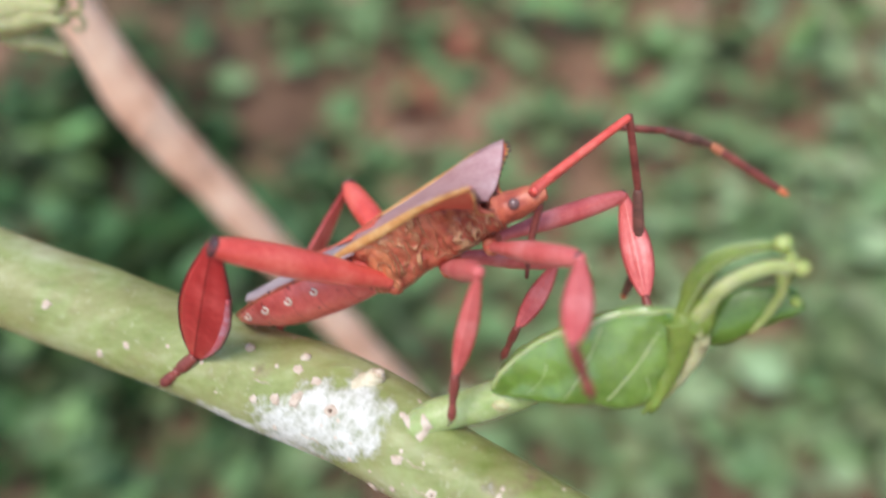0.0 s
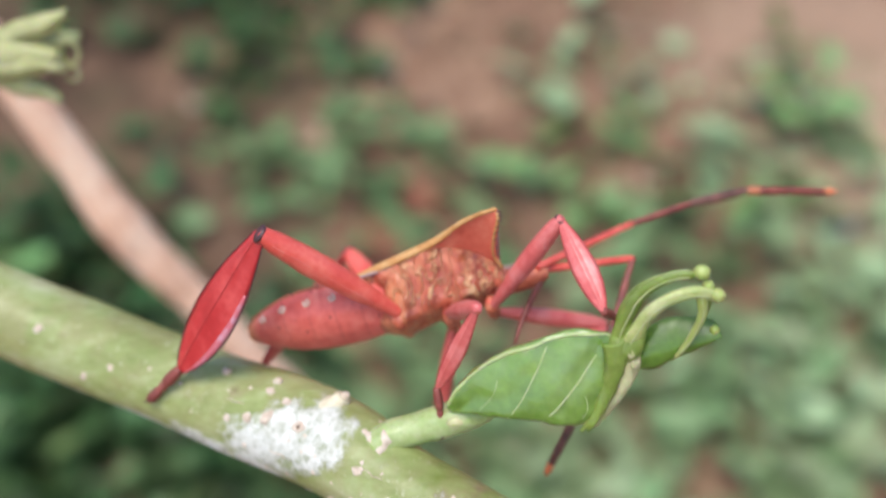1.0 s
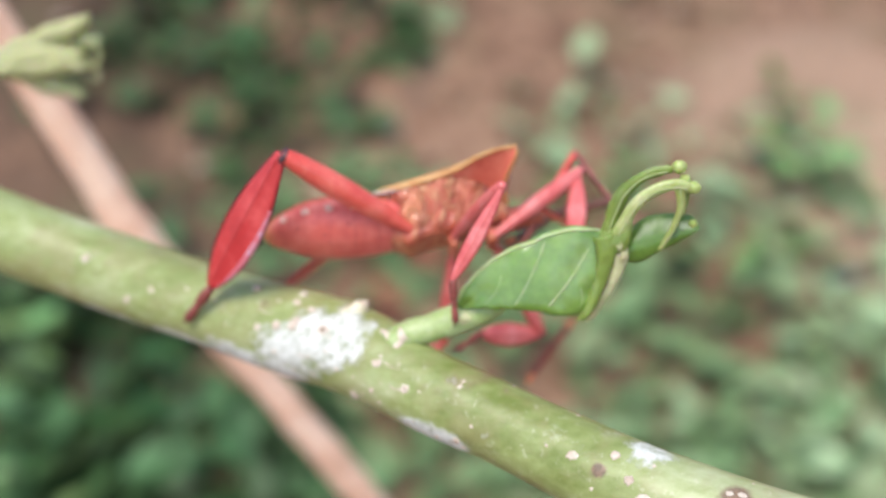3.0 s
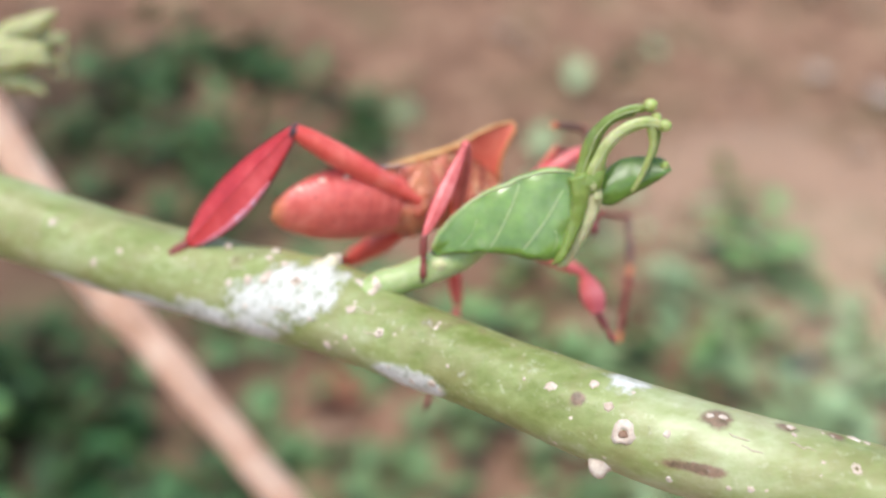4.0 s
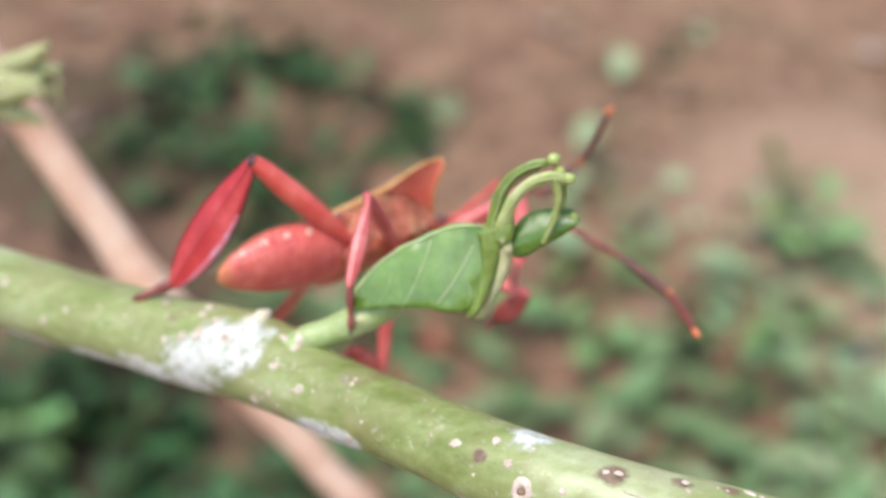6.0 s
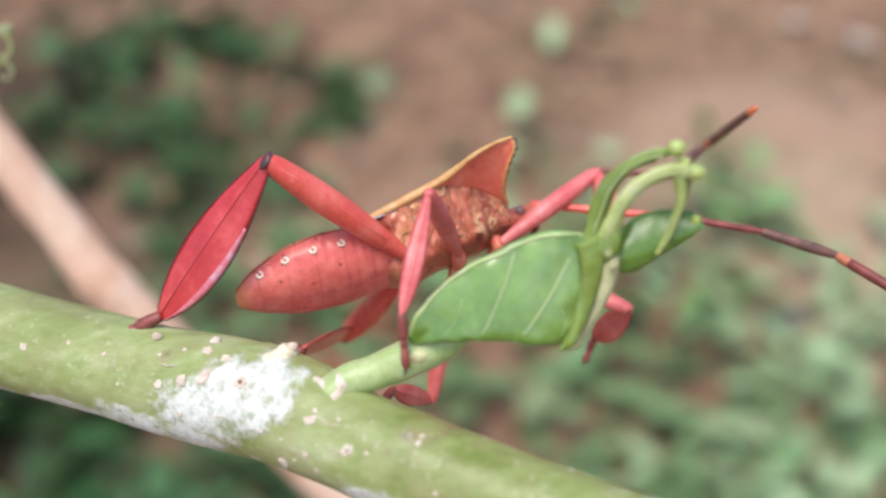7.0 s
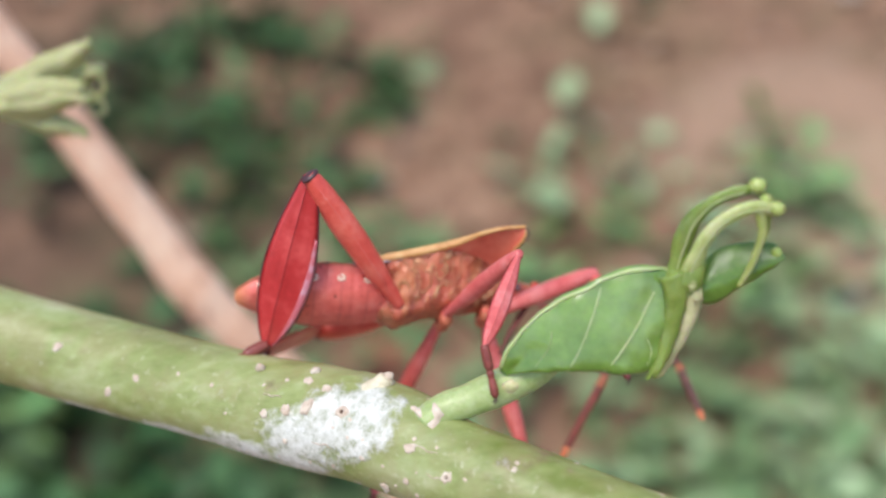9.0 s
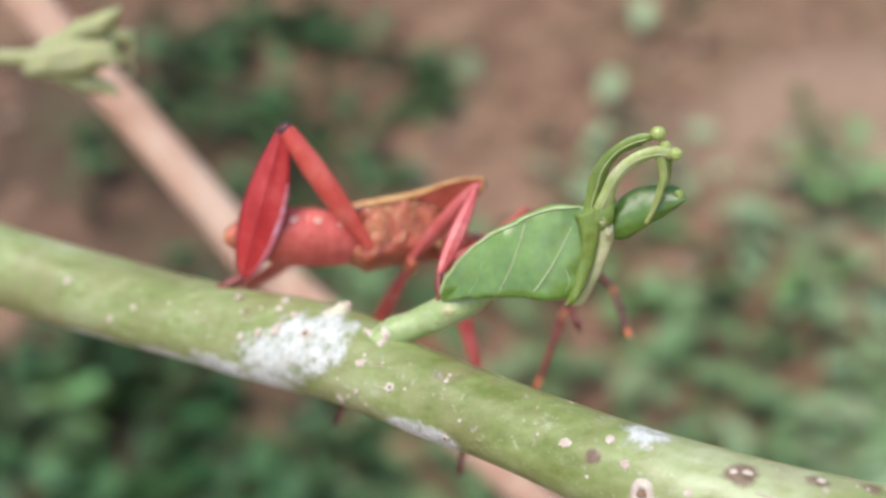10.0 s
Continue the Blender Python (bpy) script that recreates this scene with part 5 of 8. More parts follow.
    walk(limbs['RH'][1], [
        (0, pose(-0.00731, -0.01338, 0.00949, 155.7, 33.8, 142.9)), (0.2, pose(-0.00604, -0.01539, 0.00784, 157.5, 32.7, 142.0)), (0.4, pose(-0.00601, -0.01556, 0.00759, 157.1, 31.5, 138.9)),
        (0.5, pose(-0.00611, -0.01527, 0.00798, 158.6, 32.4, 138.5)), (0.7, pose(-0.00706, -0.01456, 0.00824, 151.0, 36.6, 137.6)), (1, pose(-0.00882, -0.01497, 0.00542, 156.2, 28.1, 141.0)),
        (1.5, pose(-0.01079, -0.01355, 0.00471, 147.5, 28.4, 128.5)), (1.8, pose(-0.01055, -0.01243, 0.00708, 152.6, 35.7, 132.0)), (2, pose(-0.01043, -0.01279, 0.00676, 152.6, 35.1, 132.9)),
        (2.5, pose(-0.00992, -0.01453, 0.00433, 145.1, 35.3, 128.6)), (2.7, pose(-0.01075, -0.01389, 0.00400, 144.9, 33.3, 127.6)), (3.8, pose(-0.01367, -0.00984, 0.00404, 150.0, 16.4, 124.1)),
        (4, pose(-0.01394, -0.00890, 0.00460, 153.1, 11.5, 124.2)), (4.2, pose(-0.01290, -0.00995, 0.00596, 153.7, 12.3, 121.3)), (4.5, pose(-0.01144, -0.01141, 0.00697, 153.8, 13.5, 118.8)),
        (5, pose(-0.01176, -0.01160, 0.00616, 153.5, 11.1, 114.7)), (5.5, pose(-0.01148, -0.01134, 0.00698, 155.4, 11.6, 115.1)), (5.7, pose(-0.01130, -0.01120, 0.00744, 155.6, 12.9, 116.4)),
        (6.8, pose(-0.01056, -0.01174, 0.00791, 160.1, 24.2, 133.4)), (7, pose(-0.01048, -0.01242, 0.00719, 162.3, 21.0, 134.8)), (7.2, pose(-0.00982, -0.01319, 0.00708, 162.1, 20.6, 134.8)),
        (7.5, pose(-0.00960, -0.01475, 0.00448, 143.4, 31.9, 116.2)), (7.8, pose(-0.00863, -0.01422, 0.00709, 135.6, 39.3, 116.5)), (8, pose(-0.00832, -0.01394, 0.00786, 130.3, 42.5, 113.1)),
        (8.5, pose(-0.00879, -0.01200, 0.00964, 127.1, 46.8, 107.4)), (9, pose(-0.00898, -0.01268, 0.00874, 118.3, 46.3, 105.4)), (9.5, pose(-0.00886, -0.01294, 0.00856, 117.2, 46.3, 106.5)),
        (10, pose(-0.00947, -0.01217, 0.00877, 119.0, 44.5, 106.8)),
    ])
    walk(limbs['RH'][2], [
        (0, pose(-0.01912, -0.00445, -0.00043, 175.1, 18.6, 172.8)), (0.2, pose(-0.01786, -0.00616, -0.00177, 174.6, 19.3, 163.7)), (0.4, pose(-0.01746, -0.00556, -0.00171, 172.7, 18.9, 158.4)),
        (0.5, pose(-0.01738, -0.00531, -0.00157, 171.6, 18.9, 153.0)), (0.7, pose(-0.01762, -0.00491, -0.00240, 165.5, 24.8, 153.6)), (1, pose(-0.02105, -0.00508, -0.00297, 167.3, 23.0, 153.2)),
        (1.5, pose(-0.02054, -0.00129, -0.00377, 157.8, 25.0, 140.7)), (1.8, pose(-0.02023, -0.00168, -0.00332, 162.5, 29.3, 141.7)), (2, pose(-0.02036, -0.00212, -0.00349, 162.8, 30.0, 142.8)),
        (2.5, pose(-0.01899, -0.00317, -0.00597, 158.5, 30.7, 142.0)), (2.7, pose(-0.01983, -0.00208, -0.00578, 156.5, 28.3, 137.6)), (3.8, pose(-0.02327, 0.00430, -0.00101, 154.0, 16.8, 128.7)),
        (4, pose(-0.02377, 0.00554, 0.00106, 160.1, 10.2, 139.2)), (4.2, pose(-0.02195, 0.00492, 0.00216, 166.1, 2.8, 150.3)), (4.5, pose(-0.01979, 0.00377, 0.00281, 171.1, 0.5, 142.1)),
        (5, pose(-0.01908, 0.00428, 0.00272, 175.3, -3.2, 138.0)), (5.5, pose(-0.01890, 0.00446, 0.00339, -179.7, -6.5, 140.0)), (5.7, pose(-0.01901, 0.00436, 0.00347, -178.7, -6.2, 140.8)),
        (6.8, pose(-0.02171, 0.00008, 0.00061, -177.9, 4.9, 160.5)), (7, pose(-0.02220, -0.00061, 0.00081, -178.6, 5.1, 162.3)), (7.2, pose(-0.02157, -0.00135, 0.00081, 179.7, 9.1, 163.6)),
        (7.5, pose(-0.01628, -0.00117, -0.00493, 174.8, 12.6, 157.0)), (7.8, pose(-0.01479, -0.00189, -0.00421, 178.1, 23.4, 172.5)), (8, pose(-0.01347, -0.00186, -0.00417, -179.4, 25.9, 178.2)),
        (8.5, pose(-0.01245, -0.00035, -0.00335, -175.5, 30.1, -179.7)), (9, pose(-0.01226, -0.00081, -0.00414, -177.5, 31.8, -176.3)), (9.5, pose(-0.01237, -0.00114, -0.00431, -179.6, 29.3, 179.8)),
        (10, pose(-0.01316, -0.00001, -0.00373, 175.8, 27.6, 170.4)),
    ])
    walk(limbs['RM'][0], [
        (0, pose(0.00536, -0.00182, -0.00091, 23.5, -7.9, -63.0)), (0.2, pose(0.00536, -0.00182, -0.00091, 13.7, 6.9, -63.6)), (0.4, pose(0.00536, -0.00182, -0.00091, 2.4, 9.1, -65.0)),
        (0.5, pose(0.00536, -0.00182, -0.00091, -1.8, 8.5, -66.2)), (0.7, pose(0.00536, -0.00182, -0.00091, 0.9, 5.7, -56.8)), (1, pose(0.00536, -0.00182, -0.00091, -10.8, 15.2, -71.9)),
        (1.5, pose(0.00536, -0.00182, -0.00091, -6.7, 3.4, -70.7)), (1.8, pose(0.00536, -0.00182, -0.00091, -6.2, -3.7, -69.8)), (2, pose(0.00536, -0.00182, -0.00091, -5.5, -2.5, -69.4)),
        (2.5, pose(0.00536, -0.00182, -0.00091, -0.5, 1.8, -63.1)), (2.7, pose(0.00536, -0.00182, -0.00091, -0.7, 0.7, -66.8)), (3.8, pose(0.00536, -0.00182, -0.00091, -23.4, 11.8, -95.8)),
        (4, pose(0.00536, -0.00182, -0.00091, -32.8, 7.3, -106.7)), (4.2, pose(0.00536, -0.00182, -0.00091, -38.3, -0.2, -111.8)), (4.5, pose(0.00536, -0.00182, -0.00091, -47.5, -2.2, -111.9)),
        (5, pose(0.00536, -0.00182, -0.00091, -70.9, 2.0, -118.1)), (5.5, pose(0.00536, -0.00182, -0.00091, -94.9, 1.5, -117.5)), (5.7, pose(0.00536, -0.00182, -0.00091, -104.5, -1.0, -118.8)),
        (6.8, pose(0.00536, -0.00182, -0.00091, -139.1, -0.0, -111.7)), (7, pose(0.00536, -0.00182, -0.00091, -146.1, -1.9, -107.9)), (7.2, pose(0.00536, -0.00182, -0.00091, -151.1, -0.4, -105.0)),
        (7.5, pose(0.00536, -0.00182, -0.00091, -136.6, 11.0, -79.9)), (7.8, pose(0.00536, -0.00182, -0.00091, -117.6, 1.5, -70.8)), (8, pose(0.00536, -0.00182, -0.00091, -108.5, -3.9, -69.0)),
        (8.5, pose(0.00536, -0.00182, -0.00091, -98.4, -6.7, -73.0)), (9, pose(0.00536, -0.00182, -0.00091, -85.9, -9.8, -71.8)), (9.5, pose(0.00536, -0.00182, -0.00091, -74.3, -13.6, -71.0)),
        (10, pose(0.00536, -0.00182, -0.00091, -64.1, -15.3, -68.2)),
    ])
    walk(limbs['RM'][1], [
        (0, pose(0.01153, -0.01392, 0.00097, 156.0, 50.9, 154.1)), (0.2, pose(0.01142, -0.01401, -0.00255, 142.7, 45.4, 130.8)), (0.4, pose(0.01108, -0.01409, -0.00309, 140.8, 44.0, 126.7)),
        (0.5, pose(0.01083, -0.01423, -0.00293, 142.1, 45.4, 125.9)), (0.7, pose(0.01284, -0.01323, -0.00228, 135.6, 33.8, 126.2)), (1, pose(0.00948, -0.01439, -0.00451, 141.0, 27.1, 125.9)),
        (1.5, pose(0.00989, -0.01473, -0.00173, 146.1, 43.5, 136.6)), (1.8, pose(0.01008, -0.01466, -0.00002, 160.9, 48.9, 151.6)), (2, pose(0.01018, -0.01464, -0.00032, 159.9, 48.3, 150.8)),
        (2.5, pose(0.01156, -0.01404, -0.00134, 146.6, 47.3, 138.4)), (2.7, pose(0.01077, -0.01442, -0.00108, 145.7, 47.3, 136.6)), (3.8, pose(0.00401, -0.01517, -0.00371, 143.8, 44.5, 135.2)),
        (4, pose(0.00144, -0.01484, -0.00265, 142.5, 46.0, 133.2)), (4.2, pose(0.00027, -0.01455, -0.00086, 139.3, 52.3, 132.1)), (4.5, pose(0.00024, -0.01453, -0.00038, 145.3, 54.9, 141.2)),
        (5, pose(-0.00108, -0.01391, -0.00139, 153.6, 56.4, 150.0)), (5.5, pose(-0.00097, -0.01397, -0.00127, 144.5, 54.9, 140.6)), (5.7, pose(-0.00125, -0.01383, -0.00067, 151.7, 56.4, 149.1)),
        (6.8, pose(0.00029, -0.01456, -0.00090, 152.0, 59.7, 148.4)), (7, pose(0.00115, -0.01486, -0.00047, 165.0, 59.5, 160.5)), (7.2, pose(0.00180, -0.01506, -0.00081, 155.3, 58.4, 150.7)),
        (7.5, pose(0.00773, -0.01507, -0.00353, 147.4, 59.8, 144.3)), (7.8, pose(0.00988, -0.01476, -0.00128, 162.7, 63.4, 161.6)), (8, pose(0.01025, -0.01459, 0.00002, 176.3, 67.0, 175.9)),
        (8.5, pose(0.00935, -0.01484, 0.00070, -153.7, 60.5, -155.6)), (9, pose(0.00957, -0.01466, 0.00142, -149.3, 61.4, -146.1)), (9.5, pose(0.00971, -0.01442, 0.00231, -153.6, 65.9, -151.1)),
        (10, pose(0.01027, -0.01410, 0.00270, -179.6, 68.3, 179.7)),
    ])
    walk(limbs['RM'][2], [
        (0, pose(0.00566, -0.01107, -0.00705, 158.7, 59.2, 159.1)), (0.2, pose(0.00667, -0.00851, -0.00991, 135.1, 78.4, 131.6)), (0.4, pose(0.00664, -0.00812, -0.01027, 125.3, 68.3, 120.6)),
        (0.5, pose(0.00657, -0.00835, -0.01030, 125.9, 67.0, 118.9)), (0.7, pose(0.00777, -0.00630, -0.00804, 118.0, 55.4, 117.9)), (1, pose(0.00407, -0.00694, -0.00922, 100.7, 57.3, 96.9)),
        (1.5, pose(0.00444, -0.00957, -0.00884, 90.4, 52.3, 86.8)), (1.8, pose(0.00410, -0.01143, -0.00781, 92.5, 60.4, 89.0)), (2, pose(0.00418, -0.01129, -0.00805, 93.5, 60.8, 90.9)),
        (2.5, pose(0.00631, -0.00939, -0.00894, 85.8, 59.3, 86.4)), (2.7, pose(0.00567, -0.00960, -0.00868, 86.2, 55.5, 86.1)), (3.8, pose(-0.00122, -0.00997, -0.01096, 85.3, 36.5, 88.0)),
        (4, pose(-0.00348, -0.00961, -0.01008, 84.6, 38.5, 86.3)), (4.2, pose(-0.00397, -0.00986, -0.00904, 80.8, 44.8, 85.4)), (4.5, pose(-0.00439, -0.01080, -0.00884, 97.4, 54.2, 107.7)),
        (5, pose(-0.00604, -0.01105, -0.01000, 90.4, 50.0, 94.3)), (5.5, pose(-0.00556, -0.01020, -0.00973, 108.1, 53.9, 115.5)), (5.7, pose(-0.00616, -0.01089, -0.00928, 95.6, 51.2, 99.1)),
        (6.8, pose(-0.00416, -0.01182, -0.00983, 95.5, 49.8, 96.4)), (7, pose(-0.00380, -0.01311, -0.00937, 101.6, 51.5, 99.0)), (7.2, pose(-0.00293, -0.01240, -0.00961, 106.0, 53.3, 104.1)),
        (7.5, pose(0.00351, -0.01204, -0.01247, 88.6, 44.5, 88.5)), (7.8, pose(0.00549, -0.01330, -0.01053, 83.1, 48.6, 84.0)), (8, pose(0.00623, -0.01430, -0.00950, 77.5, 50.8, 78.5)),
        (8.5, pose(0.00472, -0.01694, -0.00830, 59.5, 53.3, 54.1)), (9, pose(0.00546, -0.01742, -0.00766, 54.1, 61.7, 54.3)), (9.5, pose(0.00601, -0.01646, -0.00713, 47.6, 68.0, 48.1)),
        (10, pose(0.00645, -0.01408, -0.00691, 72.1, 80.7, 70.7)),
    ])
    walk(limbs['RF'][0], [
        (0, pose(0.01003, -0.00160, -0.00068, 4.3, 3.1, -48.7)), (0.1, pose(0.01003, -0.00160, -0.00068, 3.5, 3.1, -53.5)), (0.2, pose(0.01003, -0.00160, -0.00068, 2.7, 3.0, -58.4)),
        (0.4, pose(0.01003, -0.00160, -0.00068, -0.6, 5.2, -57.5)), (0.5, pose(0.01003, -0.00160, -0.00068, 0.4, -1.8, -56.7)), (0.6, pose(0.01003, -0.00160, -0.00068, 5.1, -17.5, -48.4)),
        (0.7, pose(0.01003, -0.00160, -0.00068, 7.8, -33.8, -40.5)), (1, pose(0.01003, -0.00160, -0.00068, 17.9, -19.3, -49.7)), (1.25, pose(0.01003, -0.00160, -0.00068, 7.9, -30.0, -20.0)),
        (1.5, pose(0.01003, -0.00160, -0.00068, -7.9, -34.4, 14.0)), (1.8, pose(0.01003, -0.00160, -0.00068, -13.0, -26.8, 17.6)), (2, pose(0.01003, -0.00160, -0.00068, -12.7, -27.1, 18.7)),
        (2.5, pose(0.01003, -0.00160, -0.00068, -12.8, -35.5, 21.4)), (2.7, pose(0.01003, -0.00160, -0.00068, -9.0, -38.4, 14.6)), (3.8, pose(0.01003, -0.00160, -0.00068, 12.2, -18.2, -29.0)),
        (4, pose(0.01003, -0.00160, -0.00068, 12.4, -16.2, -32.4)), (4.25, pose(0.01003, -0.00160, -0.00068, -13.0, 2.7, -40.8)), (4.5, pose(0.01003, -0.00160, -0.00068, -42.0, 15.6, -57.0)),
        (5, pose(0.01003, -0.00160, -0.00068, -39.1, -7.9, -42.7)), (5.5, pose(0.01003, -0.00160, -0.00068, -28.1, -1.9, -39.2)), (5.7, pose(0.01003, -0.00160, -0.00068, -28.1, -1.9, -39.2)),
        (6.25, pose(0.01003, -0.00160, -0.00068, -18.5, -8.2, -16.7)), (6.8, pose(0.01003, -0.00160, -0.00068, -11.8, -17.6, 5.2)), (7, pose(0.01003, -0.00160, -0.00068, -5.7, -21.0, -4.9)),
        (7.2, pose(0.01003, -0.00160, -0.00068, -4.0, -22.1, -0.2)), (7.5, pose(0.01003, -0.00160, -0.00068, 4.8, -21.3, -12.5)), (7.8, pose(0.01003, -0.00160, -0.00068, -0.9, -23.4, 2.5)),
        (8, pose(0.01003, -0.00160, -0.00068, -1.8, -25.1, 3.3)), (8.5, pose(0.01003, -0.00160, -0.00068, -2.4, -20.6, -3.3)), (9, pose(0.01003, -0.00160, -0.00068, -0.3, -22.8, 0.3)),
        (9.5, pose(0.01003, -0.00160, -0.00068, 1.5, -24.4, -4.0)), (10, pose(0.01003, -0.00160, -0.00068, 3.6, -20.2, -7.9)),
    ])
    walk(limbs['RF'][1], [
        (0, pose(0.01819, -0.01089, -0.00136, -117.4, 18.4, -96.9)), (0.1, pose(0.01738, -0.01154, -0.00135, -124.0, 54.6, -114.7)), (0.2, pose(0.01652, -0.01212, -0.00133, 150.9, 75.7, 151.1)),
        (0.4, pose(0.01666, -0.01199, -0.00180, 146.6, 71.4, 146.8)), (0.5, pose(0.01682, -0.01194, -0.00028, 147.6, 84.6, 147.5)), (0.6, pose(0.01786, -0.01043, 0.00305, 5.9, 83.1, 6.5)),
        (0.7, pose(0.01786, -0.00828, 0.00620, -5.1, 71.7, -3.8)), (1, pose(0.01759, -0.01051, 0.00340, 2.4, 75.9, -3.3)), (1.25, pose(0.02010, -0.00526, 0.00551, -31.7, 77.3, -42.0)),
        (1.5, pose(0.01994, 0.00088, 0.00631, -60.2, 73.6, -75.1)), (1.8, pose(0.02056, 0.00174, 0.00491, -69.6, 54.6, -87.0)), (2, pose(0.02047, 0.00192, 0.00496, -84.7, 57.5, -97.6)),
        (2.5, pose(0.01942, 0.00208, 0.00650, -126.3, 67.3, -123.5)), (2.7, pose(0.01942, 0.00084, 0.00701, -127.3, 70.7, -127.2)), (3.8, pose(0.02032, -0.00730, 0.00318, -127.6, 84.6, -158.6)),
        (4, pose(0.02007, -0.00797, 0.00276, -122.9, 76.4, -155.7)), (4.25, pose(0.01940, -0.00968, -0.00125, 142.4, 58.5, 108.9)), (4.5, pose(0.01653, -0.01160, -0.00401, 130.1, 24.6, 95.9)),
        (5, pose(0.01904, -0.00992, 0.00102, 136.6, 49.3, 109.8)), (5.5, pose(0.01962, -0.00941, -0.00027, 142.0, 48.7, 114.7)), (5.7, pose(0.01962, -0.00941, -0.00027, 142.6, 48.7, 114.7)),
        (6.25, pose(0.02177, -0.00512, 0.00108, -167.3, 71.5, 167.3)), (6.8, pose(0.02178, -0.00054, 0.00307, -96.2, 56.4, -119.1)), (7, pose(0.02154, -0.00258, 0.00376, -103.3, 57.8, -124.1)),
        (7.2, pose(0.02150, -0.00164, 0.00399, -123.0, 57.9, -132.9)), (7.5, pose(0.02129, -0.00410, 0.00381, -158.2, 53.7, -150.9)), (7.8, pose(0.02138, -0.00111, 0.00425, -137.7, 49.4, -131.8)),
        (8, pose(0.02122, -0.00096, 0.00457, -124.2, 50.9, -123.8)), (8.5, pose(0.02160, -0.00226, 0.00367, -91.1, 55.1, -112.9)), (9, pose(0.02145, -0.00154, 0.00411, -75.8, 63.3, -99.5)),
        (9.5, pose(0.02127, -0.00239, 0.00444, -67.1, 68.5, -87.4)), (10, pose(0.02154, -0.00319, 0.00359, -69.7, 74.8, -88.5)),
    ])
    walk(limbs['RF'][2], [
        (0, pose(0.01713, -0.01964, -0.00429, 104.8, 75.3, 105.8)), (0.1, pose(0.01513, -0.01643, -0.00893, 103.6, 77.3, 103.2)), (0.2, pose(0.01451, -0.01102, -0.01034, 101.8, 79.2, 99.9)),
        (0.4, pose(0.01418, -0.01038, -0.01061, 110.0, 72.1, 107.2)), (0.5, pose(0.01609, -0.01148, -0.00953, 80.7, 59.5, 75.8)), (0.6, pose(0.01897, -0.01030, -0.00617, 51.5, 37.2, 55.2)),
        (0.7, pose(0.02076, -0.00848, -0.00262, 36.2, 11.6, 50.4)), (1, pose(0.01985, -0.01064, -0.00561, 25.7, -0.6, 70.3)), (1.25, pose(0.02163, -0.00663, -0.00355, 25.8, 29.0, 54.0)),
        (1.5, pose(0.02062, -0.00165, -0.00261, 11.4, 56.8, 27.5)), (1.8, pose(0.02084, -0.00364, -0.00266, -21.3, 66.6, -14.8)), (2, pose(0.01981, -0.00303, -0.00287, -27.4, 67.7, -23.1)),
        (2.5, pose(0.01744, -0.00091, -0.00207, -11.5, 63.0, -7.7)), (2.7, pose(0.01756, -0.00161, -0.00176, -9.1, 62.5, -7.2)), (3.8, pose(0.01950, -0.00762, -0.00607, -152.8, 72.9, -152.8)),
        (4, pose(0.01808, -0.00887, -0.00626, -167.2, 65.1, -168.6)), (4.25, pose(0.01782, -0.00509, -0.00918, 178.0, 63.5, 179.4)), (4.5, pose(0.01566, -0.00319, -0.00787, 165.2, 60.7, 169.3)),
        (5, pose(0.01699, -0.00422, -0.00602, 119.2, 42.5, 122.8)), (5.5, pose(0.01706, -0.00385, -0.00725, 126.1, 42.4, 126.4)), (5.7, pose(0.01706, -0.00385, -0.00725, 126.1, 42.4, 126.4)),
        (6.25, pose(0.01890, -0.00447, -0.00773, 145.5, 74.6, 146.8)), (6.8, pose(0.01928, -0.00503, -0.00467, -83.2, 68.8, -81.0)), (7, pose(0.01877, -0.00668, -0.00410, -68.9, 71.9, -69.1)),
        (7.2, pose(0.01814, -0.00526, -0.00388, -47.9, 75.6, -47.1)), (7.5, pose(0.01649, -0.00677, -0.00368, -17.7, 72.8, -16.5)), (7.8, pose(0.01735, -0.00562, -0.00280, -20.8, 69.9, -21.3)),
        (8, pose(0.01796, -0.00583, -0.00263, -19.3, 66.0, -20.6)), (8.5, pose(0.01953, -0.00716, -0.00394, -35.5, 65.6, -40.9)), (9, pose(0.02076, -0.00566, -0.00419, -40.8, 65.8, -43.6)),
        (9.5, pose(0.02143, -0.00579, -0.00421, -35.5, 66.1, -37.9)), (10, pose(0.02161, -0.00562, -0.00537, -28.7, 69.6, -32.6)),
    ])
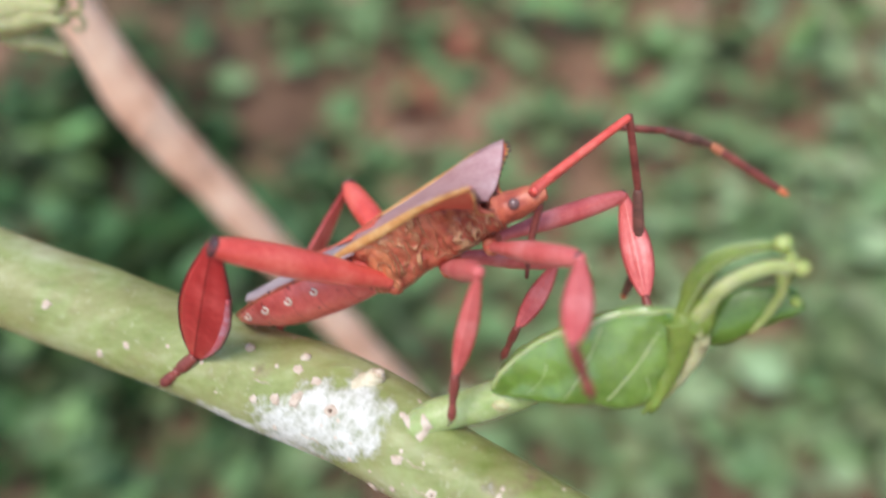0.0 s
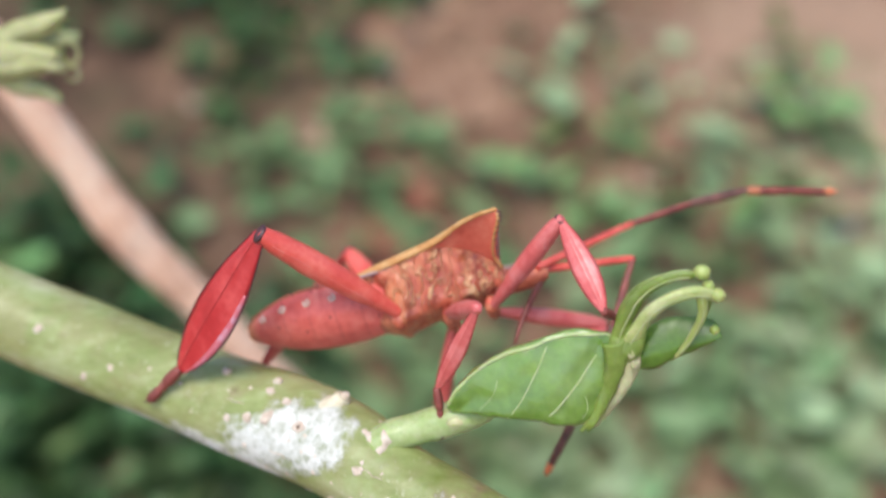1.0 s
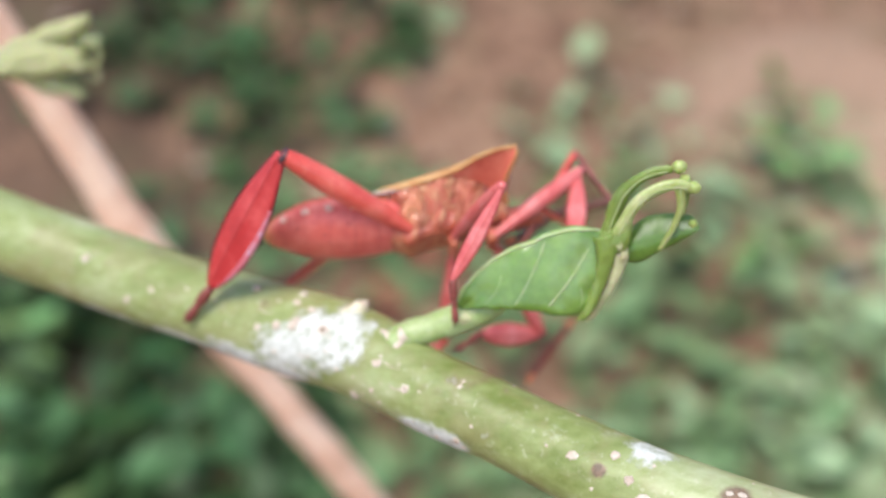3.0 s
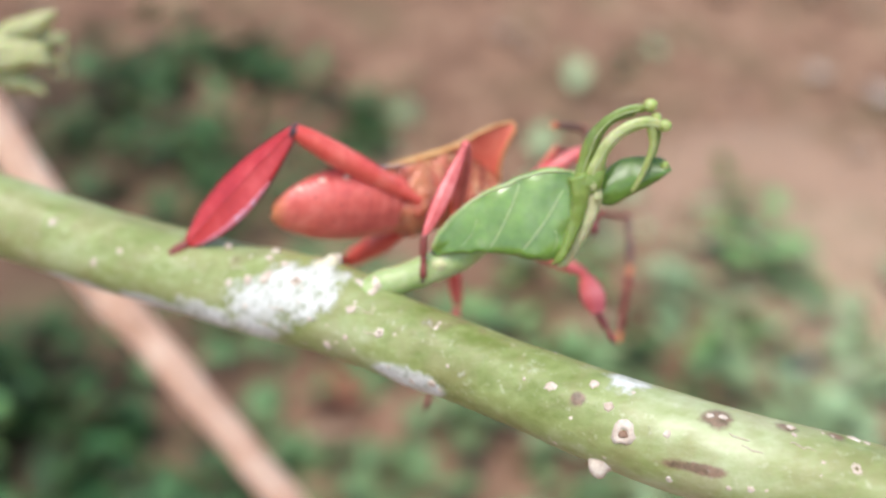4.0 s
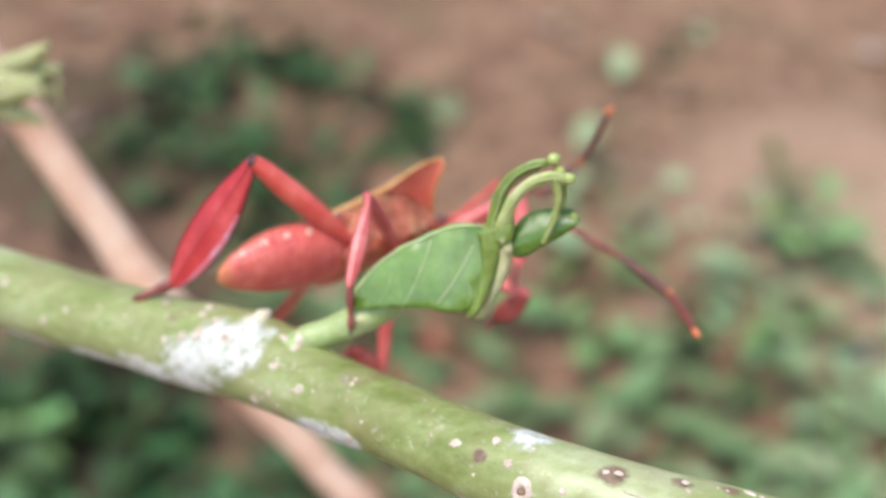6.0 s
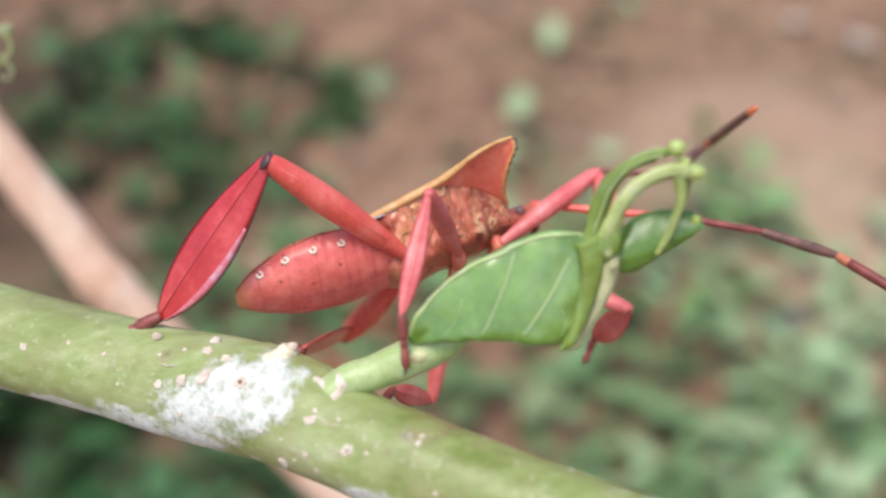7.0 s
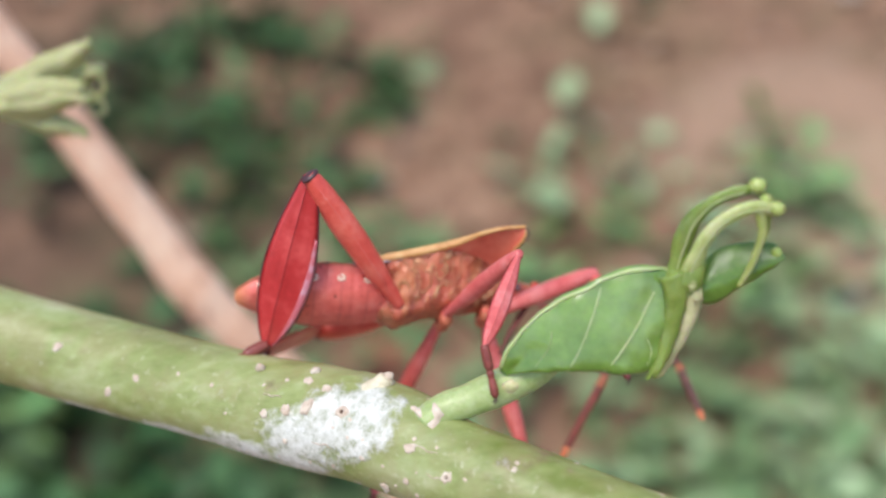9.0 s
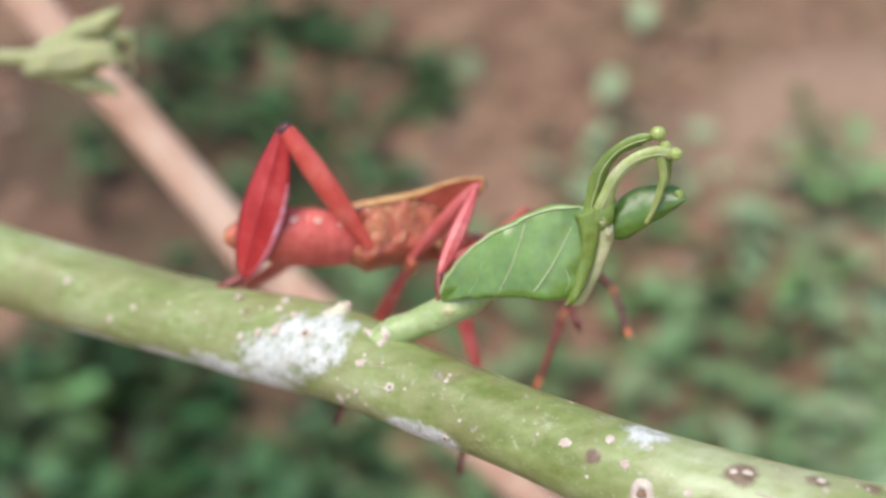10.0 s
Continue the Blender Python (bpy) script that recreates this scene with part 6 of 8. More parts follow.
    walk(limbs['LH'][0], [
        (0, pose(0.00034, 0.00274, -0.00011, -134.3, -31.9, 120.8)), (0.2, pose(0.00034, 0.00274, -0.00011, -138.9, -46.1, 125.3)), (0.4, pose(0.00034, 0.00274, -0.00011, -132.1, -44.4, 118.1)),
        (0.5, pose(0.00034, 0.00274, -0.00011, -130.8, -47.8, 116.0)), (0.7, pose(0.00034, 0.00274, -0.00011, -140.9, -45.8, 131.8)), (1, pose(0.00034, 0.00274, -0.00011, -150.2, -53.3, 145.3)),
        (1.5, pose(0.00034, 0.00274, -0.00011, -139.1, -52.8, 127.7)), (1.8, pose(0.00034, 0.00274, -0.00011, -126.2, -41.9, 114.8)), (2, pose(0.00034, 0.00274, -0.00011, -126.4, -40.7, 116.6)),
        (2.5, pose(0.00034, 0.00274, -0.00011, -131.5, -36.8, 120.9)), (2.7, pose(0.00034, 0.00274, -0.00011, -132.1, -36.3, 119.9)), (3.8, pose(0.00034, 0.00274, -0.00011, -124.4, -23.6, 105.5)),
        (4, pose(0.00034, 0.00274, -0.00011, -120.2, -19.5, 105.0)), (4.167, pose(0.00034, 0.00274, -0.00011, -118.1, -25.2, 107.4)), (4.333, pose(0.00034, 0.00274, -0.00011, -116.1, -31.0, 109.6)),
        (4.5, pose(0.00034, 0.00274, -0.00011, -114.3, -36.9, 111.7)), (5, pose(0.00034, 0.00274, -0.00011, -104.1, -43.6, 104.1)), (5.5, pose(0.00034, 0.00274, -0.00011, -96.1, -42.1, 105.8)),
        (5.567, pose(0.00034, 0.00274, -0.00011, -90.4, -40.1, 97.9)), (5.633, pose(0.00034, 0.00274, -0.00011, -85.3, -37.5, 90.7)), (5.7, pose(0.00034, 0.00274, -0.00011, -80.8, -34.5, 84.0)),
        (6.25, pose(0.00034, 0.00274, -0.00011, -95.5, -16.6, 100.3)), (6.8, pose(0.00034, 0.00274, -0.00011, -104.2, 3.8, 111.1)), (7, pose(0.00034, 0.00274, -0.00011, -114.5, -0.1, 113.5)),
        (7.2, pose(0.00034, 0.00274, -0.00011, -126.3, -2.0, 117.5)), (7.5, pose(0.00034, 0.00274, -0.00011, -138.5, -17.9, 117.8)), (7.8, pose(0.00034, 0.00274, -0.00011, -150.7, -12.8, 129.9)),
        (8, pose(0.00034, 0.00274, -0.00011, -154.7, -10.2, 128.3)), (8.5, pose(0.00034, 0.00274, -0.00011, -155.9, -6.4, 116.0)), (9, pose(0.00034, 0.00274, -0.00011, -161.6, -3.7, 119.7)),
        (9.5, pose(0.00034, 0.00274, -0.00011, -161.1, -12.5, 119.3)), (10, pose(0.00034, 0.00274, -0.00011, -154.2, -25.2, 113.7)),
    ])
    walk(limbs['LH'][1], [
        (0, pose(-0.00545, 0.01245, 0.00693, -47.3, 34.8, -129.3)), (0.2, pose(-0.00500, 0.01027, 0.00949, -50.2, 46.2, -133.8)), (0.4, pose(-0.00413, 0.01113, 0.00922, -56.4, 45.8, -140.3)),
        (0.5, pose(-0.00359, 0.01078, 0.00976, -60.3, 47.2, -147.4)), (0.7, pose(-0.00585, 0.00966, 0.00944, -80.0, 50.7, -165.1)), (1, pose(-0.00620, 0.00727, 0.01057, -83.1, 49.6, -166.2)),
        (1.5, pose(-0.00459, 0.00911, 0.01050, -78.7, 52.4, -169.7)), (1.8, pose(-0.00382, 0.01174, 0.00879, -59.4, 49.2, -153.4)), (2, pose(-0.00419, 0.01177, 0.00858, -57.9, 48.2, -150.4)),
        (2.5, pose(-0.00513, 0.01189, 0.00788, -59.4, 51.0, -142.6)), (2.7, pose(-0.00501, 0.01205, 0.00778, -61.8, 48.9, -143.4)), (3.8, pose(-0.00293, 0.01450, 0.00522, -84.8, 29.0, -135.7)),
        (4, pose(-0.00292, 0.01487, 0.00434, -83.2, 31.0, -142.6)), (4.167, pose(-0.00325, 0.01424, 0.00557, -98.8, 13.4, 174.1)), (4.333, pose(-0.00348, 0.01350, 0.00675, -98.5, -9.4, 136.9)),
        (4.5, pose(-0.00359, 0.01264, 0.00788, -83.1, -26.9, 94.7)), (5, pose(-0.00202, 0.01209, 0.00908, -77.6, -31.7, 92.6)), (5.5, pose(-0.00234, 0.01225, 0.00883, -77.7, -29.3, 89.1)),
        (5.567, pose(-0.00107, 0.01283, 0.00847, -89.6, -2.2, 123.0)), (5.633, pose(0.00022, 0.01330, 0.00800, -84.8, 26.9, 154.5)), (5.7, pose(0.00150, 0.01366, 0.00743, -57.1, 46.6, -157.9)),
        (6.25, pose(-0.00193, 0.01530, 0.00370, -67.1, 29.8, -137.8)), (6.8, pose(-0.00445, 0.01514, -0.00100, -81.5, 16.7, -117.2)), (7, pose(-0.00498, 0.01495, -0.00009, -76.5, 18.2, -112.4)),
        (7.2, pose(-0.00581, 0.01454, 0.00036, -73.3, 23.3, -110.2)), (7.5, pose(-0.00557, 0.01396, 0.00398, -54.4, 37.9, -118.1)), (7.8, pose(-0.00800, 0.01270, 0.00285, -67.4, 24.2, -114.1)),
        (8, pose(-0.00779, 0.01302, 0.00224, -62.0, 21.8, -112.7)), (8.5, pose(-0.00547, 0.01463, 0.00139, -61.9, 16.7, -116.0)), (9, pose(-0.00624, 0.01429, 0.00074, -56.6, 18.9, -113.1)),
        (9.5, pose(-0.00603, 0.01408, 0.00277, -53.9, 26.8, -119.3)), (10, pose(-0.00451, 0.01377, 0.00557, -59.9, 35.6, -135.0)),
    ])
    walk(limbs['LH'][2], [
        (0, pose(-0.01393, 0.00209, -0.00238, 155.6, 18.7, 133.4)), (0.2, pose(-0.01281, 0.00211, -0.00227, 169.7, 33.9, 159.9)), (0.4, pose(-0.01287, 0.00388, -0.00248, 172.4, 34.3, 163.9)),
        (0.5, pose(-0.01292, 0.00482, -0.00222, 172.7, 34.6, 162.0)), (0.7, pose(-0.01584, 0.00700, -0.00318, 162.3, 34.2, 154.9)), (1, pose(-0.01646, 0.00475, -0.00186, 163.7, 37.4, 155.3)),
        (1.5, pose(-0.01439, 0.00733, -0.00242, 157.5, 39.5, 149.1)), (1.8, pose(-0.01335, 0.00696, -0.00356, 168.2, 42.9, 158.6)), (2, pose(-0.01363, 0.00640, -0.00359, 167.5, 42.1, 158.1)),
        (2.5, pose(-0.01329, 0.00565, -0.00479, 159.1, 42.0, 150.7)), (2.7, pose(-0.01363, 0.00566, -0.00451, 154.6, 37.9, 142.6)), (3.8, pose(-0.01314, 0.00454, -0.00268, 145.3, 9.3, 109.1)),
        (4, pose(-0.01403, 0.00639, -0.00407, 145.9, -1.0, 104.6)), (4.167, pose(-0.01904, 0.01587, 0.00180, 144.1, -4.2, 99.2)), (4.333, pose(-0.01522, 0.02450, 0.00942, 142.6, -7.5, 93.9)),
        (4.5, pose(-0.00479, 0.02714, 0.01525, 141.4, -10.9, 88.6)), (5, pose(-0.00265, 0.02596, 0.01765, 142.2, -19.4, 85.9)), (5.5, pose(-0.00212, 0.02647, 0.01681, 141.1, -12.9, 87.6)),
        (5.567, pose(-0.00994, 0.02651, 0.00909, 139.7, 0.4, 99.0)), (5.633, pose(-0.01292, 0.01956, 0.00063, 141.0, 13.8, 110.4)), (5.7, pose(-0.00888, 0.00945, -0.00442, 145.3, 26.5, 123.1)),
        (6.25, pose(-0.01243, 0.00580, -0.00440, 148.9, 28.0, 128.5)), (6.8, pose(-0.01160, 0.00124, -0.00567, 152.7, 29.2, 134.0)), (7, pose(-0.01089, 0.00063, -0.00518, 159.1, 30.0, 141.5)),
        (7.2, pose(-0.01099, 0.00048, -0.00608, 156.0, 23.4, 134.4)), (7.5, pose(-0.01163, 0.00260, -0.00604, 151.8, 25.6, 131.2)), (7.8, pose(-0.01407, -0.00088, -0.00385, 151.6, 22.5, 128.6)),
        (8, pose(-0.01365, -0.00094, -0.00382, 150.9, 24.7, 127.7)), (8.5, pose(-0.01230, 0.00059, -0.00331, 152.4, 27.4, 123.6)), (9, pose(-0.01229, 0.00009, -0.00454, 147.2, 25.6, 122.1)),
        (9.5, pose(-0.01316, 0.00139, -0.00458, 149.2, 29.2, 127.8)), (10, pose(-0.01388, 0.00439, -0.00394, 151.1, 28.8, 129.0)),
    ])
    walk(limbs['LM'][0], [
        (0, pose(0.00536, 0.00182, -0.00091, 29.9, 29.1, 56.1)), (0.2, pose(0.00536, 0.00182, -0.00091, 7.9, 29.4, 13.2)), (0.3, pose(0.00536, 0.00182, -0.00091, 23.0, 27.5, 42.1)),
        (0.4, pose(0.00536, 0.00182, -0.00091, 34.9, 19.6, 68.5)), (0.5, pose(0.00536, 0.00182, -0.00091, 45.8, 30.2, 76.2)), (0.7, pose(0.00536, 0.00182, -0.00091, 67.7, 34.9, 103.6)),
        (1, pose(0.00536, 0.00182, -0.00091, 97.2, 36.6, 113.6)), (1.5, pose(0.00536, 0.00182, -0.00091, 99.1, 31.4, 100.0)), (1.8, pose(0.00536, 0.00182, -0.00091, 100.5, 47.5, 96.0)),
        (2, pose(0.00536, 0.00182, -0.00091, 107.1, 49.1, 104.3)), (2.5, pose(0.00536, 0.00182, -0.00091, 111.1, 47.0, 110.7)), (2.7, pose(0.00536, 0.00182, -0.00091, 110.6, 41.8, 107.8)),
        (3.25, pose(0.00536, 0.00182, -0.00091, 89.6, 29.0, 86.2)), (3.8, pose(0.00536, 0.00182, -0.00091, 76.5, 11.6, 72.3)), (4, pose(0.00536, 0.00182, -0.00091, 68.0, 12.0, 70.1)),
        (4.25, pose(0.00536, 0.00182, -0.00091, 63.3, 24.7, 79.7)), (4.5, pose(0.00536, 0.00182, -0.00091, 60.6, 38.0, 89.5)), (5, pose(0.00536, 0.00182, -0.00091, 60.0, 41.0, 91.3)),
        (5.5, pose(0.00536, 0.00182, -0.00091, 62.9, 44.8, 99.0)), (5.7, pose(0.00536, 0.00182, -0.00091, 62.9, 44.8, 99.0)), (6.8, pose(0.00536, 0.00182, -0.00091, 90.0, 49.6, 123.3)),
        (7, pose(0.00536, 0.00182, -0.00091, 90.0, 49.6, 123.3)), (7.067, pose(0.00536, 0.00182, -0.00091, 76.1, 41.0, 105.5)), (7.133, pose(0.00536, 0.00182, -0.00091, 67.4, 30.2, 92.5)),
        (7.2, pose(0.00536, 0.00182, -0.00091, 62.2, 18.1, 82.4)), (7.5, pose(0.00536, 0.00182, -0.00091, 55.6, 5.1, 86.0)), (7.8, pose(0.00536, 0.00182, -0.00091, 69.2, 40.9, 94.5)),
        (8, pose(0.00536, 0.00182, -0.00091, 74.9, 42.3, 94.8)), (8.5, pose(0.00536, 0.00182, -0.00091, 92.4, 22.4, 101.0)), (9, pose(0.00536, 0.00182, -0.00091, 102.3, 36.7, 110.8)),
        (9.5, pose(0.00536, 0.00182, -0.00091, 107.2, 29.0, 109.3)), (10, pose(0.00536, 0.00182, -0.00091, 113.1, 19.0, 104.1)),
    ])
    walk(limbs['LM'][1], [
        (0, pose(0.01179, 0.01140, -0.00733, -141.8, 11.6, -112.0)), (0.2, pose(0.01655, 0.00445, -0.00740, -135.3, 13.8, -106.0)), (0.3, pose(0.01405, 0.00967, -0.00701, -141.9, 26.1, -118.3)),
        (0.4, pose(0.00991, 0.01339, -0.00534, -152.4, 36.7, -133.8)), (0.5, pose(0.00808, 0.01290, -0.00754, -155.4, 29.5, -133.2)), (0.7, pose(0.00281, 0.01234, -0.00846, -161.2, 22.3, -121.6)),
        (1, pose(0.00112, 0.01152, -0.00879, -175.8, 16.3, -122.5)), (1.5, pose(0.00341, 0.01292, -0.00779, -171.9, 18.8, -122.0)), (1.8, pose(0.00443, 0.01068, -0.01065, -169.0, 9.4, -122.1)),
        (2, pose(0.00323, 0.01020, -0.01089, -168.8, 9.8, -119.6)), (2.5, pose(0.00218, 0.01025, -0.01056, -164.8, 17.7, -111.1)), (2.7, pose(0.00236, 0.01119, -0.00971, -164.4, 21.1, -112.7)),
        (3.25, pose(0.00613, 0.01334, -0.00730, -161.7, 43.6, -141.6)), (3.8, pose(0.00930, 0.01414, -0.00356, 178.3, 63.1, 171.6)), (4, pose(0.00976, 0.01396, -0.00365, 172.1, 62.6, 160.8)),
        (4.25, pose(0.00750, 0.01362, -0.00643, 170.0, 34.6, -168.9)), (4.5, pose(0.00545, 0.01222, -0.00904, 154.5, 10.4, -143.1)), (5, pose(0.00514, 0.01178, -0.00956, 144.5, 8.3, -140.6)),
        (5.5, pose(0.00389, 0.01107, -0.01022, 118.7, -2.7, -129.3)), (5.7, pose(0.00389, 0.01107, -0.01022, 120.9, -2.7, -129.3)), (6.8, pose(0.00066, 0.00896, -0.01097, 141.5, 2.1, -118.5)),
        (7, pose(0.00066, 0.00896, -0.01097, 144.7, 2.1, -118.5)), (7.067, pose(0.00270, 0.01141, -0.00958, 170.2, 20.8, -134.7)), (7.133, pose(0.00487, 0.01322, -0.00754, -165.2, 44.3, -142.4)),
        (7.2, pose(0.00702, 0.01425, -0.00502, -126.0, 67.9, -130.1)), (7.5, pose(0.00627, 0.01494, -0.00207, -98.7, 61.5, -103.0)), (7.8, pose(0.00458, 0.01177, -0.00955, -143.8, 73.7, -142.6)),
        (8, pose(0.00454, 0.01155, -0.00979, -135.8, 71.4, -133.6)), (8.5, pose(0.00304, 0.01380, -0.00593, -113.1, 65.7, -118.6)), (9, pose(0.00161, 0.01171, -0.00881, -120.1, 64.6, -123.4)),
        (9.5, pose(0.00154, 0.01272, -0.00730, -118.8, 61.6, -117.3)), (10, pose(0.00232, 0.01393, -0.00520, -129.5, 62.8, -126.1)),
    ])
    walk(limbs['LM'][2], [
        (0, pose(0.00807, 0.00219, -0.00936, 155.9, 42.0, 149.3)), (0.2, pose(0.01383, -0.00502, -0.00981, 154.2, 40.8, 142.3)), (0.3, pose(0.00974, 0.00165, -0.01147, 160.5, 45.7, 151.3)),
        (0.4, pose(0.00429, 0.00752, -0.01139, 168.5, 49.7, 161.9)), (0.5, pose(0.00204, 0.00647, -0.01254, 163.5, 45.4, 152.7)), (0.7, pose(-0.00210, 0.00435, -0.01232, 144.7, 30.2, 130.6)),
        (1, pose(-0.00412, 0.00332, -0.01164, 148.7, 31.2, 132.5)), (1.5, pose(-0.00167, 0.00477, -0.01105, 145.1, 40.9, 132.6)), (1.8, pose(-0.00089, 0.00221, -0.01231, 152.6, 47.1, 139.3)),
        (2, pose(-0.00171, 0.00151, -0.01261, 151.9, 44.0, 138.6)), (2.5, pose(-0.00130, 0.00124, -0.01365, 144.3, 34.4, 130.8)), (2.7, pose(-0.00129, 0.00245, -0.01336, 144.7, 34.6, 130.1)),
        (3.25, pose(0.00038, 0.00878, -0.01430, 145.1, 40.9, 132.8)), (3.8, pose(0.00476, 0.01481, -0.01260, 146.0, 47.2, 135.9)), (4, pose(0.00536, 0.01549, -0.01265, 147.7, 48.4, 138.9)),
        (4.25, pose(-0.00069, 0.01201, -0.01218, 166.6, 50.8, 164.7)), (4.5, pose(-0.00252, 0.00622, -0.01086, -174.9, 47.5, -170.0)), (5, pose(-0.00261, 0.00542, -0.01104, 178.8, 51.8, -179.9)),
        (5.5, pose(-0.00252, 0.00323, -0.00973, -167.1, 40.6, -158.0)), (5.7, pose(-0.00252, 0.00323, -0.00973, -167.1, 40.6, -158.0)), (6.8, pose(-0.00418, 0.00006, -0.01134, -135.3, 26.8, -121.6)),
        (7, pose(-0.00418, 0.00006, -0.01134, -135.3, 26.8, -121.6)), (7.067, pose(-0.00397, 0.00467, -0.01317, -141.4, 39.4, -132.2)), (7.133, pose(-0.00088, 0.00879, -0.01463, -152.4, 50.6, -147.4)),
        (7.2, pose(0.00456, 0.01133, -0.01441, -171.5, 58.6, -170.3)), (7.5, pose(0.00519, 0.01022, -0.01098, -173.9, 66.1, -171.5)), (7.8, pose(0.00232, 0.01005, -0.01928, 179.1, 62.3, 179.9)),
        (8, pose(0.00230, 0.00921, -0.01939, -178.0, 63.4, -177.8)), (8.5, pose(0.00104, 0.01013, -0.01517, -171.2, 65.0, -174.9)), (9, pose(-0.00078, 0.00808, -0.01797, -157.7, 64.2, -155.4)),
        (9.5, pose(-0.00067, 0.00843, -0.01622, -144.9, 63.5, -141.5)), (10, pose(-0.00041, 0.01018, -0.01422, -140.9, 61.6, -138.0)),
    ])
    walk(limbs['LF'][0], [
        (0, pose(0.01003, 0.00160, -0.00068, 7.3, 9.6, 41.6)), (0.2, pose(0.01003, 0.00160, -0.00068, 7.1, 13.7, 35.6)), (0.4, pose(0.01003, 0.00160, -0.00068, 7.8, 11.1, 35.7)),
        (0.5, pose(0.01003, 0.00160, -0.00068, 7.5, 11.8, 33.0)), (0.7, pose(0.01003, 0.00160, -0.00068, 8.2, 2.0, 54.2)), (1, pose(0.01003, 0.00160, -0.00068, 5.0, 3.3, 41.2)),
        (1.5, pose(0.01003, 0.00160, -0.00068, 30.3, 28.8, 71.0)), (1.8, pose(0.01003, 0.00160, -0.00068, 26.9, 56.8, 48.8)), (2, pose(0.01003, 0.00160, -0.00068, 34.4, 54.7, 55.6)),
        (2.5, pose(0.01003, 0.00160, -0.00068, 42.5, 34.2, 65.8)), (2.7, pose(0.01003, 0.00160, -0.00068, 43.1, 31.3, 64.1)), (3.25, pose(0.01003, 0.00160, -0.00068, 38.2, 32.8, 56.8)),
        (3.8, pose(0.01003, 0.00160, -0.00068, 33.0, 33.6, 49.3)), (3.867, pose(0.01003, 0.00160, -0.00068, 26.3, 31.8, 35.8)), (3.933, pose(0.01003, 0.00160, -0.00068, 20.4, 28.8, 22.9)),
        (4, pose(0.01003, 0.00160, -0.00068, 15.6, 24.7, 10.8)), (4.167, pose(0.01003, 0.00160, -0.00068, 8.1, 29.2, 2.1)), (4.333, pose(0.01003, 0.00160, -0.00068, -0.4, 32.6, -7.7)),
        (4.5, pose(0.01003, 0.00160, -0.00068, -9.8, 34.6, -18.2)), (5, pose(0.01003, 0.00160, -0.00068, -1.3, 37.7, -15.3)), (5.5, pose(0.01003, 0.00160, -0.00068, 1.1, 42.9, -13.9)),
        (5.7, pose(0.01003, 0.00160, -0.00068, 1.1, 42.9, -13.9)), (6.8, pose(0.01003, 0.00160, -0.00068, 1.9, 43.3, -11.3)), (7, pose(0.01003, 0.00160, -0.00068, 1.9, 43.3, -11.3)),
        (7.067, pose(0.01003, 0.00160, -0.00068, 26.3, 70.7, 14.8)), (7.133, pose(0.01003, 0.00160, -0.00068, 127.2, 70.1, 117.3)), (7.2, pose(0.01003, 0.00160, -0.00068, 150.5, 42.6, 142.2)),
        (7.35, pose(0.01003, 0.00160, -0.00068, 111.9, 54.6, 104.2)), (7.5, pose(0.01003, 0.00160, -0.00068, 69.2, 46.6, 62.0)), (7.8, pose(0.01003, 0.00160, -0.00068, 65.8, 50.2, 67.7)),
        (8, pose(0.01003, 0.00160, -0.00068, 59.1, 52.1, 61.6)), (8.5, pose(0.01003, 0.00160, -0.00068, 51.9, 68.6, 49.9)), (9, pose(0.01003, 0.00160, -0.00068, 37.7, 64.8, 38.9)),
        (9.5, pose(0.01003, 0.00160, -0.00068, 46.8, 55.0, 50.7)), (10, pose(0.01003, 0.00160, -0.00068, 56.5, 41.3, 61.4)),
    ])
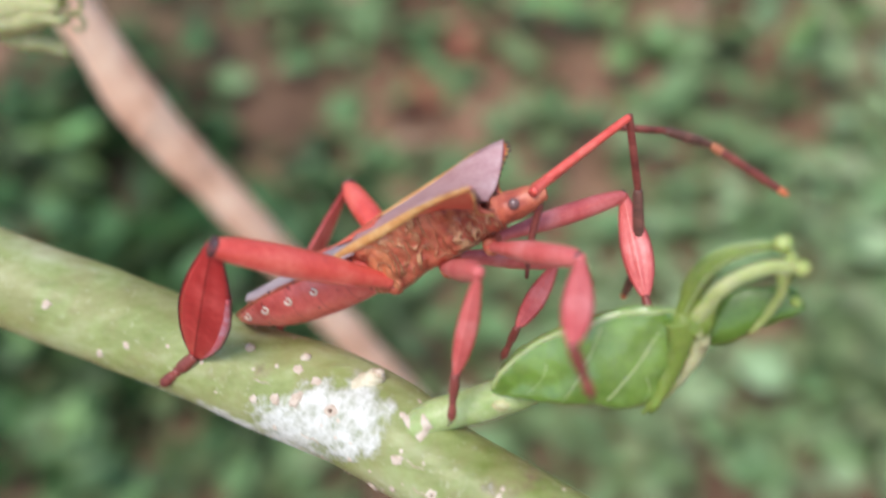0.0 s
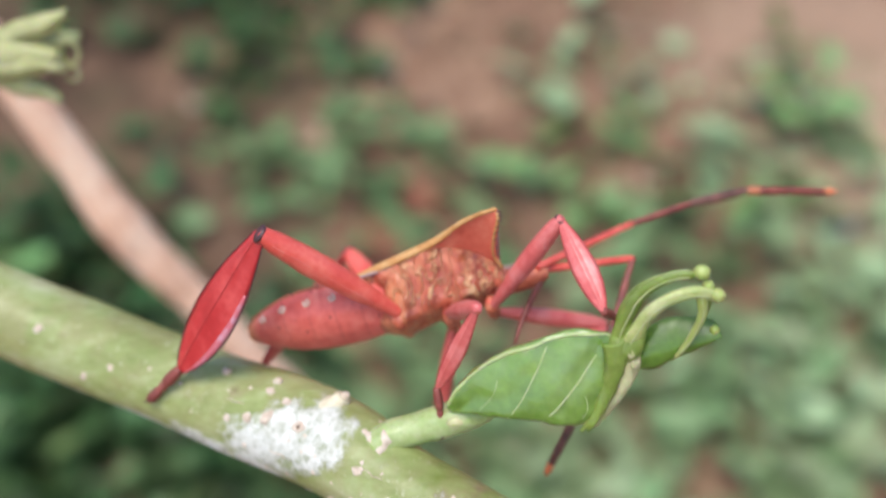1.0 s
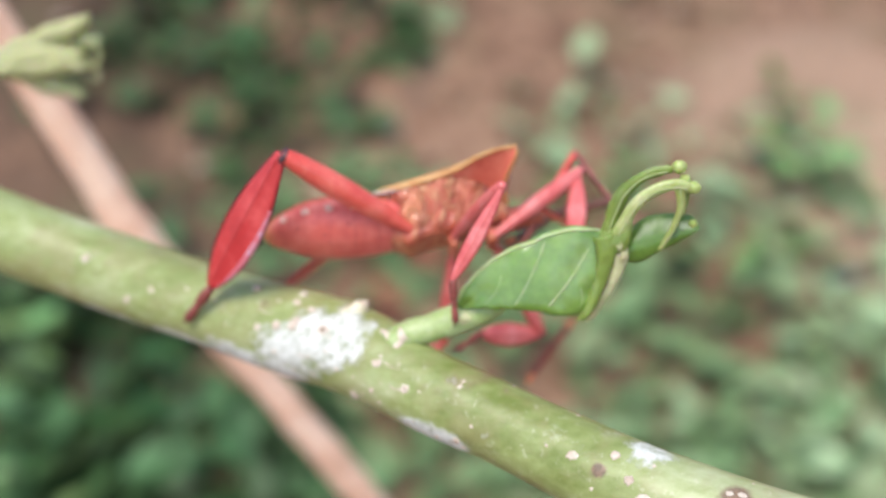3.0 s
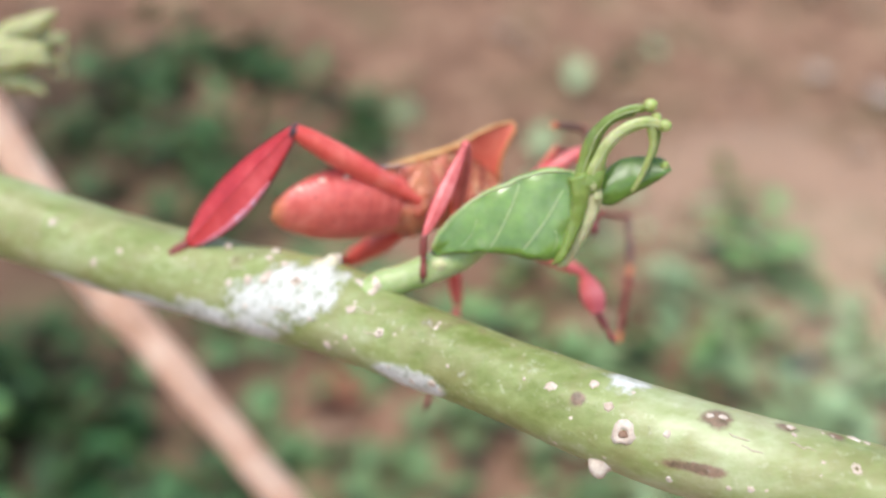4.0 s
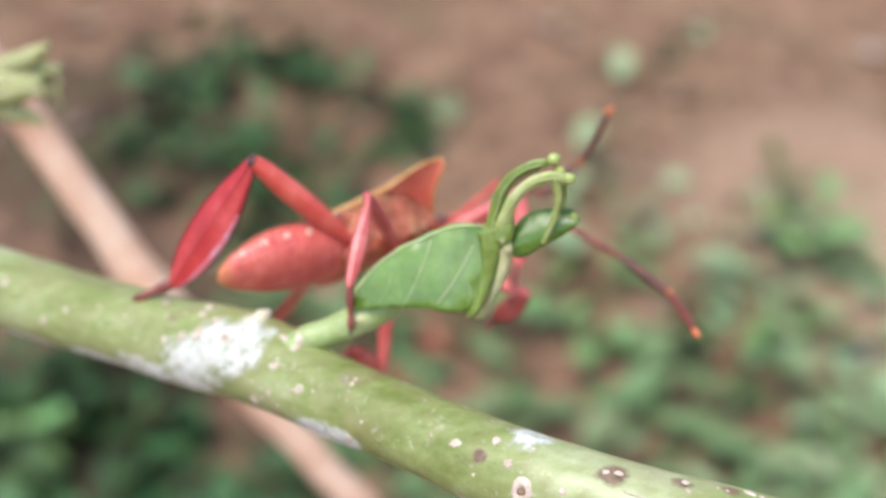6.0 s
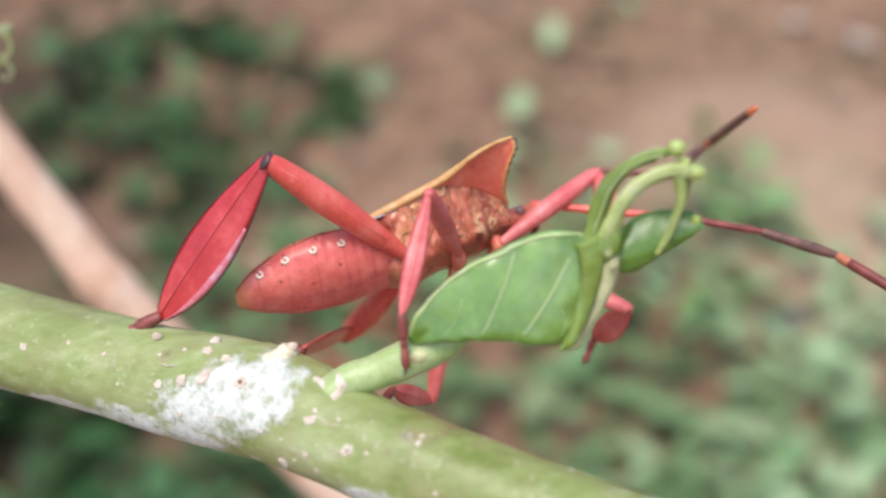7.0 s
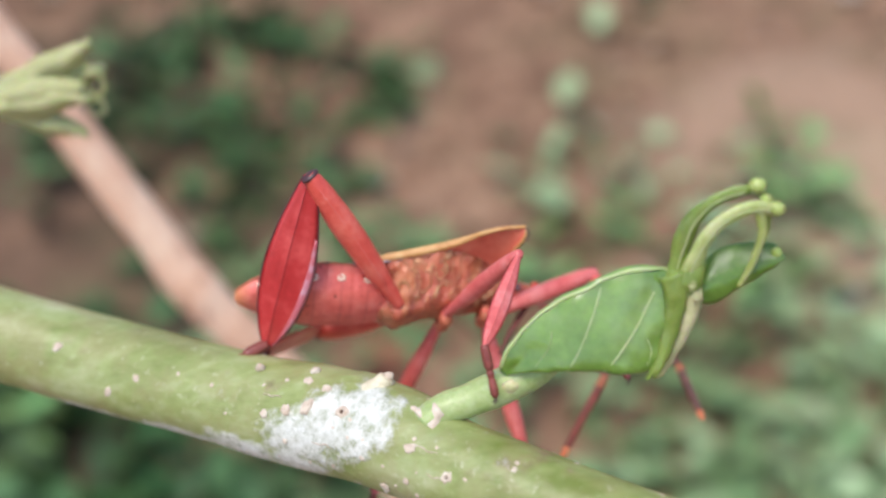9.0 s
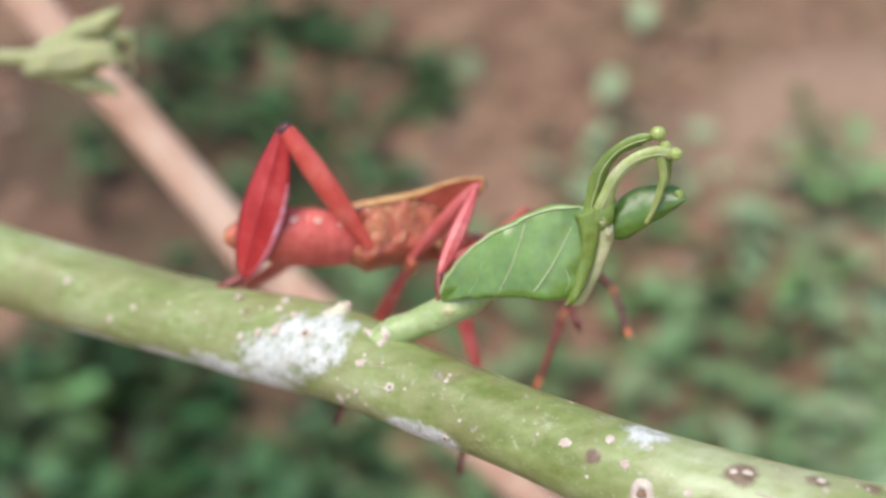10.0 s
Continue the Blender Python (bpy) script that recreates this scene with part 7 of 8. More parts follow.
    walk(limbs['LF'][1], [
        (0, pose(0.02021, 0.01063, -0.00297, -107.0, 61.1, -100.4)), (0.2, pose(0.02093, 0.00940, -0.00395, -120.1, 29.1, -108.3)), (0.4, pose(0.02103, 0.00950, -0.00334, -139.4, 29.5, -120.3)),
        (0.5, pose(0.02136, 0.00896, -0.00351, -140.1, 27.9, -120.5)), (0.7, pose(0.01811, 0.01278, -0.00116, -130.2, 30.6, -104.7)), (1, pose(0.02039, 0.01068, -0.00147, -144.4, 39.6, -122.3)),
        (1.5, pose(0.01396, 0.01304, -0.00732, -174.6, 23.6, -144.3)), (1.8, pose(0.01500, 0.00729, -0.01223, 176.6, -2.1, -156.8)), (2, pose(0.01454, 0.00818, -0.01194, 175.8, -0.9, -151.5)),
        (2.5, pose(0.01471, 0.01201, -0.00844, -178.6, 14.7, -133.8)), (2.7, pose(0.01518, 0.01220, -0.00786, 175.0, 12.9, -135.9)), (3.25, pose(0.01639, 0.01131, -0.00815, 157.2, 5.9, -149.0)),
        (3.8, pose(0.01753, 0.01031, -0.00832, 141.5, -4.5, -159.3)), (3.867, pose(0.01954, 0.00845, -0.00796, 171.6, 19.6, -169.1)), (3.933, pose(0.02117, 0.00631, -0.00733, -154.1, 45.3, -163.8)),
        (4, pose(0.02234, 0.00396, -0.00646, -93.3, 59.8, -127.5)), (4.167, pose(0.02206, 0.00204, -0.00742, -173.1, 56.9, 142.6)), (4.333, pose(0.02155, 0.00005, -0.00811, 165.8, 20.7, 109.5)),
        (4.5, pose(0.02082, -0.00195, -0.00852, 166.4, -18.6, 90.4)), (5, pose(0.02056, -0.00128, -0.00912, 170.5, -23.9, 91.9)), (5.5, pose(0.01984, -0.00084, -0.01007, 161.0, -14.0, 90.8)),
        (5.7, pose(0.01984, -0.00084, -0.01007, 163.7, -14.0, 90.8)), (6.8, pose(0.01988, -0.00037, -0.01014, 156.1, -4.5, 94.7)), (7, pose(0.01988, -0.00037, -0.01014, 157.8, -4.5, 94.7)),
        (7.067, pose(0.01444, 0.00276, -0.01370, -172.3, 48.0, 103.2)), (7.133, pose(0.00788, 0.00577, -0.01366, -58.7, 60.8, -158.2)), (7.2, pose(0.00200, 0.00783, -0.01002, -17.0, 10.6, -134.7)),
        (7.35, pose(0.00808, 0.00935, -0.01193, -19.2, 8.6, -141.1)), (7.5, pose(0.01449, 0.00997, -0.01071, -21.1, 6.4, -147.3)), (7.8, pose(0.01339, 0.00977, -0.01128, 25.0, 26.0, -124.4)),
        (8, pose(0.01407, 0.00906, -0.01156, 34.1, 31.5, -127.7)), (8.5, pose(0.01328, 0.00546, -0.01353, 56.7, 46.6, -129.4)), (9, pose(0.01461, 0.00529, -0.01316, 16.3, 66.0, -174.9)),
        (9.5, pose(0.01504, 0.00772, -0.01199, 36.5, 70.6, -150.8)), (10, pose(0.01500, 0.01071, -0.00978, 59.3, 74.0, -128.8)),
    ])
    walk(limbs['LF'][2], [
        (0, pose(0.01935, 0.00597, -0.01156, -96.3, 60.1, -93.2)), (0.2, pose(0.01824, 0.00126, -0.00872, -99.0, 66.8, -100.4)), (0.4, pose(0.01672, 0.00212, -0.00817, -106.7, 70.6, -108.3)),
        (0.5, pose(0.01695, 0.00149, -0.00809, -112.2, 72.5, -115.6)), (0.7, pose(0.01597, 0.00461, -0.00616, 77.5, 86.7, 79.3)), (1, pose(0.01635, 0.00429, -0.00772, -126.6, 82.4, -125.3)),
        (1.5, pose(0.00666, 0.00779, -0.01125, -121.5, 63.5, -120.8)), (1.8, pose(0.00599, 0.00342, -0.01188, -121.9, 41.3, -117.5)), (2, pose(0.00592, 0.00350, -0.01179, -125.9, 38.9, -119.5)),
        (2.5, pose(0.00814, 0.00516, -0.01093, -129.1, 42.2, -121.1)), (2.7, pose(0.00832, 0.00555, -0.01005, -137.2, 40.5, -131.3)), (3.25, pose(0.00803, 0.00628, -0.00916, -162.4, 29.1, -165.8)),
        (3.8, pose(0.00838, 0.00685, -0.00756, -175.6, 9.2, 170.0)), (3.867, pose(0.01047, 0.00671, -0.01126, -171.6, 34.5, 178.8)), (3.933, pose(0.01454, 0.00438, -0.01430, -158.1, 58.5, -163.8)),
        (4, pose(0.01934, 0.00004, -0.01494, -102.6, 73.0, -104.8)), (4.167, pose(0.01781, 0.00529, -0.01564, -129.6, 62.3, -128.2)), (4.333, pose(0.01850, 0.00870, -0.01159, -142.0, 49.4, -136.8)),
        (4.5, pose(0.02075, 0.00735, -0.00538, -149.5, 36.0, -140.2)), (5, pose(0.02026, 0.00769, -0.00515, -148.6, 38.9, -140.6)), (5.5, pose(0.01971, 0.00868, -0.00771, -154.6, 31.8, -141.9)),
        (5.7, pose(0.01971, 0.00868, -0.00771, -154.6, 31.8, -141.9)), (6.8, pose(0.01908, 0.00938, -0.00936, -154.7, 36.8, -139.2)), (7, pose(0.01908, 0.00938, -0.00936, -154.7, 36.8, -139.2)),
        (7.067, pose(0.01294, 0.00915, -0.02100, -161.6, 35.1, -148.9)), (7.133, pose(0.00344, 0.00399, -0.02222, -167.9, 32.5, -157.9)), (7.2, pose(-0.00479, 0.00097, -0.01182, -173.5, 29.1, -166.4)),
        (7.35, pose(0.00053, 0.00325, -0.01340, -170.1, 26.5, -157.1)), (7.5, pose(0.00628, 0.00470, -0.01181, -167.3, 23.4, -148.2)), (7.8, pose(0.00840, 0.00249, -0.01558, -170.2, 34.2, -158.1)),
        (8, pose(0.00896, 0.00244, -0.01668, -171.1, 41.1, -162.8)), (8.5, pose(0.00900, 0.00025, -0.02065, -165.4, 50.5, -163.1)), (9, pose(0.01064, 0.00494, -0.02213, 170.1, 67.5, 171.5)),
        (9.5, pose(0.01219, 0.00613, -0.02124, -175.9, 74.8, -174.6)), (10, pose(0.01331, 0.00860, -0.01921, -156.1, 76.5, -156.4)),
    ])
    walk(limbs['RA'][0], [
        (0, pose(0.01505, -0.00068, 0.00262, -6.9, -1.8, 63.5)), (0.2, pose(0.01505, -0.00068, 0.00262, -7.3, -8.1, 39.3)), (0.4, pose(0.01505, -0.00068, 0.00262, -8.3, -7.8, 39.7)),
        (0.5, pose(0.01505, -0.00068, 0.00262, -8.8, -6.7, 37.3)), (0.7, pose(0.01505, -0.00068, 0.00262, -14.8, -15.7, 59.3)), (1, pose(0.01505, -0.00068, 0.00262, -13.3, -23.1, 40.6)),
        (1.25, pose(0.01505, -0.00068, 0.00262, -9.6, -13.8, 39.3)), (1.5, pose(0.01505, -0.00068, 0.00262, -6.3, -4.4, 38.5)), (1.8, pose(0.01505, -0.00068, 0.00262, -3.7, 10.4, 48.1)),
        (2, pose(0.01505, -0.00068, 0.00262, -2.2, 7.8, 59.3)), (2.5, pose(0.01505, -0.00068, 0.00262, -13.1, -9.2, 79.3)), (2.7, pose(0.01505, -0.00068, 0.00262, -14.9, -13.1, 75.4)),
        (3.25, pose(0.01505, -0.00068, 0.00262, -8.3, -6.7, 49.2)), (3.8, pose(0.01505, -0.00068, 0.00262, -5.1, 1.9, 24.0)), (4, pose(0.01505, -0.00068, 0.00262, -2.6, -1.2, 20.8)),
        (4.5, pose(0.01505, -0.00068, 0.00262, -4.3, 2.1, 19.5)), (5, pose(0.01505, -0.00068, 0.00262, -1.7, -0.6, 22.3)), (5.25, pose(0.01505, -0.00068, 0.00262, -4.4, 16.9, 2.5)),
        (5.5, pose(0.01505, -0.00068, 0.00262, -14.2, 32.1, -21.1)), (5.7, pose(0.01505, -0.00068, 0.00262, -16.7, 30.6, -24.7)), (6.8, pose(0.01505, -0.00068, 0.00262, -12.3, 32.2, -16.2)),
        (7, pose(0.01505, -0.00068, 0.00262, -12.1, 29.3, -20.1)), (7.2, pose(0.01505, -0.00068, 0.00262, -5.1, 28.6, -7.3)), (7.35, pose(0.01505, -0.00068, 0.00262, 2.1, 18.7, 19.6)),
        (7.5, pose(0.01505, -0.00068, 0.00262, 3.7, 7.0, 43.9)), (7.8, pose(0.01505, -0.00068, 0.00262, 16.0, 20.8, 63.9)), (8, pose(0.01505, -0.00068, 0.00262, 18.4, 18.1, 67.0)),
        (8.25, pose(0.01505, -0.00068, 0.00262, 18.7, 13.9, 65.8)), (8.5, pose(0.01505, -0.00068, 0.00262, 19.1, 9.6, 64.5)), (9, pose(0.01505, -0.00068, 0.00262, 11.2, -10.1, 75.0)),
        (9.5, pose(0.01505, -0.00068, 0.00262, 2.9, -14.9, 75.6)), (10, pose(0.01505, -0.00068, 0.00262, -2.7, -15.3, 73.1)),
    ])
    walk(limbs['RA'][1], [
        (0, pose(0.02159, 0.01242, 0.00308, 32.0, 24.6, 52.1)), (0.2, pose(0.02628, 0.00850, 0.00469, 22.3, 23.8, 38.7)), (0.4, pose(0.02622, 0.00858, 0.00462, 29.4, 40.4, 46.6)),
        (0.5, pose(0.02663, 0.00813, 0.00432, 23.9, 30.0, 36.3)), (0.7, pose(0.02225, 0.01145, 0.00658, 14.6, -11.8, 24.8)), (1, pose(0.02528, 0.00810, 0.00837, 6.3, -12.8, 10.0)),
        (1.25, pose(0.02607, 0.00833, 0.00611, 8.8, 6.4, 22.8)), (1.5, pose(0.02648, 0.00842, 0.00374, 16.1, 24.4, 37.6)), (1.8, pose(0.02468, 0.01004, -0.00002, 18.5, 36.2, 39.0)),
        (2, pose(0.02245, 0.01180, 0.00062, 31.1, 41.9, 52.5)), (2.5, pose(0.01773, 0.01353, 0.00495, 56.6, 39.2, 81.2)), (2.7, pose(0.01864, 0.01313, 0.00594, 58.4, 35.6, 79.2)),
        (3.25, pose(0.02456, 0.01033, 0.00433, 38.5, 11.7, 55.5)), (3.8, pose(0.02843, 0.00527, 0.00214, 29.1, -16.9, 40.5)), (4, pose(0.02875, 0.00451, 0.00292, 21.2, -11.1, 23.1)),
        (4.5, pose(0.02885, 0.00421, 0.00209, 5.7, -2.2, 11.0)), (5, pose(0.02860, 0.00489, 0.00276, 1.2, 3.4, 3.0)), (5.25, pose(0.02906, -0.00007, -0.00163, -1.9, 30.3, -0.6)),
        (5.5, pose(0.02663, -0.00514, -0.00516, -9.6, 56.8, -8.7)), (5.7, pose(0.02651, -0.00595, -0.00484, -11.7, 57.1, -10.6)), (6.8, pose(0.02695, -0.00414, -0.00519, -18.2, 33.9, -22.2)),
        (7, pose(0.02705, -0.00507, -0.00455, -6.6, 28.2, -4.5)), (7.2, pose(0.02781, -0.00231, -0.00439, 2.1, 19.3, 15.0)), (7.35, pose(0.02812, 0.00397, -0.00208, -5.2, 31.1, -1.8)),
        (7.5, pose(0.02552, 0.00941, 0.00083, -17.6, 40.1, -22.9)), (7.8, pose(0.02107, 0.01162, -0.00259, -2.4, 45.4, -2.5)), (8, pose(0.02049, 0.01214, -0.00193, -8.6, 44.1, -11.7)),
        (8.25, pose(0.02089, 0.01229, -0.00089, -24.8, 37.3, -35.8)), (8.5, pose(0.02127, 0.01236, 0.00017, -35.3, 26.4, -54.8)), (9, pose(0.01878, 0.01325, 0.00520, -28.6, 39.3, -41.2)),
        (9.5, pose(0.01858, 0.01303, 0.00640, -30.0, 38.8, -43.2)), (10, pose(0.01916, 0.01284, 0.00649, -29.9, 41.7, -43.9)),
    ])
    walk(limbs['RA'][2], [
        (0, pose(0.02549, 0.01742, 0.00018, 38.4, 32.3, 54.9)), (0.2, pose(0.03126, 0.01249, 0.00188, 31.1, 22.8, 48.2)), (0.4, pose(0.02987, 0.01244, 0.00010, 45.1, 27.0, 69.6)),
        (0.5, pose(0.03149, 0.01171, 0.00083, 38.8, 18.9, 57.2)), (0.7, pose(0.02844, 0.01431, 0.00801, 25.6, -8.1, 27.1)), (1, pose(0.03197, 0.00928, 0.00991, 10.2, -9.6, 19.7)),
        (1.25, pose(0.03245, 0.01101, 0.00533, 14.5, 13.7, 30.5)), (1.5, pose(0.03151, 0.01229, 0.00086, 24.9, 35.5, 45.6)), (1.8, pose(0.02904, 0.01358, -0.00414, 28.5, 56.1, 43.2)),
        (2, pose(0.02561, 0.01592, -0.00403, 49.7, 66.5, 62.8)), (2.5, pose(0.01856, 0.01887, 0.00054, 117.0, 67.5, 128.2)), (2.7, pose(0.01970, 0.01869, 0.00188, 126.5, 64.3, 133.9)),
        (3.25, pose(0.02842, 0.01596, 0.00293, 148.7, 56.3, 154.3)), (3.8, pose(0.03350, 0.00960, 0.00416, 161.8, 45.6, 165.8)), (4, pose(0.03503, 0.00720, 0.00426, 134.3, 70.7, 127.7)),
        (4.5, pose(0.03569, 0.00554, 0.00236, 42.9, 69.1, 42.5)), (5, pose(0.03555, 0.00525, 0.00235, 110.6, 42.6, 119.3)), (5.25, pose(0.03507, -0.00013, -0.00515, 81.0, 67.2, 86.2)),
        (5.5, pose(0.03040, -0.00572, -0.01100, 3.1, 65.4, 5.1)), (5.7, pose(0.03023, -0.00665, -0.01069, -4.7, 62.2, -3.0)), (6.8, pose(0.03230, -0.00633, -0.00908, -14.4, 42.3, -15.1)),
        (7, pose(0.03317, -0.00555, -0.00785, -5.5, 37.8, -5.8)), (7.2, pose(0.03416, -0.00060, -0.00669, 3.5, 34.3, 8.3)), (7.35, pose(0.03409, 0.00378, -0.00568, 8.6, 49.5, 13.8)),
        (7.5, pose(0.03043, 0.00734, -0.00366, 19.5, 64.1, 25.1)), (7.8, pose(0.02595, 0.01140, -0.00756, 60.6, 65.3, 66.1)), (8, pose(0.02539, 0.01112, -0.00678, 52.8, 68.3, 56.9)),
        (8.25, pose(0.02539, 0.00905, -0.00511, -116.7, 74.6, -120.5)), (8.5, pose(0.02487, 0.00726, -0.00293, -115.2, 37.7, -127.6)), (9, pose(0.02284, 0.00970, 0.00078, -55.0, 58.0, -58.7)),
        (9.5, pose(0.02254, 0.00931, 0.00203, -54.2, 52.4, -58.7)), (10, pose(0.02291, 0.00923, 0.00185, -54.6, 51.8, -61.5)),
    ])
    walk(limbs['RA'][3], [
        (0, pose(0.02894, 0.02233, -0.00362, 16.8, 54.3, 21.0)), (0.2, pose(0.03562, 0.01737, -0.00087, 34.6, 48.4, 41.4)), (0.4, pose(0.03208, 0.01837, -0.00311, 58.6, 54.2, 66.1)),
        (0.5, pose(0.03513, 0.01735, -0.00147, 48.6, 45.3, 52.2)), (0.7, pose(0.03470, 0.01751, 0.00901, 25.5, 4.9, 29.7)), (1, pose(0.03856, 0.01163, 0.01110, 11.5, 5.4, 14.7)),
        (1.25, pose(0.03840, 0.01451, 0.00365, 23.8, 23.7, 38.7)), (1.5, pose(0.03555, 0.01642, -0.00327, 45.7, 34.4, 70.2)), (1.8, pose(0.03193, 0.01629, -0.01004, 62.2, 55.1, 79.1)),
        (2, pose(0.02690, 0.01844, -0.01055, 90.8, 59.0, 106.1)), (2.5, pose(0.01688, 0.02100, -0.00602, 134.2, 53.3, 147.3)), (2.7, pose(0.01757, 0.02091, -0.00452, 140.9, 49.3, 149.3)),
        (3.25, pose(0.02487, 0.01767, -0.00298, 145.4, 39.4, 144.6)), (3.8, pose(0.02868, 0.01082, -0.00091, 150.3, 29.9, 139.5)), (4, pose(0.03360, 0.00906, -0.00244, 128.5, 52.3, 112.6)),
        (4.5, pose(0.03755, 0.00725, -0.00427, 95.5, 69.0, 91.0)), (5, pose(0.03299, 0.00981, -0.00246, 147.0, 33.3, 133.8)), (5.25, pose(0.03526, 0.00262, -0.01170, 169.9, 52.9, 166.8)),
        (5.5, pose(0.03334, -0.00546, -0.01746, -145.9, 55.6, -139.7)), (5.7, pose(0.03354, -0.00682, -0.01697, -140.8, 54.0, -133.8)), (6.8, pose(0.03737, -0.00770, -0.01386, -87.8, 47.5, -78.8)),
        (7, pose(0.03875, -0.00612, -0.01221, -61.0, 59.5, -53.4)), (7.2, pose(0.03997, 0.00024, -0.01069, -6.0, 66.6, 3.6)), (7.35, pose(0.03856, 0.00488, -0.01108, 19.5, 58.8, 30.7)),
        (7.5, pose(0.03324, 0.00865, -0.01005, 33.0, 47.3, 45.9)), (7.8, pose(0.02716, 0.01412, -0.01400, 61.1, 46.9, 75.8)), (8, pose(0.02683, 0.01332, -0.01338, 74.0, 50.9, 88.0)),
        (8.25, pose(0.02444, 0.00742, -0.01195, 100.9, 53.8, 112.3)), (8.5, pose(0.02144, 0.00281, -0.00727, 126.9, 49.7, 135.9)), (9, pose(0.02479, 0.00649, -0.00524, 140.6, 57.9, 149.6)),
        (9.5, pose(0.02479, 0.00561, -0.00360, 142.4, 63.5, 147.1)), (10, pose(0.02500, 0.00538, -0.00373, 139.1, 65.3, 139.0)),
    ])
    walk(limbs['LA'][0], [
        (0, pose(0.01505, 0.00068, 0.00262, -6.2, -11.0, 30.6)), (0.2, pose(0.01505, 0.00068, 0.00262, -3.3, 1.3, 15.3)), (0.4, pose(0.01505, 0.00068, 0.00262, -1.5, 6.0, 14.3)),
        (0.5, pose(0.01505, 0.00068, 0.00262, -1.5, 5.8, 14.3)), (0.7, pose(0.01505, 0.00068, 0.00262, -8.0, -14.1, 52.2)), (1, pose(0.01505, 0.00068, 0.00262, -3.2, -4.5, 23.4)),
        (1.5, pose(0.01505, 0.00068, 0.00262, 3.2, 6.3, 18.7)), (1.8, pose(0.01505, 0.00068, 0.00262, -0.3, 15.4, 16.4)), (2, pose(0.01505, 0.00068, 0.00262, -0.8, 5.8, 21.7)),
        (2.25, pose(0.01505, 0.00068, 0.00262, -5.1, -18.8, 26.1)), (2.5, pose(0.01505, 0.00068, 0.00262, -13.1, -42.8, 34.1)), (2.7, pose(0.01505, 0.00068, 0.00262, -12.1, -52.6, 28.0)),
        (3.067, pose(0.01505, 0.00068, 0.00262, -2.7, -56.8, 14.0)), (3.433, pose(0.01505, 0.00068, 0.00262, 9.4, -59.5, -2.6)), (3.8, pose(0.01505, 0.00068, 0.00262, 23.0, -60.1, -20.7)),
        (4, pose(0.01505, 0.00068, 0.00262, 14.4, -42.7, -11.6)), (4.167, pose(0.01505, 0.00068, 0.00262, 9.9, -40.9, -6.2)), (4.333, pose(0.01505, 0.00068, 0.00262, 5.7, -38.7, -1.2)),
        (4.5, pose(0.01505, 0.00068, 0.00262, 1.9, -36.3, 3.4)), (5, pose(0.01505, 0.00068, 0.00262, 6.5, -20.2, -6.8)), (5.25, pose(0.01505, 0.00068, 0.00262, 6.6, -21.3, -8.9)),
        (5.5, pose(0.01505, 0.00068, 0.00262, 6.7, -22.5, -10.9)), (5.7, pose(0.01505, 0.00068, 0.00262, 5.6, -26.5, -10.7)), (6.8, pose(0.01505, 0.00068, 0.00262, -10.0, -21.0, 23.3)),
        (7, pose(0.01505, 0.00068, 0.00262, -7.3, -22.4, 14.5)), (7.2, pose(0.01505, 0.00068, 0.00262, -11.3, -21.5, 26.6)), (7.35, pose(0.01505, 0.00068, 0.00262, -8.2, -15.0, 22.4)),
        (7.5, pose(0.01505, 0.00068, 0.00262, -5.6, -8.3, 18.8)), (7.8, pose(0.01505, 0.00068, 0.00262, -17.4, -14.7, 51.5)), (8, pose(0.01505, 0.00068, 0.00262, -18.5, -17.8, 48.8)),
        (8.5, pose(0.01505, 0.00068, 0.00262, -15.2, 10.3, 33.4)), (9, pose(0.01505, 0.00068, 0.00262, -14.7, -16.9, 39.8)), (9.5, pose(0.01505, 0.00068, 0.00262, -18.8, -30.0, 43.3)),
        (10, pose(0.01505, 0.00068, 0.00262, -24.9, -40.0, 46.0)),
    ])
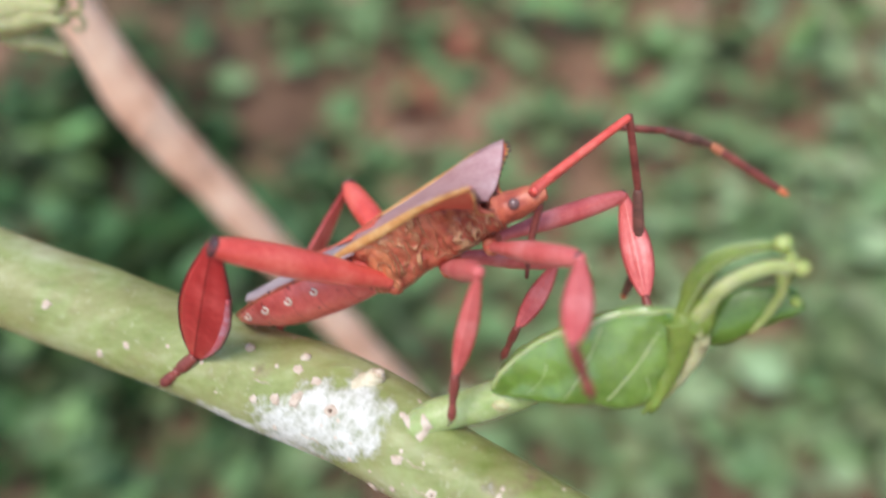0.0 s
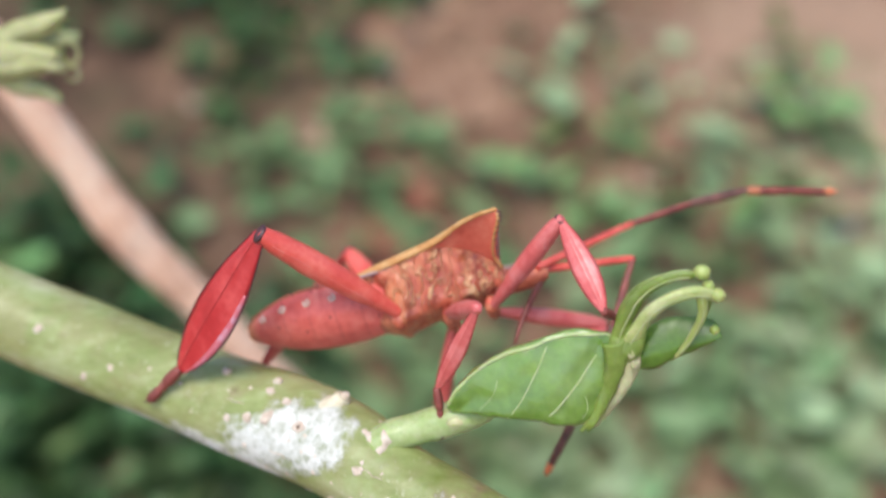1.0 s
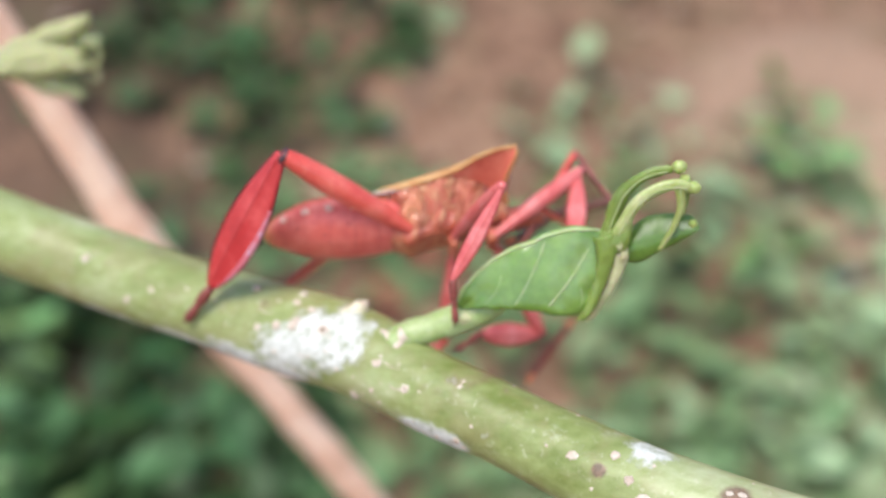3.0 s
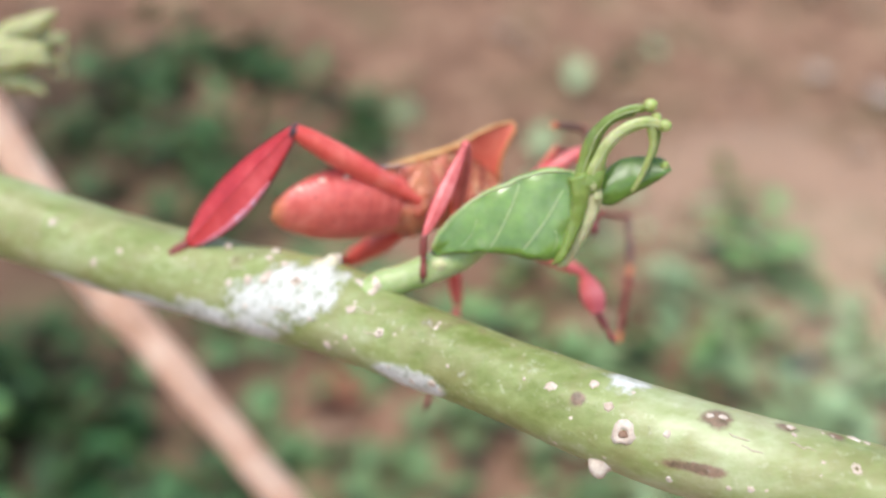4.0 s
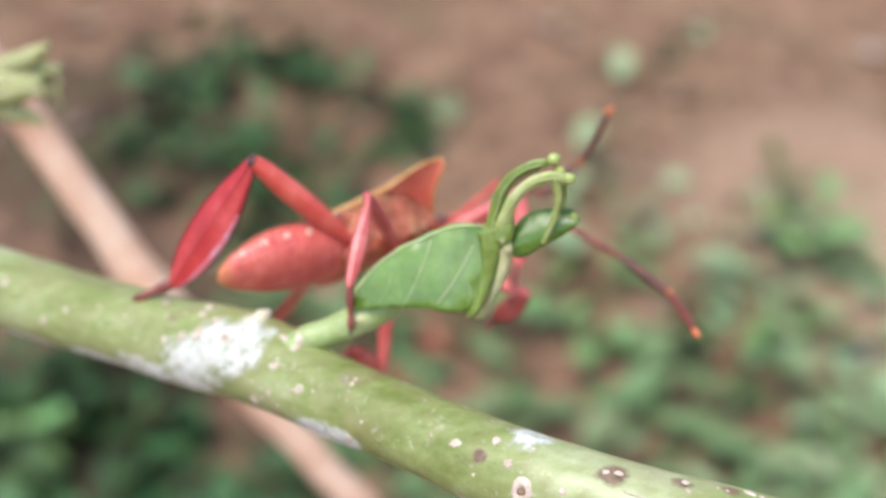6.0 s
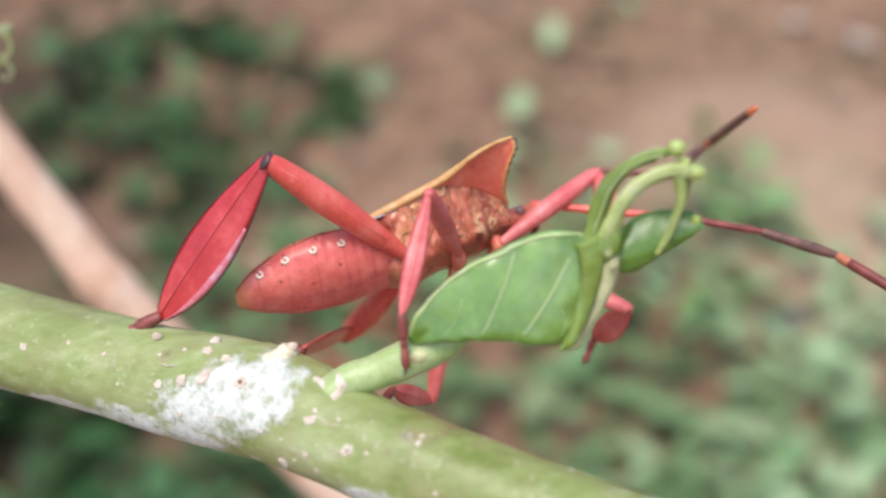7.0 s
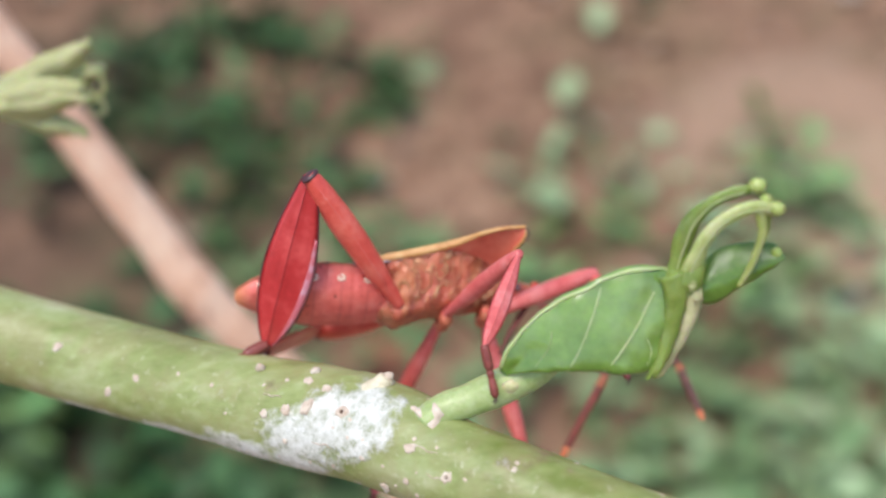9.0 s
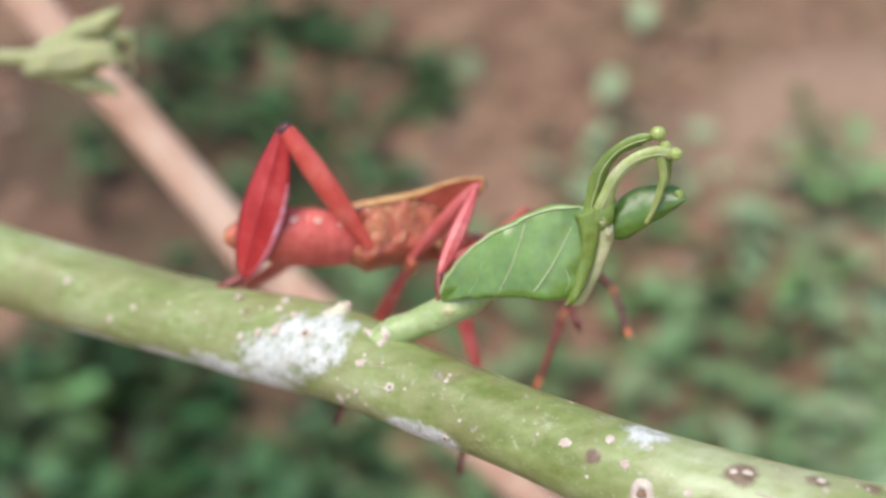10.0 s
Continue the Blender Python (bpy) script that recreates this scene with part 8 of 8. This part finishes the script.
    walk(limbs['LA'][1], [
        (0, pose(0.02365, 0.00576, 0.00456, 125.7, 66.9, 125.9)), (0.2, pose(0.02486, 0.00336, 0.00239, 166.2, 57.2, 165.3)), (0.4, pose(0.02485, 0.00318, 0.00156, 170.1, 59.6, 167.4)),
        (0.5, pose(0.02485, 0.00318, 0.00160, 157.5, 59.2, 150.4)), (0.7, pose(0.02109, 0.00848, 0.00509, 112.7, 46.4, 105.9)), (1, pose(0.02436, 0.00470, 0.00342, 172.5, 63.4, 174.2)),
        (1.5, pose(0.02463, 0.00392, 0.00150, -167.8, 55.8, -164.2)), (1.8, pose(0.02446, 0.00344, -0.00008, -129.6, 58.3, -124.4)), (2, pose(0.02445, 0.00441, 0.00159, -124.2, 64.1, -118.9)),
        (2.25, pose(0.02370, 0.00491, 0.00590, -98.8, 79.8, -92.6)), (2.5, pose(0.02122, 0.00487, 0.00953, 5.4, 78.4, 12.6)), (2.7, pose(0.02051, 0.00359, 0.01070, 11.2, 69.2, 15.9)),
        (3.067, pose(0.02045, 0.00203, 0.01113, -9.3, 59.8, -10.0)), (3.433, pose(0.02021, 0.00045, 0.01138, -18.0, 48.0, -24.4)), (3.8, pose(0.01979, -0.00112, 0.01143, -21.4, 35.4, -34.0)),
        (4, pose(0.02237, -0.00082, 0.00952, -41.8, 51.3, -63.9)), (4.167, pose(0.02269, -0.00015, 0.00928, -46.1, 47.3, -70.2)), (4.333, pose(0.02298, 0.00051, 0.00898, -49.5, 43.1, -75.5)),
        (4.5, pose(0.02323, 0.00117, 0.00864, -52.2, 38.7, -80.3)), (5, pose(0.02453, -0.00046, 0.00613, -53.7, 21.2, -83.0)), (5.25, pose(0.02441, -0.00078, 0.00632, -55.1, 38.7, -73.7)),
        (5.5, pose(0.02428, -0.00110, 0.00651, -51.9, 56.1, -61.4)), (5.7, pose(0.02399, -0.00101, 0.00716, -47.9, 51.9, -55.1)), (6.8, pose(0.02377, 0.00444, 0.00626, -18.7, 29.1, -18.8)),
        (7, pose(0.02415, 0.00303, 0.00650, -14.2, 26.9, -18.2)), (7.2, pose(0.02351, 0.00492, 0.00635, -10.1, 21.1, -14.5)), (7.35, pose(0.02413, 0.00443, 0.00525, -9.4, 15.6, -21.2)),
        (7.5, pose(0.02458, 0.00392, 0.00409, -8.1, 10.3, -27.8)), (7.8, pose(0.02117, 0.00838, 0.00521, -1.6, 26.2, -7.7)), (8, pose(0.02143, 0.00797, 0.00573, -0.3, 29.6, -3.8)),
        (8.5, pose(0.02340, 0.00619, 0.00080, 13.0, 20.5, 23.3)), (9, pose(0.02252, 0.00691, 0.00557, 0.2, 37.9, -0.9)), (9.5, pose(0.02146, 0.00673, 0.00770, 1.1, 35.0, 0.9)),
        (10, pose(0.02046, 0.00629, 0.00916, 3.7, 35.7, 1.6)),
    ])
    walk(limbs['LA'][2], [
        (0, pose(0.02191, 0.00815, -0.00237, 148.9, 68.3, 149.8)), (0.2, pose(0.02091, 0.00440, -0.00394, 144.2, 67.0, 140.6)), (0.4, pose(0.02113, 0.00401, -0.00494, 153.5, 64.8, 149.5)),
        (0.5, pose(0.02150, 0.00509, -0.00487, 156.4, 63.0, 150.2)), (0.7, pose(0.01967, 0.01347, -0.00036, 147.7, 62.3, 147.8)), (1, pose(0.02100, 0.00505, -0.00332, 164.1, 58.1, 163.9)),
        (1.5, pose(0.02055, 0.00277, -0.00472, 159.9, 45.0, 156.4)), (1.8, pose(0.02222, 0.00018, -0.00648, -173.2, 51.4, -174.3)), (2, pose(0.02286, 0.00153, -0.00518, -177.9, 50.7, -179.7)),
        (2.25, pose(0.02364, 0.00357, -0.00151, 168.9, 48.0, 164.4)), (2.5, pose(0.02270, 0.00520, 0.00216, 158.1, 43.2, 150.6)), (2.7, pose(0.02308, 0.00432, 0.00366, 153.3, 33.1, 141.1)),
        (3.067, pose(0.02419, 0.00137, 0.00463, 166.2, -10.0, 148.8)), (3.433, pose(0.02480, -0.00163, 0.00578, 178.6, -53.8, 146.6)), (3.8, pose(0.02488, -0.00454, 0.00707, -49.5, -78.1, 22.6)),
        (4, pose(0.02444, -0.00505, 0.00364, -67.7, -72.0, 52.4)), (4.167, pose(0.02443, -0.00495, 0.00374, -43.1, -52.8, 33.1)), (4.333, pose(0.02436, -0.00481, 0.00384, -33.2, -32.1, 29.1)),
        (4.5, pose(0.02423, -0.00462, 0.00394, -26.1, -11.1, 29.3)), (5, pose(0.02538, -0.00743, 0.00340, -21.9, -27.1, 30.9)), (5.25, pose(0.02606, -0.00642, 0.00161, -11.6, -30.5, 14.5)),
        (5.5, pose(0.02629, -0.00479, 0.00026, -0.3, -31.1, -2.7)), (5.7, pose(0.02665, -0.00482, 0.00124, -0.3, -29.6, -2.5)), (6.8, pose(0.03000, 0.00231, 0.00260, -7.0, -23.1, 13.9)),
        (7, pose(0.03053, 0.00093, 0.00309, -7.6, -24.9, 14.4)), (7.2, pose(0.03032, 0.00316, 0.00364, -7.5, -26.7, 16.9)), (7.35, pose(0.03089, 0.00181, 0.00322, -3.4, -5.2, -2.1)),
        (7.5, pose(0.03113, 0.00046, 0.00274, -6.5, 16.5, -20.4)), (7.8, pose(0.02787, 0.00747, 0.00188, 1.4, 25.3, 1.2)), (8, pose(0.02796, 0.00753, 0.00201, 2.6, 29.1, 4.4)),
        (8.5, pose(0.02988, 0.00898, -0.00184, 12.2, 36.4, 18.5)), (9, pose(0.02846, 0.00682, 0.00094, 4.6, 40.4, 7.5)), (9.5, pose(0.02762, 0.00683, 0.00338, 6.9, 40.3, 10.8)),
        (10, pose(0.02657, 0.00645, 0.00477, 11.6, 41.5, 13.6)),
    ])
    walk(limbs['LA'][3], [
        (0, pose(0.01957, 0.00951, -0.00919, 129.9, 34.7, 118.7)), (0.2, pose(0.01869, 0.00622, -0.01069, 132.0, 38.3, 118.4)), (0.4, pose(0.01844, 0.00559, -0.01158, 140.2, 41.9, 127.9)),
        (0.5, pose(0.01861, 0.00674, -0.01141, 144.2, 42.5, 130.2)), (0.7, pose(0.01678, 0.01529, -0.00686, 142.4, 45.0, 136.8)), (1, pose(0.01728, 0.00612, -0.00955, 155.2, 47.3, 150.6)),
        (1.5, pose(0.01580, 0.00484, -0.00991, 158.0, 38.1, 153.0)), (1.8, pose(0.01766, -0.00027, -0.01222, 177.8, 35.7, 175.4)), (2, pose(0.01822, 0.00151, -0.01086, -176.2, 35.6, -174.6)),
        (2.25, pose(0.01891, 0.00490, -0.00697, -171.0, 38.1, -165.2)), (2.5, pose(0.01804, 0.00782, -0.00287, -165.1, 39.8, -155.3)), (2.7, pose(0.01830, 0.00818, -0.00036, -163.1, 37.8, -152.9)),
        (3.067, pose(0.01801, 0.00511, 0.00591, -161.6, 31.5, -147.1)), (3.433, pose(0.02119, 0.00075, 0.01171, -160.9, 25.2, -141.9)), (3.8, pose(0.02628, -0.00396, 0.01425, -160.8, 18.8, -137.0)),
        (4, pose(0.02582, -0.00325, 0.01063, -168.0, 20.8, -152.6)), (4.167, pose(0.02814, -0.00253, 0.00959, 156.2, 35.9, 145.5)), (4.333, pose(0.02979, -0.00179, 0.00773, 124.9, 15.3, 87.1)),
        (4.5, pose(0.03051, -0.00111, 0.00535, 122.9, -19.4, 42.8)), (5, pose(0.03099, -0.00408, 0.00675, 93.4, -36.2, 39.7)), (5.25, pose(0.03218, -0.00484, 0.00533, 125.2, -43.7, -17.7)),
        (5.5, pose(0.03257, -0.00508, 0.00405, 149.8, -27.9, -69.1)), (5.7, pose(0.03303, -0.00511, 0.00487, 140.9, -26.6, -70.2)), (6.8, pose(0.03655, 0.00393, 0.00548, 137.8, 8.4, -83.5)),
        (7, pose(0.03698, 0.00259, 0.00618, 136.9, 9.2, -80.7)), (7.2, pose(0.03659, 0.00507, 0.00694, 134.7, 10.0, -74.2)), (7.35, pose(0.03820, 0.00154, 0.00388, 145.7, 25.1, -85.4)),
        (7.5, pose(0.03773, -0.00198, 0.00065, 154.9, 41.9, -94.8)), (7.8, pose(0.03450, 0.00761, -0.00125, -167.1, 48.1, -103.5)), (8, pose(0.03436, 0.00803, -0.00156, -150.8, 48.5, -101.8)),
        (8.5, pose(0.03548, 0.01086, -0.00619, -138.5, 48.4, -107.9)), (9, pose(0.03401, 0.00755, -0.00381, -122.6, 48.7, -96.4)), (9.5, pose(0.03312, 0.00788, -0.00137, -110.8, 51.4, -91.4)),
        (10, pose(0.03191, 0.00775, -0.00010, -105.3, 55.1, -92.4)),
    ])
    # the dry stick is shifted and tilted, the bud shifted, to fit the camera's view
    walk(stick, [
        (0, pose(-0.0617, 0.1, -0.0716, 0, 6.1, 0)), (0.2, pose(-0.0608, 0.1, -0.0757, 0, 1.4, 0)), (0.4, pose(-0.0581, 0.1, -0.0727, 0, 4.3, 0)), (0.5, pose(-0.0592, 0.1, -0.0728, 0, 3.7, 0)),
        (0.7, pose(-0.0591, 0.1, -0.0732, 0, -2.3, 0)), (0.8, pose(-0.0604, 0.1, -0.0740, 0, -0.1, 0)), (1, pose(-0.0593, 0.1, -0.0758, 0, -2.3, 0)), (1.2, pose(-0.0611, 0.1, -0.0773, 0, 1.4, 0)),
        (1.5, pose(-0.0608, 0.1, -0.0791, 0, 1.8, 0)), (2, pose(-0.0616, 0.1, -0.0786, 0, 0.9, 0)), (2.5, pose(-0.0616, 0.1, -0.0781, 0, 0.7, 0)), (3.8, pose(-0.0663, 0.1, -0.0768, 0, -0.8, 0)),
        (4, pose(-0.0652, 0.1, -0.0767, 0, -0.8, 0)), (4.2, pose(-0.0593, 0.1, -0.0765, 0, -2.0, 0)), (4.5, pose(-0.0514, 0.1, -0.0762, 0, -3.1, 0)), (5, pose(-0.0522, 0.1, -0.0757, 0, -0.6, 0)),
        (5.5, pose(-0.0513, 0.1, -0.0752, 0, -0.8, 0)), (5.7, pose(-0.0515, 0.1, -0.0750, 0, -1.9, 0)), (6.8, pose(-0.0466, 0.1, -0.0739, 0, -3.9, 0)), (7, pose(-0.0472, 0.1, -0.0743, 0, -4.3, 0)),
        (7.2, pose(-0.0468, 0.1, -0.0719, 0, -3.5, 0)), (7.5, pose(-0.0481, 0.1, -0.0736, 0, -2.0, 0)), (7.8, pose(-0.0462, 0.1, -0.0738, 0, -3.7, 0)), (8.5, pose(-0.0471, 0.1, -0.0738, 0, -1.8, 0)),
        (10, pose(-0.0340, 0.1, -0.0738, 0, -7.8, 0)),
    ])
    walk(leaf_bud, [
        (0, pose(-0.0474, 0.0450, 0.0055)), (0.5, pose(-0.0474, 0.0450, 0.0055)), (0.6, pose(-0.0471, 0.0450, 0.0108)), (0.7, pose(-0.0480, 0.0450, 0.0094)),
        (0.8, pose(-0.0481, 0.0450, 0.0103)), (1, pose(-0.0483, 0.0450, 0.0087)), (1.2, pose(-0.0499, 0.0450, 0.0060)), (1.5, pose(-0.0494, 0.0450, 0.0066)),
        (1.8, pose(-0.0504, 0.0450, 0.0079)), (2, pose(-0.0498, 0.0450, 0.0070)), (2.5, pose(-0.0504, 0.0450, 0.0061)), (3.8, pose(-0.0527, 0.0450, 0.0048)),
        (4, pose(-0.0526, 0.0450, 0.0052)), (4.2, pose(-0.0518, 0.0450, 0.0060)), (4.5, pose(-0.0492, 0.0450, 0.0077)), (5.5, pose(-0.0480, 0.0450, 0.0086)),
        (5.7, pose(-0.0480, 0.0450, 0.0084)), (7, pose(-0.0458, 0.0450, 0.0092)), (7.5, pose(-0.0451, 0.0450, 0.0071)), (7.8, pose(-0.0453, 0.0450, 0.0074)),
        (8, pose(-0.0451, 0.0450, 0.0086)), (8.5, pose(-0.0454, 0.0450, 0.0086)), (9, pose(-0.0457, 0.0450, 0.0091)), (9.5, pose(-0.0456, 0.0450, 0.0090)),
        (10, pose(-0.0434, 0.0450, 0.0103)),
    ])


motions()
